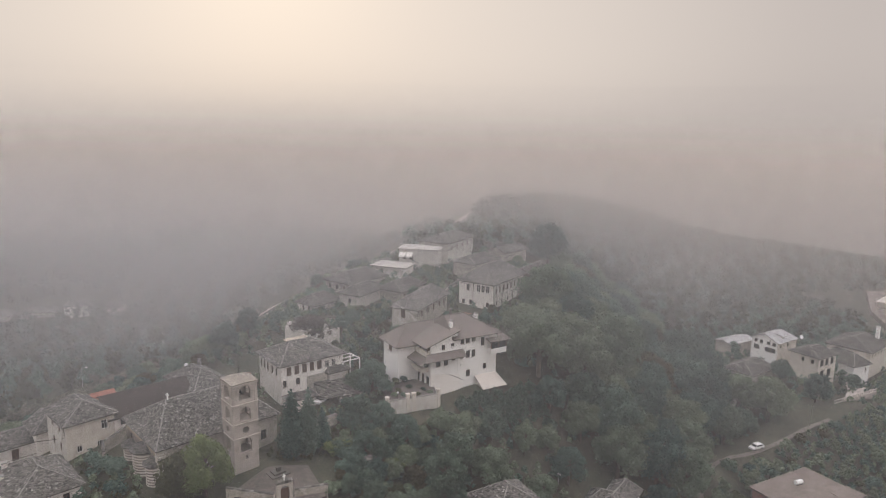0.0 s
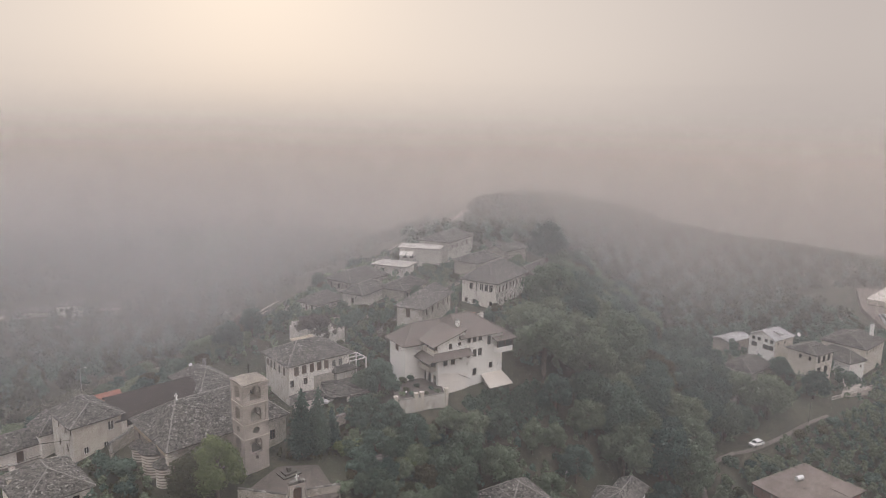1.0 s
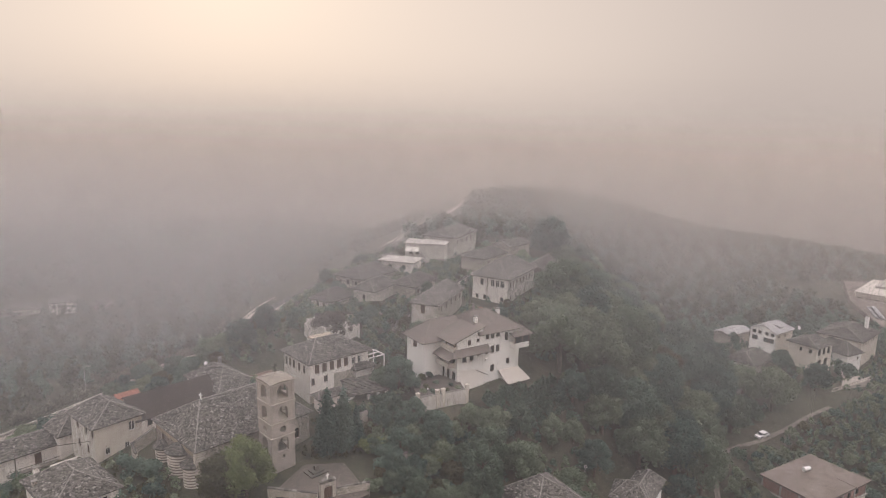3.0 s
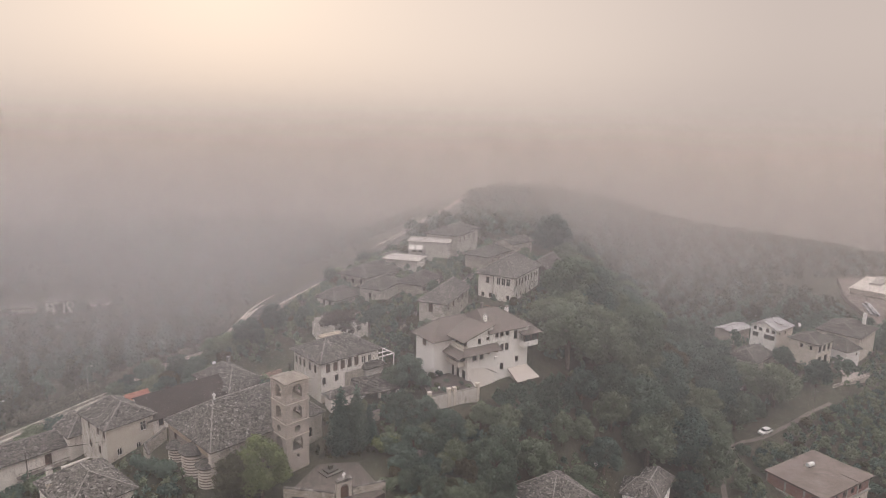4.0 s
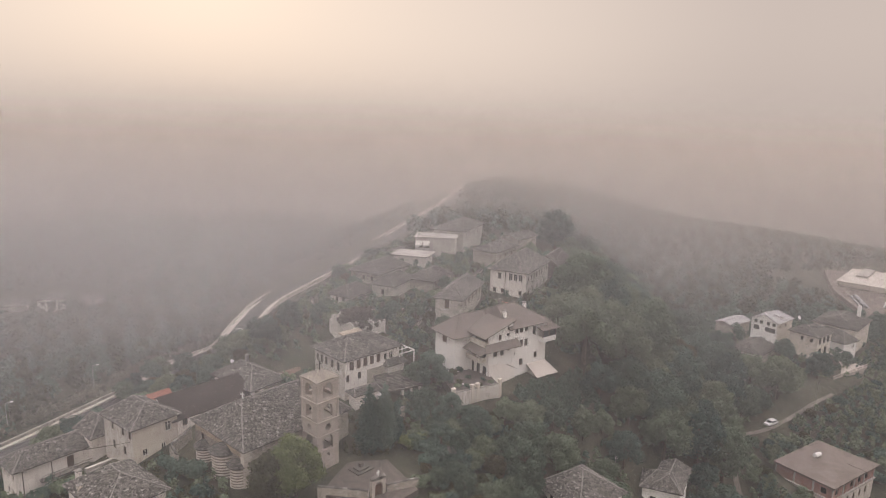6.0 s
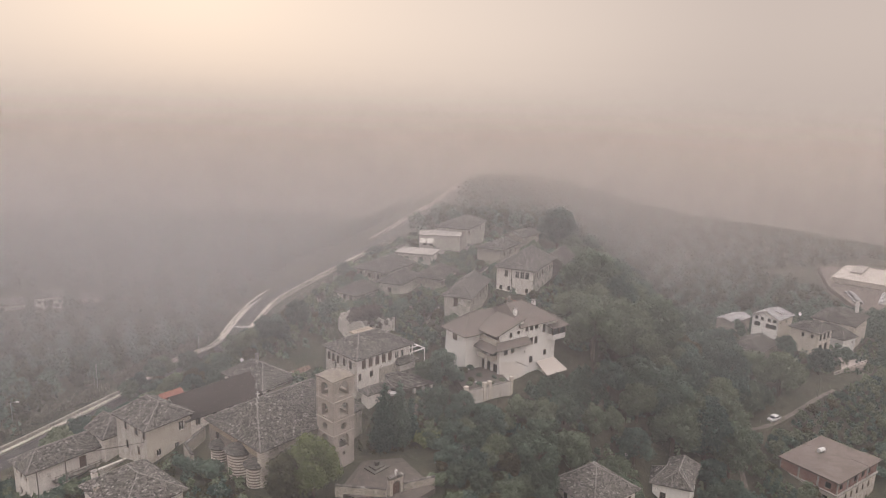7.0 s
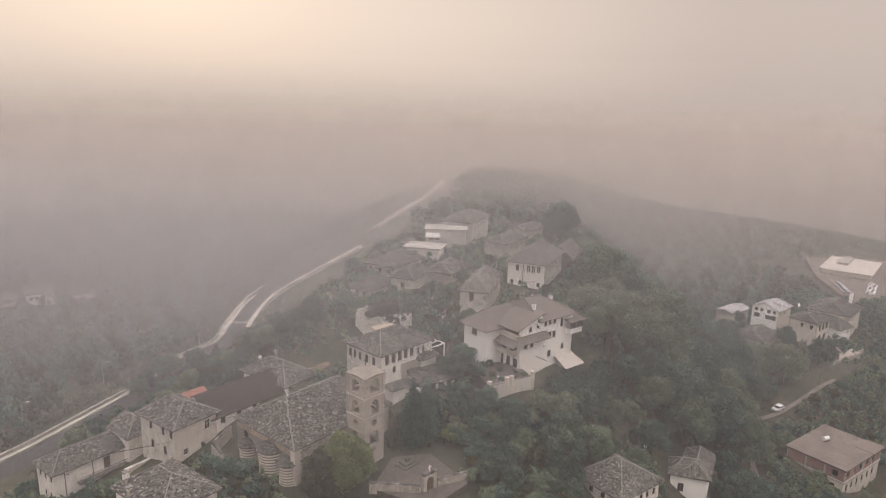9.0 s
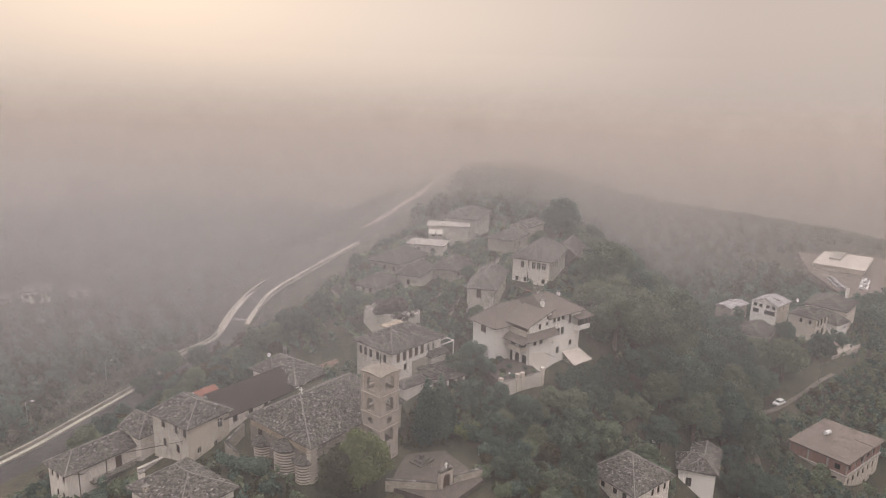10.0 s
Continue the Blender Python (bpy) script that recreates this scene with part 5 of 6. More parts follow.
# houses on the far spur
r1 = thing("house", "white house with a low gable and four square windows", "house", 110.6, 197.4, 0, 32)
block(r1, (0, 0, 11.0, 8.8), -14.0, -2.4, {"*": "cream", "L": "white_clean"}, row("L", [1.2, 3.1, 5.5, 7.4], -3.2, 1.15, 1.1, "brown") + [("L", 2.3, -5.3, 3.6, 1.5, "dark"), ("L", 7.0, -5.3, 2.0, 1.5, "dark"), ("R", 2.0, -3.8, 0.9, 0.9, "dark"), ("R", 6, -3.9, 1.0, 1.1, "dark")])
roof(r1, (0, 0, 11.0, 8.8), -2.4, 2.3, "u", (0, 2.5), 0.5, "metal_roof", 0.7, (0.5, 0.6), 0.15, "", "white_clean")
dmr = MB()
dmr.box(4.0, 0.9, -1.9, 5.6, 3.0, -0.9)
part("dormer", dmr, "white_clean", r1)
slab_roof(r1, [(3.7, 0.6, -0.95), (5.9, 0.6, -0.95), (5.9, 3.2, -0.45), (3.7, 3.2, -0.45)], "metal_roof", name="dormer_roof")
house("stone house with an arched loggia and a slate roof", (118.0, 187.0), 30, 9.5, 9.0, -18.0, -3.6, "cream", 2.2, "u", (3, 3), 0.6, "slate_dark",
      row("R", [1.8, 4.6, 7.4], -5.4, 1.7, 2.2, "void") + row("R", [2.4, 6.2], -9.2, 2.2, 2.6, "void") + row("L", [2, 5], -5.2, 0.9, 1.3, "dark"))
house("white house with a brown slate hip roof on the terrace", (138.0, 200.0), 25, 8.2, 12.5, -20.0, -10.8, "white_clean", 3.4, "v", (3.6, 4), 0.6, "slate_dark", [("R", 6.4, -12.6, 0.9, 1.0, "dark")])
house("house with a broad dark slate roof and a tall white chimney", (150.0, 210.0), 38, 19.0, 14.0, -22.0, -9.4, "cream", 3.2, "u", (6, 6), 0.7, "slate_dark", row("R", [2, 5, 8, 11, 14, 17], -11.0, 1.0, 1.4, "dark"),
      [(15.0, 3.2, -9.0, -3.6, 1.1, "white_clean")])
house("low stone house with patchy plaster and a brown slate roof", (96.2, 183.4), 37, 13.5, 9.0, -19.0, -8.1, {"*": "old_white", "R": "rubble"}, 2.6, "u", (3.6, 3.6), 0.6, "slate_dark",
      [("L", 1.2, -9.6, 1.1, 1.8, "dark"), ("L", 4.4, -9.4, 1.0, 1.4, "dark"), ("L", 7.2, -9.4, 1.0, 1.4, "dark")])
house("small stone outbuilding half hidden by trees", (88.5, 178.0), 37, 5.5, 4.5, -20.0, -12.6, "old_white", 1.0, "u", (0, 0), 0.4, "slate_dark")
house("low roof of a grey shed behind the white house", (101.0, 208.5), 30, 12.0, 6.0, -16.0, -6.6, "rubble", 1.0, "u", (0, 0), 0.5, "metal_roof", dr=0.7, wr=(0.5, 0.6), jitter=0.1, caps="")
ter = thing("terrace", "pale stone terrace with a balustrade above the trees", "terrace", 119.2, 179.4, 0, 27, kind="structure")
m = MB()
m.prism([(0, 0), (22, 0), (22, 9), (3.5, 11.5)], -22.0, -14.9)
part("platform", m, "stone_light", ter)
m = MB()
m.box(0, -0.1, -14.9, 22, 0.12, -14.7)
m.box(0, -0.12, -14.0, 22, 0.14, -13.85)
part("rail", m, "stone_light", ter)
for k in range(23):
    m = MB()
    m.box(k * 0.95, -0.06, -14.7, k * 0.95 + 0.16, 0.08, -14.0)
    part("baluster", m, "stone_light", ter)
# hall beyond the car park
hall = thing("hall", "long hall with a pale flat roof beside the car park", "hall", 258.5, 319.5, 0, 42)
block(hall, (0, 0, 43, 25.5), -36.0, -24.4, "cream", row("R", [4 + 4 * k for k in range(10)], -28, 2.2, 2.4, "dark") + row("L", [3 + 4 * k for k in range(6)], -28, 2.2, 2.4, "dark"))
m = MB()
m.box(-0.8, -0.8, -24.4, 43.8, 26.3, -23.8)
part("roof_slab", m, "pale_roof", hall)
m = MB()
m.box(18, 14, -23.8, 43, 20, -22.6)
part("roof_light", m, "concrete", hall)
lot = MB()
lot.prism([(214, 280), (250, 290), (312, 346), (306, 372), (262, 378), (234, 332)], -40.0, -27.2)
tagged(part("car_park", lot, "roof_concrete"), "pale paved car park", "car park", kind="structure")
# distant houses across the valley
for x, y, a, l1, l2, ze, mt, lb_ in ((-178, 306, 18, 11, 9, -24.5, "white", "two-storey white farmhouse across the valley"), (-198, 304, 14, 15, 8, -27.5, "old_white", "long low pale farm building across the valley"),
                                     (-161, 312, 22, 9, 7, -27.0, "old_white", "low pale farm shed across the valley"), (-216, 300, 10, 14, 8, -28.5, "cream", "low pale farm building across the valley")):
    house(lb_, (x, y), a, l1, l2, -50.0, ze, mt, 2.4, "u", (3, 3), 0.6, "slate_pale", row("R", [2, 4.4, 6.8], ze - 2.0, 1.1, 1.4, "dark"), dr=0.7, wr=(0.7, 1.2))

# low walls between the plots on the ridge
for pts in ([(-16, 138), (-10, 143), (-2, 146)], [(-34, 156), (-24, 158), (-14, 163)], [(-14, 150), (-10, 160)], [(6, 156), (12, 162)], [(-6, 168), (2, 178), (8, 190)], [(-40, 168), (-42, 182)], [(-20, 188), (-22, 200)]):
    wall_run("rough rubble wall between the ridge plots", pts, 1.0, 0.45, "rubble", coping="slate_dark")
wall_run("pale retaining wall behind the churchyard", [(-24, 117), (-18.5, 120.5)], 2.0, 0.5, "rubble")
wall_run("rubble wall beside the plastered house", [(-58, 116.5), (-60.5, 112.5), (-58, 108)], 2.4, 0.5, "rubble", coping="slate")

# ---------------- vehicles, poles and small things ----------------
def make_car(label, paint, L=4.2, W=1.7, H=1.45, van=False, cat="car"):
    c = thing("van" if van else "car", label, cat)
    if van:
        side = [(-L / 2, 0.35), (L / 2, 0.35), (L / 2, 0.95), (L / 2 - 0.5, 1.15), (L / 2 - 1.1, H), (-L / 2, H)]
    else:
        side = [(-L / 2, 0.32), (L / 2, 0.32), (L / 2, 0.72), (L / 2 - 0.9, 0.86), (L / 2 - 1.55, H), (-L / 2 + 0.75, H), (-L / 2 + 0.1, 0.92), (-L / 2, 0.85)]
    b = MB()
    n = len(side)
    for k in range(n):
        (x0, z0), (x1, z1) = side[k], side[(k + 1) % n]
        i0, i1 = (0.12 if z0 > 1.0 else 0.0), (0.12 if z1 > 1.0 else 0.0)
        b.face((x0, -W / 2 + i0, z0), (x1, -W / 2 + i1, z1), (x1, W / 2 - i1, z1), (x0, W / 2 - i0, z0))
    for sg in (-1, 1):
        pts = [(x, sg * (W / 2 - (0.12 if z > 1.0 else 0.0)), z) for x, z in side]
        b.face(*(pts if sg < 0 else reversed(pts)))
    part("body", b, paint, c)
    g = MB()
    if van:
        g.face((L / 2 - 0.46, -W / 2 + 0.2, 1.2), (L / 2 - 0.46, W / 2 - 0.2, 1.2), (L / 2 - 1.04, W / 2 - 0.22, H - 0.1), (L / 2 - 1.04, -W / 2 + 0.22, H - 0.1))
    else:
        g.face((L / 2 - 0.9, -W / 2 + 0.15, 0.92), (L / 2 - 0.9, W / 2 - 0.15, 0.92), (L / 2 - 1.46, W / 2 - 0.22, H - 0.07), (L / 2 - 1.46, -W / 2 + 0.22, H - 0.07))
    part("windscreen", g, "glass", c)
    for sg in (-1, 1):
        s = MB()
        xa, xb = (L / 2 - 2.0, L / 2 - 1.15) if van else (-L / 2 + 0.7, L / 2 - 1.35)
        y = sg * (W / 2 - 0.05)
        yt = sg * (W / 2 - 0.1)
        s.box(xa, min(y, yt) - 0.03, 0.92 + (0.2 if van else 0), xb, max(y, yt) + 0.03, H - 0.14)
        part("side_window", s, "glass", c)
        for x in (-L / 2 + 0.8, L / 2 - 0.8):
            t = MB()
            t.tube((x, sg * (W / 2 - 0.2), 0.32), (x, sg * (W / 2 + 0.02), 0.32), 0.32, 0.32, 12)
            wl_ = part("wheel", t, "tyre", c)
            r = MB()
            r.tube((x, sg * (W / 2 + 0.02), 0.32), (x, sg * (W / 2 + 0.035), 0.32), 0.19, 0.19, 10)
            part("rim", r, "steel", wl_)
    for sg in (-1, 1):
        l = MB()
        l.box(L / 2 - 0.02, sg * W * 0.34 - 0.16, 0.58, L / 2 + 0.015, sg * W * 0.34 + 0.16, 0.7)
        part("headlight", l, "frame_white", c)
    return c


car = make_car("white hatchback parked on the earth path", "car_white")
car.matrix_basis = pose(88.0, 161.8, ground(88.0, 161.8) + 0.2, 0, 0, 205)
car2 = make_car("pale car parked under the porch", "car_white")
car2.matrix_basis = pose(-22.4, 126.2, ground(-22.4, 126.2) + 0.25, 0, 0, 250)
van = make_car("white van parked beside the unfinished building", "car_white", 5.0, 1.9, 2.1, True, "van")
van.matrix_basis = pose(108.5, 138.2, ground(108.5, 138.2) + 0.1, 0, 0, 30)
v2 = copy_thing(van, pose(108.0, 135.0, ground(108.0, 135.0) + 0.1, 0, 0, 32))
lotcar = make_car("grey car in the distant car park", "car_grey")
lotcar.matrix_basis = pose(224, 296, -27.2, 0, 0, 130)
lotcar["group"] = "cars in the car park"
for k in range(1, 9):
    copy_thing(lotcar, pose(224 + 1.9 * k * 0.62, 296 + 2.9 * k * 0.8, -27.2, 0, 0, 130))
lotw = make_car("white car in the distant car park", "car_white")
lotw.matrix_basis = pose(236, 294, -27.2, 0, 0, -50)
lotw["group"] = "cars in the car park"
for k in range(1, 8):
    copy_thing(lotw, pose(236 + 2.3 * k, 294 + 2.3 * k, -27.2, 0, 0, -50))


def pole(label, x, y, z0, h, r=0.11, mat="wood_grey", arm=True):
    p_ = thing("utility_pole", label, "pole", x, y, z0)
    m = MB()
    m.tube((0, 0, -1), (0, 0, h), r, r * 0.7, 8)
    part("post", m, mat, p_)
    if arm:
        m = MB()
        m.box(-0.7, -0.05, h - 0.5, 0.7, 0.05, h - 0.4)
        part("crossarm", m, mat, p_)
    return p_


pole("grey timber utility pole in front of the white house", -79.2, 109.2, ground(-79.2, 109.2), 7.5)
pole("grey timber utility pole in front of the white house", -82.4, 106.2, ground(-82.4, 106.2), 7.0)
pole("thin timber pole above the path", 106.2, 168.8, ground(106.2, 168.8), 6.2)
wires = MB()
pw = [(-79.2, 109.2, ground(-79.2, 109.2) + 7.1), (-82.4, 106.2, ground(-82.4, 106.2) + 6.6)]
for d in (-0.5, 0.5):
    wires.tube((pw[0][0] + d, pw[0][1], pw[0][2]), (pw[1][0] + d, pw[1][1], pw[1][2]), 0.025, 0.025, 4)
    wires.tube((pw[0][0] + d, pw[0][1], pw[0][2]), (-66.4, 112.0, 5.5), 0.025, 0.025, 4)
tagged(part("overhead_wire", wires, "iron"), "thin black overhead wires between poles and house", "wire")
for x, y in ((-108.5, 156), (-101, 186), (-88, 246)):
    lp_ = thing("street_lamp", "slim grey street lamp at the roadside", "street lamp", x - 3.5, y, road_at(y)[1], 0, "street lamps")
    m = MB()
    m.tube((0, 0, 0), (0, 0, 7.0), 0.09, 0.06, 8)
    m.tube((0, 0, 7.0), (1.4, 0, 7.3), 0.05, 0.04, 6)
    part("post", m, "steel", lp_)
    m = MB()
    m.box(1.2, -0.14, 7.22, 1.9, 0.14, 7.36)
    part("lamp_head", m, "frame_white", lp_)


def dish(label, x, y, z, turn, r=0.7, stand=1.2):
    d_ = thing("satellite_dish", label, "satellite dish", x, y, z, turn)
    m = MB()
    m.lathe([(0.02, 0.0), (r * 0.5, 0.06 * r), (r, 0.25 * r), (r, 0.28 * r), (r * 0.5, 0.1 * r), (0.02, 0.04)], 16)
    o_ = part("bowl", m, "tank", d_, smooth=True)
    o_.matrix_basis = pose(0, 0, stand, 65, 0, 0)
    m = MB()
    m.tube((0, 0.1, 0), (0, 0.1, stand), 0.05, 0.05, 6)
    part("stand", m, "steel", d_)


dish("white satellite dish on a pole among the trees", 26.5, 122.4, -10.0, 10, 0.42, 3.6)
dish("white satellite dish on the roof of the far house", 117.5, 196.8, -1.4, 20, 0.7, 1.4)
dish("white satellite dish behind the slate roof", -55.6, 141.0, 6.0, 30, 0.42, 3.0)
dish("white satellite dish on the cottage plot", 46.5, 119.0, ground(46.5, 119.0), 40, 0.5, 2.2)
lantern = thing("lantern", "white globe lantern on the terrace wall", "lantern", -6.6, 122.6, 9.3)
m = MB()
m.tube((0, 0, 0), (0, 0, 1.2), 0.04, 0.04, 6)
part("post", m, "iron", lantern)
m = MB()
m.lathe([(0.0, 1.2), (0.14, 1.24), (0.2, 1.4), (0.14, 1.56), (0.0, 1.6)], 12)
part("globe", m, "frame_white", lantern, smooth=True)
# rock outcrops on the bank above the road
rocks = MB()
for k in range(70):
    x, y = -72 + rnd.uniform(-14, 10), 205 + rnd.uniform(-45, 45)
    x = max(x, road_at(y)[0] + 9.5 + rnd.uniform(0, 6))
    z, s = ground(x, y), rnd.uniform(0.3, 1.0)
    q = [(x + s * math.cos(a) * rnd.uniform(0.7, 1.2), y + s * math.sin(a) * rnd.uniform(0.7, 1.2)) for a in [j * math.tau / 6 for j in range(6)]]
    rocks.prism(q, z - 0.4, z + s * rnd.uniform(0.4, 0.9))
tagged(part("rocks", rocks, "stone_light"), "pale rocks scattered on the bank above the road", "rocks", kind="stuff")

# ---------------- trees and shrubs ----------------
rng = np.random.default_rng(11)


def leaf_cloud(lobes, n, size, spread_=0.28, up=0.25):
    """n leaf clumps on the skins of the lobes (x, y, z, r): arrays of vertices and quads."""
    lob = np.array(lobes)
    wgt = lob[:, 3] ** 2
    pick = rng.choice(len(lob), n, p=wgt / wgt.sum())
    d = rng.normal(size=(n, 3))
    d[:, 2] += up
    d /= np.linalg.norm(d, axis=1)[:, None]
    r = lob[pick, 3] * rng.uniform(1 - spread_ * 1.6, 1 + spread_ * 0.6, n)
    c = lob[pick, :3] + d * r[:, None] * np.array([1, 1, 0.85])
    nrm = d + rng.normal(scale=0.38, size=(n, 3))
    nrm /= np.linalg.norm(nrm, axis=1)[:, None]
    t = np.cross(nrm, rng.normal(size=(n, 3)))
    t /= np.linalg.norm(t, axis=1)[:, None]
    b = np.cross(nrm, t)
    s = size * rng.uniform(0.55, 1.3, n)[:, None]
    k = rng.uniform(0.6, 1.0, n)[:, None]
    v = np.stack([c - t * s - b * s * k * 0.7, c + t * s - b * s * k * 0.5, c + b * s * k * 1.1 - nrm * s * 0.25], 1)
    return v.reshape(-1, 3)


def leaf_mesh(name, v, mat):
    me = bpy.data.meshes.new(name)
    n = len(v) // 3
    me.vertices.add(len(v))
    me.vertices.foreach_set("co", v.astype(np.float32).ravel())
    me.loops.add(3 * n)
    me.loops.foreach_set("vertex_index", np.arange(3 * n, dtype=np.int32))
    me.polygons.add(n)
    me.polygons.foreach_set("loop_start", np.arange(0, 3 * n, 3, dtype=np.int32))
    me.update(calc_edges=True)
    me.materials.append(M[mat])
    return me


def make_tree(label, H, R, mat, n=1500, size=0.29, trunk_h=0.32, name="tree", lobes_n=16, cat="tree"):
    """A tree of height H and crown radius R, built at the origin."""
    t = thing(name, label, cat)
    tr = MB()
    th = H * trunk_h
    r0 = 0.028 * H
    top = (rng.uniform(-0.3, 0.3), rng.uniform(-0.3, 0.3), H * 0.62)
    tr.tube((0, 0, -1.5), (0, 0, th), r0 * 1.25, r0, 8, False)
    tr.tube((0, 0, th), top, r0, r0 * 0.4, 7, False)
    lobes = []
    for k in range(lobes_n):
        a = k * 2.4 + rng.uniform(-0.4, 0.4)
        f = (k + 0.5) / lobes_n
        zz = H * (0.36 + 0.52 * f)
        rr = R * math.sqrt(max(0.05, 1 - ((f - 0.35) / 0.75) ** 2)) * rng.uniform(0.45, 0.8)
        lr = R * rng.uniform(0.3, 0.46) * (1.1 - 0.35 * f)
        c = (math.cos(a) * rr, math.sin(a) * rr, zz)
        lobes.append((*c, lr))
        s = Vector((0, 0, th)).lerp(Vector(top), min(1, f * 1.1))
        tr.tube(s, (c[0] * 0.8, c[1] * 0.8, c[2]), r0 * 0.4, r0 * 0.12, 5, False)
    lobes.append((0, 0, H * 0.86, R * 0.38))
    part("trunk", tr, "bark", t)
    part("crown", leaf_mesh("crown", leaf_cloud(lobes, int(n * 2.6), size * 0.9), mat), None, t)
    return t


def make_cypress(label, H, R, mat, n=1500):
    t = thing("cypress", label, "conifer")
    tr = MB()
    tr.tube((0, 0, -1.5), (0, 0, H * 0.9), 0.24, 0.05, 8, False)
    part("trunk", tr, "bark", t)
    lobes = []
    for k in range(26):
        f = k / 25
        rr = R * (math.sin(min(1, f * 3.2 + 0.25) * math.pi / 2) * (1 - f) ** 0.7 + 0.05)
        a = k * 2.4
        lobes.append((math.cos(a) * rr * 0.4, math.sin(a) * rr * 0.4, H * (0.06 + 0.9 * f), rr * 0.75 + 0.1))
    part("crown", leaf_mesh("crown", leaf_cloud(lobes, n * 2, 0.2, 0.3, 0.5), mat), None, t)
    return t


def make_shrub(label, H, R, mat, n=900, size=0.19):
    t = thing("shrub", label, "shrub")
    tr = MB()
    lobes = []
    for k in range(7):
        a = k * 2.4 + rng.uniform(-0.5, 0.5)
        rr = R * rng.uniform(0.2, 0.75)
        c = (math.cos(a) * rr, math.sin(a) * rr, H * rng.uniform(0.35, 0.75))
        lobes.append((*c, R * rng.uniform(0.32, 0.5)))
        tr.tube((0, 0, -0.6), c, 0.06, 0.02, 5, False)
    part("stems", tr, "bark", t)
    part("crown", leaf_mesh("crown", leaf_cloud(lobes, n, size), mat), None, t)
    return t


bpy.context.view_layer.update()
CELL = 1.5
occupied = set()
for ob in list(scene.objects):
    if ob.type != "MESH" or ob.name.split(".")[0] in ("ground", "fog_bank"):
        continue
    mw, bbx = ob.matrix_world, [Vector(c) for c in ob.bound_box]
    lo, hi = bbx[0], bbx[6]
    if ob.name.split(".")[0] in ("road", "footpath", "pavement", "parapet", "lay_by"):
        for v in ob.data.vertices:
            q = mw @ v.co
            wide = (-0.8, 0, 0.8) if ob.name.startswith("footpath") else (-2, 0, 2)
            for dx in wide:
                for dy in wide:
                    occupied.add((int((q.x + dx) // CELL), int((q.y + dy) // CELL)))
        continue
    if ob.name.split(".")[0] in ("masonry", "coping", "rocks", "overhead_wire", "platform"):
        for v in ob.data.vertices:
            q = mw @ v.co
            occupied.add((int(q.x // CELL), int(q.y // CELL)))
        continue
    nu, nv = int((hi.x - lo.x) / 1.2) + 2, int((hi.y - lo.y) / 1.2) + 2
    for i in range(nu + 1):
        for j in range(nv + 1):
            q = mw @ Vector((lo.x + (hi.x - lo.x) * i / nu, lo.y + (hi.y - lo.y) * j / nv, lo.z))
            occupied.add((int(q.x // CELL), int(q.y // CELL)))


for i in range(int(10 // CELL), int(22 // CELL)):   # the plot beside the white house stays open
    for j in range(int(129 // CELL), int(135 // CELL)):
        occupied.add((i, j))

for i in range(int(92 // CELL), int(107 // CELL)):   # the low house on the far spur looks over the scrub
    for j in range(int(175 // CELL), int(183 // CELL)):
        occupied.add((i, j))

for i in range(5, 23):   # the lean-to of the white house is seen from below
    for j in range(-11, 1):
        occupied.add((int((-0.1 + i * 0.866 - j * 0.5) // CELL), int((130.8 + i * 0.5 + j * 0.866) // CELL)))

for i in range(-5, 25):   # and the foot of the unfinished building
    for j in range(-6, 2):
        for u, v in ((i, j), (j, i)):
            occupied.add((int((84.4 + u * 0.891 - v * 0.454) // CELL), int((130.7 + u * 0.454 + v * 0.891) // CELL)))

for i in range(int(83 // CELL), int(92 // CELL)):   # the parked car stands clear of the scrub
    for j in range(int(156 // CELL), int(166 // CELL)):
        occupied.add((i, j))


def free(x, y, r):
    k = int(r / CELL) + 1
    i, j = int(x // CELL), int(y // CELL)
    return not any((i + a, j + b) in occupied for a in range(-k, k + 1) for b in range(-k, k + 1) if math.hypot(a, b) * CELL <= r)


def inside(x, y, poly):
    c = False
    for (x0, y0), (x1, y1) in zip(poly, [*poly[1:], poly[0]]):
        if (y0 > y) != (y1 > y) and x < (x1 - x0) * (y - y0) / (y1 - y0) + x0:
            c = not c
    return c


standing = []


def scatter(poly, n, r, gap, tries=30):
    """Up to n free places in the polygon, at least gap apart."""
    x0, x1 = min(p[0] for p in poly), max(p[0] for p in poly)
    y0, y1 = min(p[1] for p in poly), max(p[1] for p in poly)
    out = []
    for _ in range(n * tries):
        if len(out) >= n:
            break
        x, y = rng.uniform(x0, x1), rng.uniform(y0, y1)
        if inside(x, y, poly) and free(x, y, r) and all((x - a) ** 2 + (y - b) ** 2 > gap * gap for a, b in out) and all((x - a) ** 2 + (y - b) ** 2 > (gap * 0.7) ** 2 for a, b in standing):
            out.append((x, y))
    standing.extend(out)
    return out


def plant(proto, x, y, s, group, first={}):
    m = Matrix.Translation((x, y, ground(x, y) - 0.15)) @ Matrix.Rotation(rng.uniform(0, math.tau), 4, "Z") @ Matrix.Diagonal((s * rng.uniform(0.88, 1.14), s * rng.uniform(0.88, 1.14), s * rng.uniform(0.85, 1.15), 1))
    if proto.name not in first:
        first[proto.name] = True
        proto.matrix_basis = m
        proto["group"] = group
        return proto
    # copies take the pose alone, whatever the size of the first
    made = copy_thing(proto, Matrix.Identity(4))
    made.matrix_basis = m
    made["group"] = group
    return made


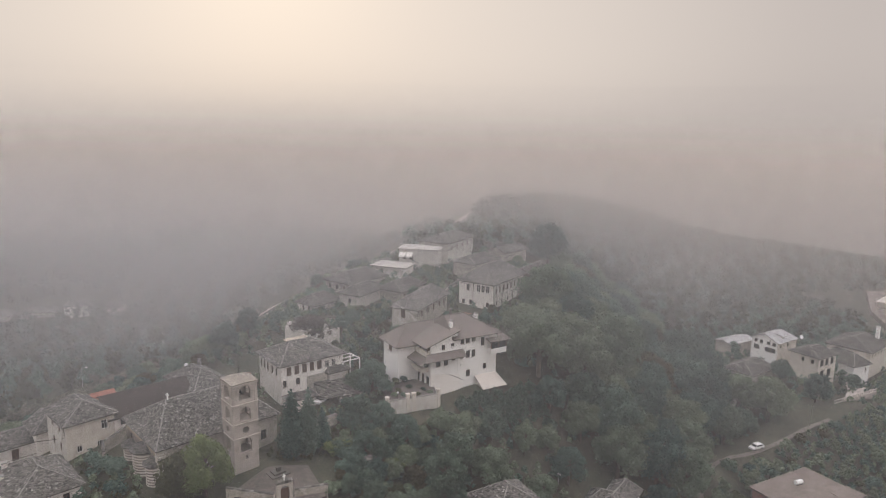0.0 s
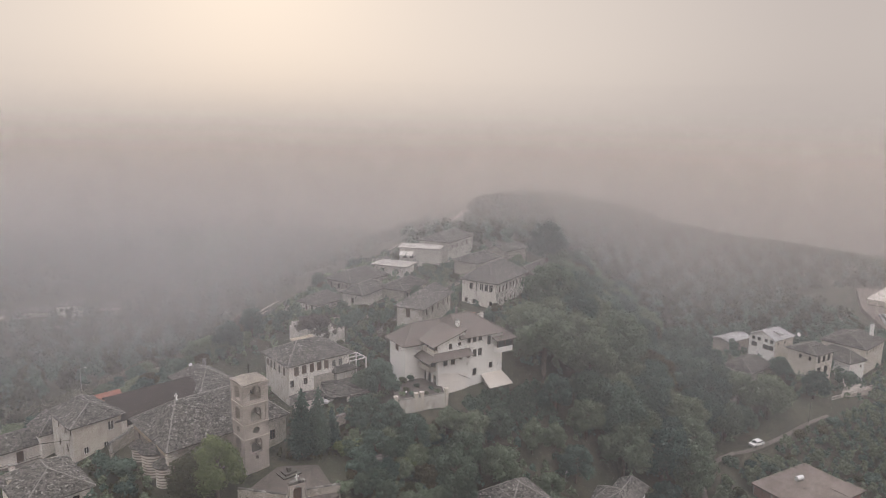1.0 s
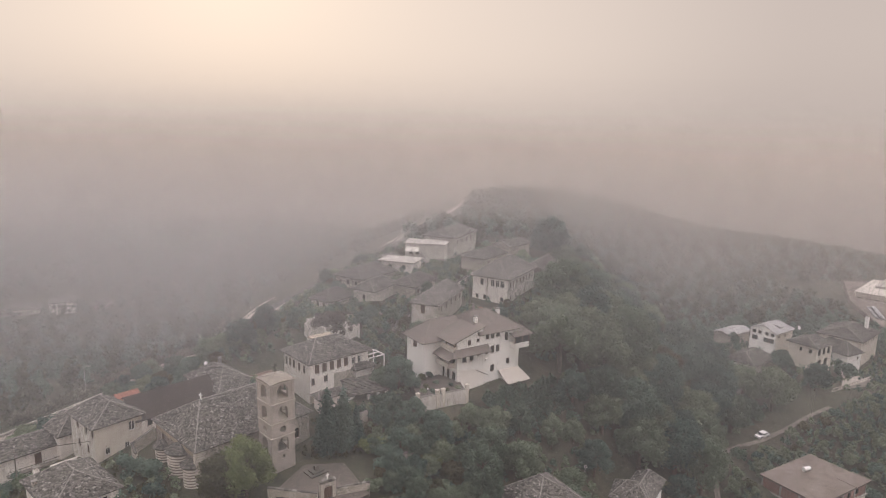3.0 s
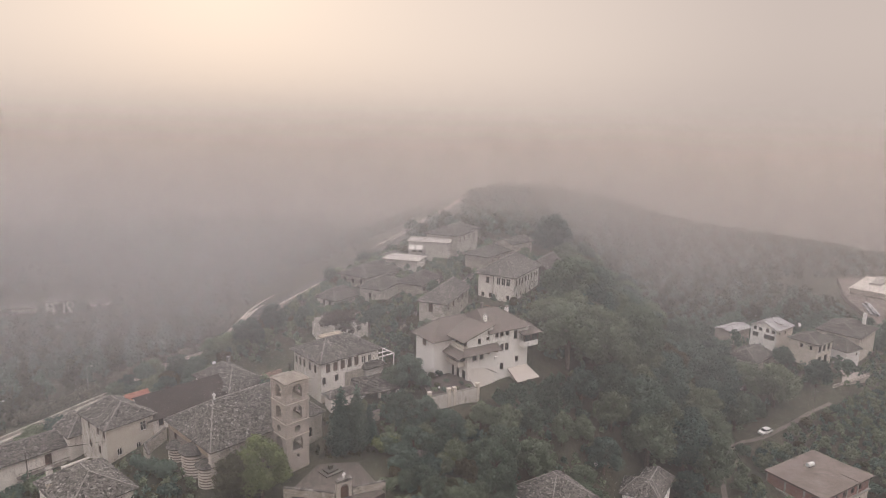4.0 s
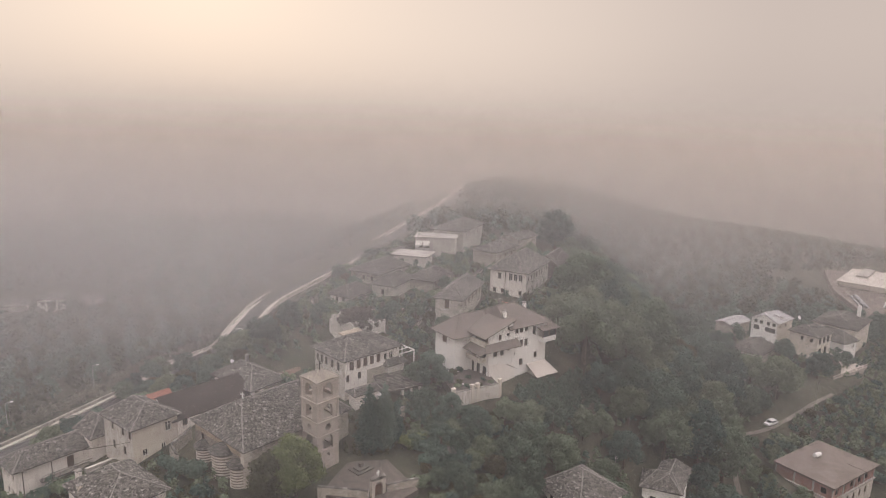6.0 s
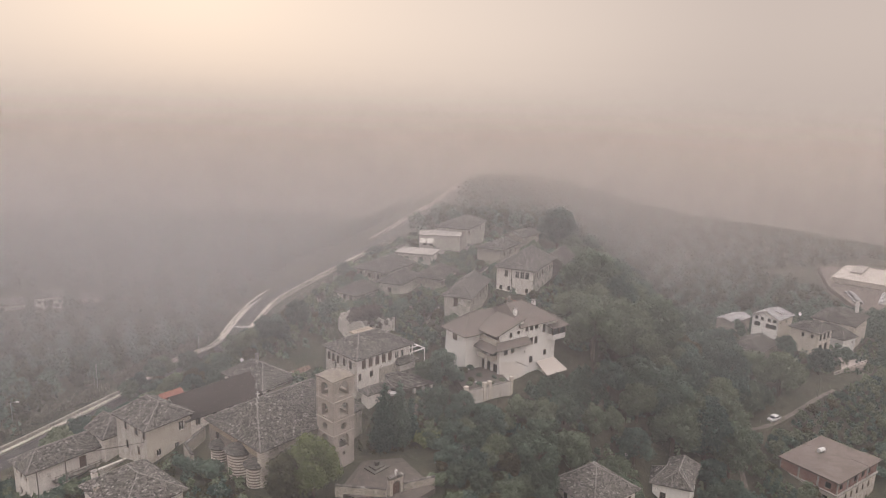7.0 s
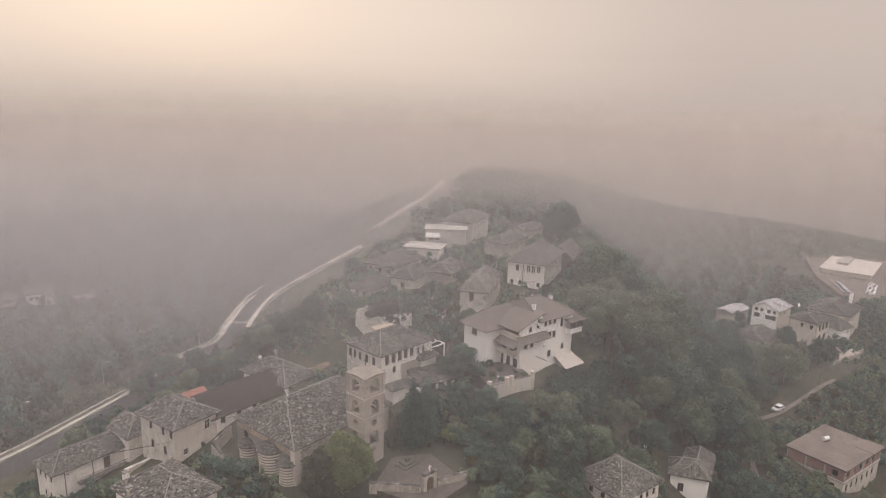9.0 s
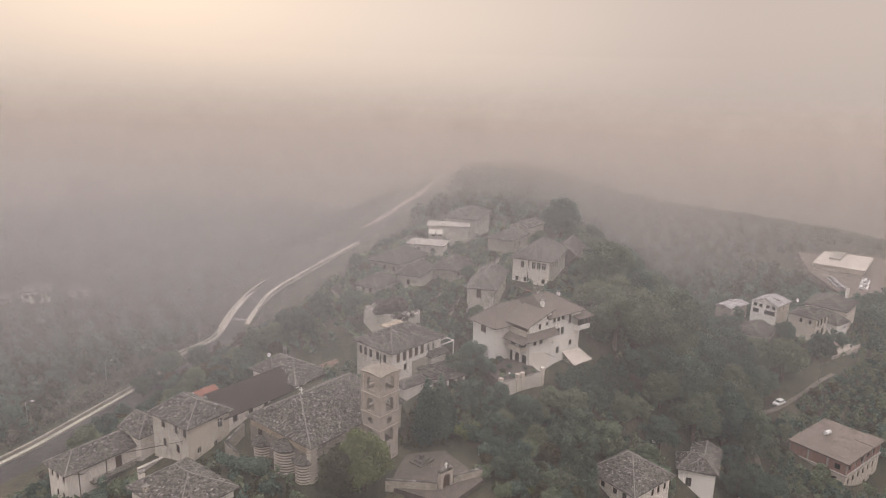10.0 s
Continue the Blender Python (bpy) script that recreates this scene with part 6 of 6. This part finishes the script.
green = [make_tree("leafy green broadleaf tree on the slope", 10, 4.8, "leaf", 2000), make_tree("leafy green broadleaf tree on the slope", 9, 4.9, "leaf", 2000, lobes_n=11), make_tree("leafy green broadleaf tree on the slope", 11.5, 5.0, "leaf", 2200, lobes_n=13)]
dark = [make_tree("dark green broadleaf tree on the slope", 10, 4.8, "leaf_dark", 2000, lobes_n=12), make_tree("dark green broadleaf tree on the slope", 12, 5.2, "leaf_dark", 2200)]
autumn = [make_tree("broadleaf tree turning yellow-brown", 8.5, 4.0, "leaf_autumn"), make_tree("broadleaf tree turning yellow-brown", 9.5, 3.8, "leaf_autumn")]
fresh = [make_tree("small tree with fresh yellow-green leaves", 7.5, 3.6, "leaf_fresh", 2600, 0.2), make_tree("small tree with yellowing leaves by the church", 7.0, 3.4, "leaf_autumn", 2600, 0.2)]
cyp = [make_cypress("tall dark cypress beside the bell tower", 16, 3.0, "leaf_dark", 4200), make_cypress("dark cypress among the houses", 11, 1.9, "leaf_dark", 1800)]
bush = [make_shrub("dense green garden shrub", 2.6, 1.9, "leaf"), make_shrub("dark green garden shrub", 2.4, 2.0, "leaf_dark"), make_shrub("garden shrub with yellowing leaves", 2.2, 1.7, "leaf_autumn"), make_shrub("bright yellow-green garden shrub", 2.3, 1.8, "leaf_fresh")]


def choose(*pairs):
    w_ = np.array([p[1] for p in pairs], float)
    lst = pairs[rng.choice(len(pairs), p=w_ / w_.sum())][0]
    return lst[rng.integers(len(lst))]


# single trees with a place of their own
for x, y, sz, kind in ((-7.6, 125.0, 0.5, 0), (-9.0, 127.6, 0.7, 1), (-8.8, 130.0, 0.6, 0), (-2.6, 125.6, 0.4, 2), (-0.4, 126.8, 0.45, 0), (-6.0, 133.2, 0.6, 1), (-5.4, 124.4, 0.55, 1), (-6.8, 127.0, 0.5, 2), (-4.8, 129.6, 0.45, 0), (-1.6, 128.4, 0.4, 1), (-7.6, 131.6, 0.65, 2)):
    potted = copy_thing(bush[kind], Matrix.Identity(4))
    potted.matrix_basis = pose(x, y, 8.6) @ Matrix.Diagonal((sz, sz, sz, 1))
    potted["group"] = "terrace shrubs"
plant(cyp[0], -25.2, 111.0, 0.98, "cypresses")
plant(cyp[0], -22.4, 112.4, 0.86, "cypresses")
plant(cyp[1], -20.2, 114.2, 0.9, "cypresses")
plant(fresh[0], -37.0, 99.4, 1.22, "trees in front of the church")
plant(fresh[1], -41.4, 98.4, 1.12, "trees in front of the church")
plant(dark[0], 113.0, 178.5, 0.85, "trees on the far spur")
plant(dark[1], 106.5, 186.5, 0.62, "trees on the far spur")
plant(dark[0], -12.4, 130.4, 0.86, "garden trees")
plant(green[2], 44.6, 153.0, 1.5, "trees on the eastern slope")
plant(green[0], 33.0, 148.0, 1.3, "trees on the eastern slope")
plant(green[0], -15.8, 130.6, 0.55, "garden trees")
plant(dark[1], -11.6, 132.8, 0.45, "garden trees")
plant(green[1], -14.4, 121.4, 0.62, "garden trees")
plant(dark[0], -9.4, 119.6, 0.55, "garden trees")
for x, y, s in ((-54.0, 104.0, 1.4), (-56.5, 105.8, 1.3), (-52.0, 99.0, 1.1), (-59.5, 107.2, 1.2)):
    plant(bush[1], x, y, s, "shrubs by the apse")
plant(bush[3], -17.6, 112.6, 1.35, "garden shrubs")
standing.extend([(44.6, 153), (33, 148), (-26.6, 110.6), (-23.6, 113.4), (-34.4, 95.2), (-38.2, 96.4), (-12.6, 127.6), (-14.4, 121.4)])

east = [(2, 106), (8, 109), (18, 107), (27, 112), (30, 124), (47, 122), (52, 106), (58, 122), (64, 139.5), (72.5, 154), (88, 165), (102, 175), (94, 180), (84, 186), (82, 200), (66, 236), (40, 232), (42, 196), (34, 176), (27, 163), (22, 150), (19, 140), (8, 128), (3, 124)]
for x, y in scatter(east, 125, 1.3, 5.4):
    s = rng.uniform(0.85, 1.4) * (0.62 if y < 130 else 1.0)
    plant(choose((green, 6), (dark, 3), (autumn, 1)), x, y, s, "trees on the eastern slope")
west = [(-92, 132), (-66, 130), (-54, 146), (-42, 154), (-48, 164), (-64, 174), (-82, 200), (-91, 196), (-94, 168)]
bank = [(-48, 164), (-64, 174), (-82, 200), (-84, 232), (-70, 250), (-30, 250), (-24, 215), (-40, 190)]
for x, y in scatter(west, 55, 1.0, 4.6):
    plant(choose((green, 4), (dark, 3), (autumn, 3)), x, y, rng.uniform(0.5, 0.8), "trees on the western slope")
garden = [(-19, 103), (-10, 92), (2, 96), (7, 112), (3, 121), (-8, 119), (-16, 120), (-19, 110)]
for x, y in scatter(garden, 34, 0.4, 2.6):
    plant(choose((green, 3), (dark, 2), (autumn, 2)), x, y, rng.uniform(0.38, 0.55), "garden trees")
for x, y in scatter(garden, 70, 0.3, 1.4):
    plant(choose((bush[:1], 3), (bush[1:2], 3), (bush[2:3], 2), (bush[3:], 1)), x, y, rng.uniform(0.7, 1.2), "garden shrubs")
ridge_poly = [(-40, 150), (-14, 140), (-12, 128), (-16, 122), (-10, 133), (16, 150), (30, 172), (36, 200), (28, 236), (-22, 236), (-36, 200)]
for x, y in scatter(ridge_poly, 30, 0.7, 3.4):
    plant(choose((green, 3), (dark, 2), (autumn, 2)), x, y, rng.uniform(0.32, 0.5), "trees among the houses")
for x, y in scatter(ridge_poly, 120, 0.4, 1.8):
    plant(bush[rng.integers(3)], x, y, rng.uniform(0.7, 1.2), "shrubs among the houses")
spur = [(48, 98), (54, 108), (61, 122), (67, 138.5), (76, 152), (92, 162), (112, 170), (140, 182), (168, 196), (150, 150), (112, 136), (108, 120), (70, 104)]
spur_spots = scatter(spur, 85, 0.8, 3.3)
for x, y in scatter(spur, 80, 0.5, 2.0):
    plant(bush[rng.integers(3)], x, y, rng.uniform(0.8, 1.4), "shrubs by the path")
far_spur = [(84, 176), (98, 178), (120, 178), (150, 190), (190, 215), (200, 262), (120, 262), (88, 240), (86, 205)]
far_spots = scatter(far_spur, 60, 1.6, 5.0)
low_left = [(-100, 118), (-92, 132), (-70, 104), (-58, 92), (-72, 84), (-96, 96)]
for x, y in scatter(low_left, 40, 0.6, 2.4):
    plant(bush[rng.integers(2)], x, y, rng.uniform(0.8, 1.3), "shrubs by the houses")


def woods(name, label, spots, hmin, hmax, mat, n=90, size=0.95):
    """Far woods: many crowns in one mesh."""
    out = []
    for x, y in spots:
        h = rng.uniform(hmin, hmax)
        r = h * rng.uniform(0.36, 0.5)
        z = ground(x, y)
        lobes = []
        for k in range(7):
            a = k * 2.4 + rng.uniform(-0.5, 0.5)
            f = (k + 0.5) / 7
            rr = r * rng.uniform(0.3, 0.75) * (1.15 - 0.6 * f)
            lobes.append((x + math.cos(a) * rr, y + math.sin(a) * rr, z + h * (0.2 + 0.68 * f), r * rng.uniform(0.3, 0.48)))
        out.append(leaf_cloud(lobes, n, size))
    ob = new(name, leaf_mesh(name, np.concatenate(out), mat))
    return tagged(ob, label, "woods", kind="stuff")


woods("scrub", "small trees and tall scrub beside the path", spur_spots, 2.6, 5.5, "leaf", 900, 0.22)


def fill(poly, gap, r=1.5, near=9.0):
    x0, x1 = min(p[0] for p in poly), max(p[0] for p in poly)
    y0, y1 = min(p[1] for p in poly), max(p[1] for p in poly)
    out = []
    y = y0
    while y < y1:
        x = x0
        while x < x1:
            a, b = x + rng.uniform(-0.45, 0.45) * gap, y + rng.uniform(-0.45, 0.45) * gap
            if inside(a, b, poly) and free(a, b, r) and all((a - q) ** 2 + (b - s) ** 2 > near for q, s in standing):
                out.append((a, b))
            x += gap
        y += gap
    return out


far_spots += fill([(150, 215), (178, 214), (252, 246), (252, 288), (198, 258), (190, 284), (222, 332), (196, 300), (168, 262)], 5.0, 1.6)
woods("woods", "trees between the houses of the far spur", far_spots, 4.5, 8.0, "leaf_dark", 800, 0.34)

valley = [(-124, 100), (-112, 150), (-104, 190), (-97, 225), (-88, 270), (-74, 298), (-56, 322), (-32, 362), (-10, 400), (10, 440), (-60, 520), (-260, 520), (-330, 300), (-230, 130)]
v_spots = fill(valley, 6.6, 1.6)
woods("woods", "dark green woods filling the valley below the road", v_spots[0::2], 6, 10, "leaf_dark", 125, 0.64)
woods("woods", "brownish green woods filling the valley below the road", v_spots[1::2], 5, 9, "leaf_far", 125, 0.64)
hill = [(34, 236), (66, 238), (90, 206), (88, 242), (122, 266), (190, 262), (212, 300), (222, 330), (250, 388), (330, 404), (430, 440), (430, 540), (250, 550), (60, 520), (70, 460), (66, 410), (50, 380), (36, 350), (16, 318), (2, 290), (-8, 262), (-14, 240), (0, 250)]
h_spots = fill(hill, 7.5, 2.0)
woods("woods", "green woods on the ridge, fading into fog", h_spots[0::2], 6, 10, "leaf_dark", 150, 0.68)
woods("woods", "brownish green woods on the ridge, fading into fog", h_spots[1::2], 6, 10, "leaf_far", 150, 0.68)
crest = [(22, 340), (36, 336), (54, 356), (64, 392), (46, 400), (32, 372)]
woods("woods", "tall dark trees on the crest of the ridge", fill(crest, 5.0), 9, 15, "leaf_dark", 220, 0.8)
verge = [(x + rng.uniform(7.5, 13) * sg, y + rng.uniform(-2, 2)) for x, y, _ in road_pts for sg in (-1, -1, 1) if 125 < y < 330]
woods("scrub", "pale brown scrub on the verges of the road", [q for q in verge if free(*q, 1.5)], 1.6, 3.4, "leaf_pale", 110, 0.24)
verge = [(x + rng.uniform(8, 21), y + rng.uniform(-2, 2)) for x, y, _ in road_pts for k in range(2) if 168 < y < 250]
woods("scrub", "olive-green small trees on the bank above the road", [q for q in verge if free(*q, 1.2)], 3.0, 6.0, "leaf_autumn", 260, 0.3)
verge = [(x - rng.uniform(7.5, 14), y + rng.uniform(-2, 2)) for x, y, _ in road_pts for k in range(4) if 95 < y < 262]
woods("scrub", "pale dry scrub on the valley side of the road", [q for q in verge if free(*q, 0.8)], 1.4, 3.4, "leaf_pale", 120, 0.24)
under = [q for q in fill(east, 2.5, 0.8, 1.5)] + [q for q in fill(west, 3.0, 0.8, 1.5)] + fill(garden, 2.3, 0.4, 0.6) + fill(low_left, 2.6, 0.5, 0.6) + fill(ridge_poly, 2.4, 0.4, 0.6) + fill([(-62, 94), (-48, 92), (-46, 98), (-60, 112), (-64, 106)], 2.6, 0.5) + fill(spur, 2.0, 0.4, 0.6) + fill(far_spur, 2.8, 0.6, 1.5) + fill([(-24, 114), (-12, 120), (-10, 130), (-16, 134), (-22, 128)], 2.2, 0.4, 0.6) + fill([(-60, 140), (-40, 128), (-14, 128), (-12, 150), (-30, 162), (-36, 200), (-58, 204), (-66, 160)], 2.2, 0.4, 0.6) + fill([(4, 96), (14, 96), (24, 104), (40, 112), (50, 100), (30, 90), (6, 88)], 2.6, 0.5)
woods("undergrowth", "dark green undergrowth between the trees", under[0::2], 1.6, 3.4, "leaf_dark", 75, 0.3)
woods("undergrowth", "green and yellowish undergrowth between the trees", under[1::2], 1.4, 3.0, "leaf", 75, 0.28)
plot = [(-0.1 + 0.866 * u - 0.5 * v, 130.8 + 0.5 * u + 0.866 * v) for u, v in zip(rng.uniform(3, 24, 420), rng.uniform(-12.5, -4.6, 420))]
woods("lawn_weeds", "low weeds on the open plot by the white house", plot, 0.6, 1.8, "leaf", 70, 0.22)
woods("scrub", "low scrub on the bank below the upper road", fill(bank, 2.6, 0.6, 0.6) + fill([(-30, 240), (-70, 240), (-62, 285), (-40, 305), (-14, 345), (8, 385), (30, 400), (0, 320)], 3.0, 0.8), 0.6, 1.5, "leaf_far", 60, 0.3)

yard = fill([(-34, 109), (-22, 109), (-17, 113), (-17, 122), (-30, 121)], 1.5, 0.3, 0.3) + fill([(-70, 96), (-46, 92), (-46, 100), (-58, 113), (-70, 110)], 1.6, 0.3, 0.3) + fill([(-88, 100), (-70, 100), (-70, 112), (-80, 112)], 1.8, 0.3, 0.3)
woods("lawn_weeds", "low weeds and brambles round the church and the houses", yard, 0.5, 1.3, "leaf_autumn", 60, 0.2)
woods("lawn_weeds", "rank grass between the ridge houses", fill(ridge_poly, 1.9, 0.3, 0.3), 0.5, 1.2, "leaf_autumn", 45, 0.22)
creeper = leaf_cloud([(1.5, 2.0, 18.2, 1.7), (3.2, 1.2, 18.5, 1.8), (4.8, 1.6, 18.1, 1.6), (0.4, 4.0, 17.2, 1.5), (3.0, 3.4, 18.4, 1.6), (2.4, 0.2, 16.2, 0.9), (6.6, 0.2, 15.6, 0.8), (4.4, 0.1, 15.4, 0.9)], 4200, 0.22)
part("creeper", leaf_mesh("creeper", creeper, "vine"), None, ru, "dark dry creeper over the broken wall")

# ---------------- fog banks ----------------
FOG = [(22, 0.02, 0.02), (64, 0.05, 0.05), (88, 0.055, 0.06), (112, 0.075, 0.10), (134, 0.08, 0.12), (156, 0.08, 0.15), (178, 0.075, 0.17), (202, 0.06, 0.18), (228, 0.07, 0.20),
       (256, 0.08, 0.21), (286, 0.10, 0.22), (318, 0.12, 0.23), (352, 0.14, 0.23), (388, 0.16, 0.23), (430, 0.16, 0.23), (478, 0.19, 0.23), (530, 0.21, 0.23),
       (590, 0.23, 0.23), (660, 0.23, 0.23), (740, 0.23, 0.23)]   # distance, density below, density above
HEIGHTS = [-1.0, 2.0, 5.0, 9.0, 14.0, 20.0, 28.0, 40.0, 60.0, 90.0, 140.0, 220.0, 330.0]


def fog_top(y):
    """Heights between which the fog thins out."""
    if y < 40:
        return 58.5, 64.5
    if y < 220:
        return 58 - 0.2 * y, 62 + 0.02 * y
    return (24.0, 80.0) if y < 450 else (6.0, 76.0)


for k, (yy, thin, amt) in enumerate(FOG):
    nx, hw = 70, 460 + yy * 1.2
    vs, fs, clear = [], [], []
    for i in range(nx + 1):
        x = -hw + 2 * hw * i / nx
        y = yy + 7 * noise.noise((x * 0.012, k * 3.1, 0)) + 0.00008 * x * x
        g = ground(x, y)
        for h in HEIGHTS:
            vs.append((x, y, g + h))
            clear.append(sstep(max(0.0, h) / (12.0 + 0.05 * yy if yy < 220 else 7.0 + 0.02 * yy)) if yy < 450 else 1.0)   # the veil thins out towards the ground
    n = len(HEIGHTS)
    for i in range(nx):
        for j in range(n - 1):
            a = i * n + j
            fs.append((a, a + n, a + n + 1, a + 1))
    mname = "fog_veil_%d" % k
    M[mname] = fog_material(mname, amt, -5.0, 45.0, *fog_top(yy), thin / amt, k, 2.0 if yy < 40 else (1.22 if yy < 150 else (1.15 if yy < 250 else 1.0)), (0.53, 0.53, 0.55) if yy < 250 else ((0.62, 0.572, 0.54) if yy < 380 else (0.66, 0.595, 0.53)), (-38.0, -12.0) if yy < 40 else (-42.0, 12.0), 0.65 if 120 < yy < 240 else 0.0)
    me = bpy.data.meshes.new("fog_bank")
    me.from_pydata(vs, [], fs)
    at = me.attributes.new("height_over_ground", "FLOAT", "POINT")
    at.data.foreach_set("value", clear)
    me.polygons.foreach_set("use_smooth", [True] * len(me.polygons))
    me.materials.append(M[mname])
    tagged(new("fog_bank", me), "thin veil of grey morning fog over the valley", "fog", "fog banks", "stuff")

# the fog beyond, where nothing more can be made out: a glowing sheet, its light painted on
M["backdrop"], nt = material("painted_fog_glow")
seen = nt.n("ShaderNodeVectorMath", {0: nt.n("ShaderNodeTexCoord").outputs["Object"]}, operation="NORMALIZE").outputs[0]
# emits the sky's gradient and sun glow in place of lit fog
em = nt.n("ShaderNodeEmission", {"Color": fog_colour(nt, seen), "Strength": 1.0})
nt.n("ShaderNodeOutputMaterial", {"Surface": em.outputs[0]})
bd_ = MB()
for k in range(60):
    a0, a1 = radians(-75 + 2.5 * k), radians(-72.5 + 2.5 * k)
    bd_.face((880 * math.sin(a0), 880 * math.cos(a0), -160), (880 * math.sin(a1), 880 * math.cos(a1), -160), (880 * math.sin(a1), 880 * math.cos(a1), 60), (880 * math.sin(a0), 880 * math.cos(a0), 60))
glow_backdrop = part("backdrop", bd_, "backdrop", smooth=True)
glow_backdrop.matrix_basis = pose(-20, 2, 63)
tagged(glow_backdrop, "glowing backdrop painted as bright warm fog closing the valley", "backdrop", kind="structure")
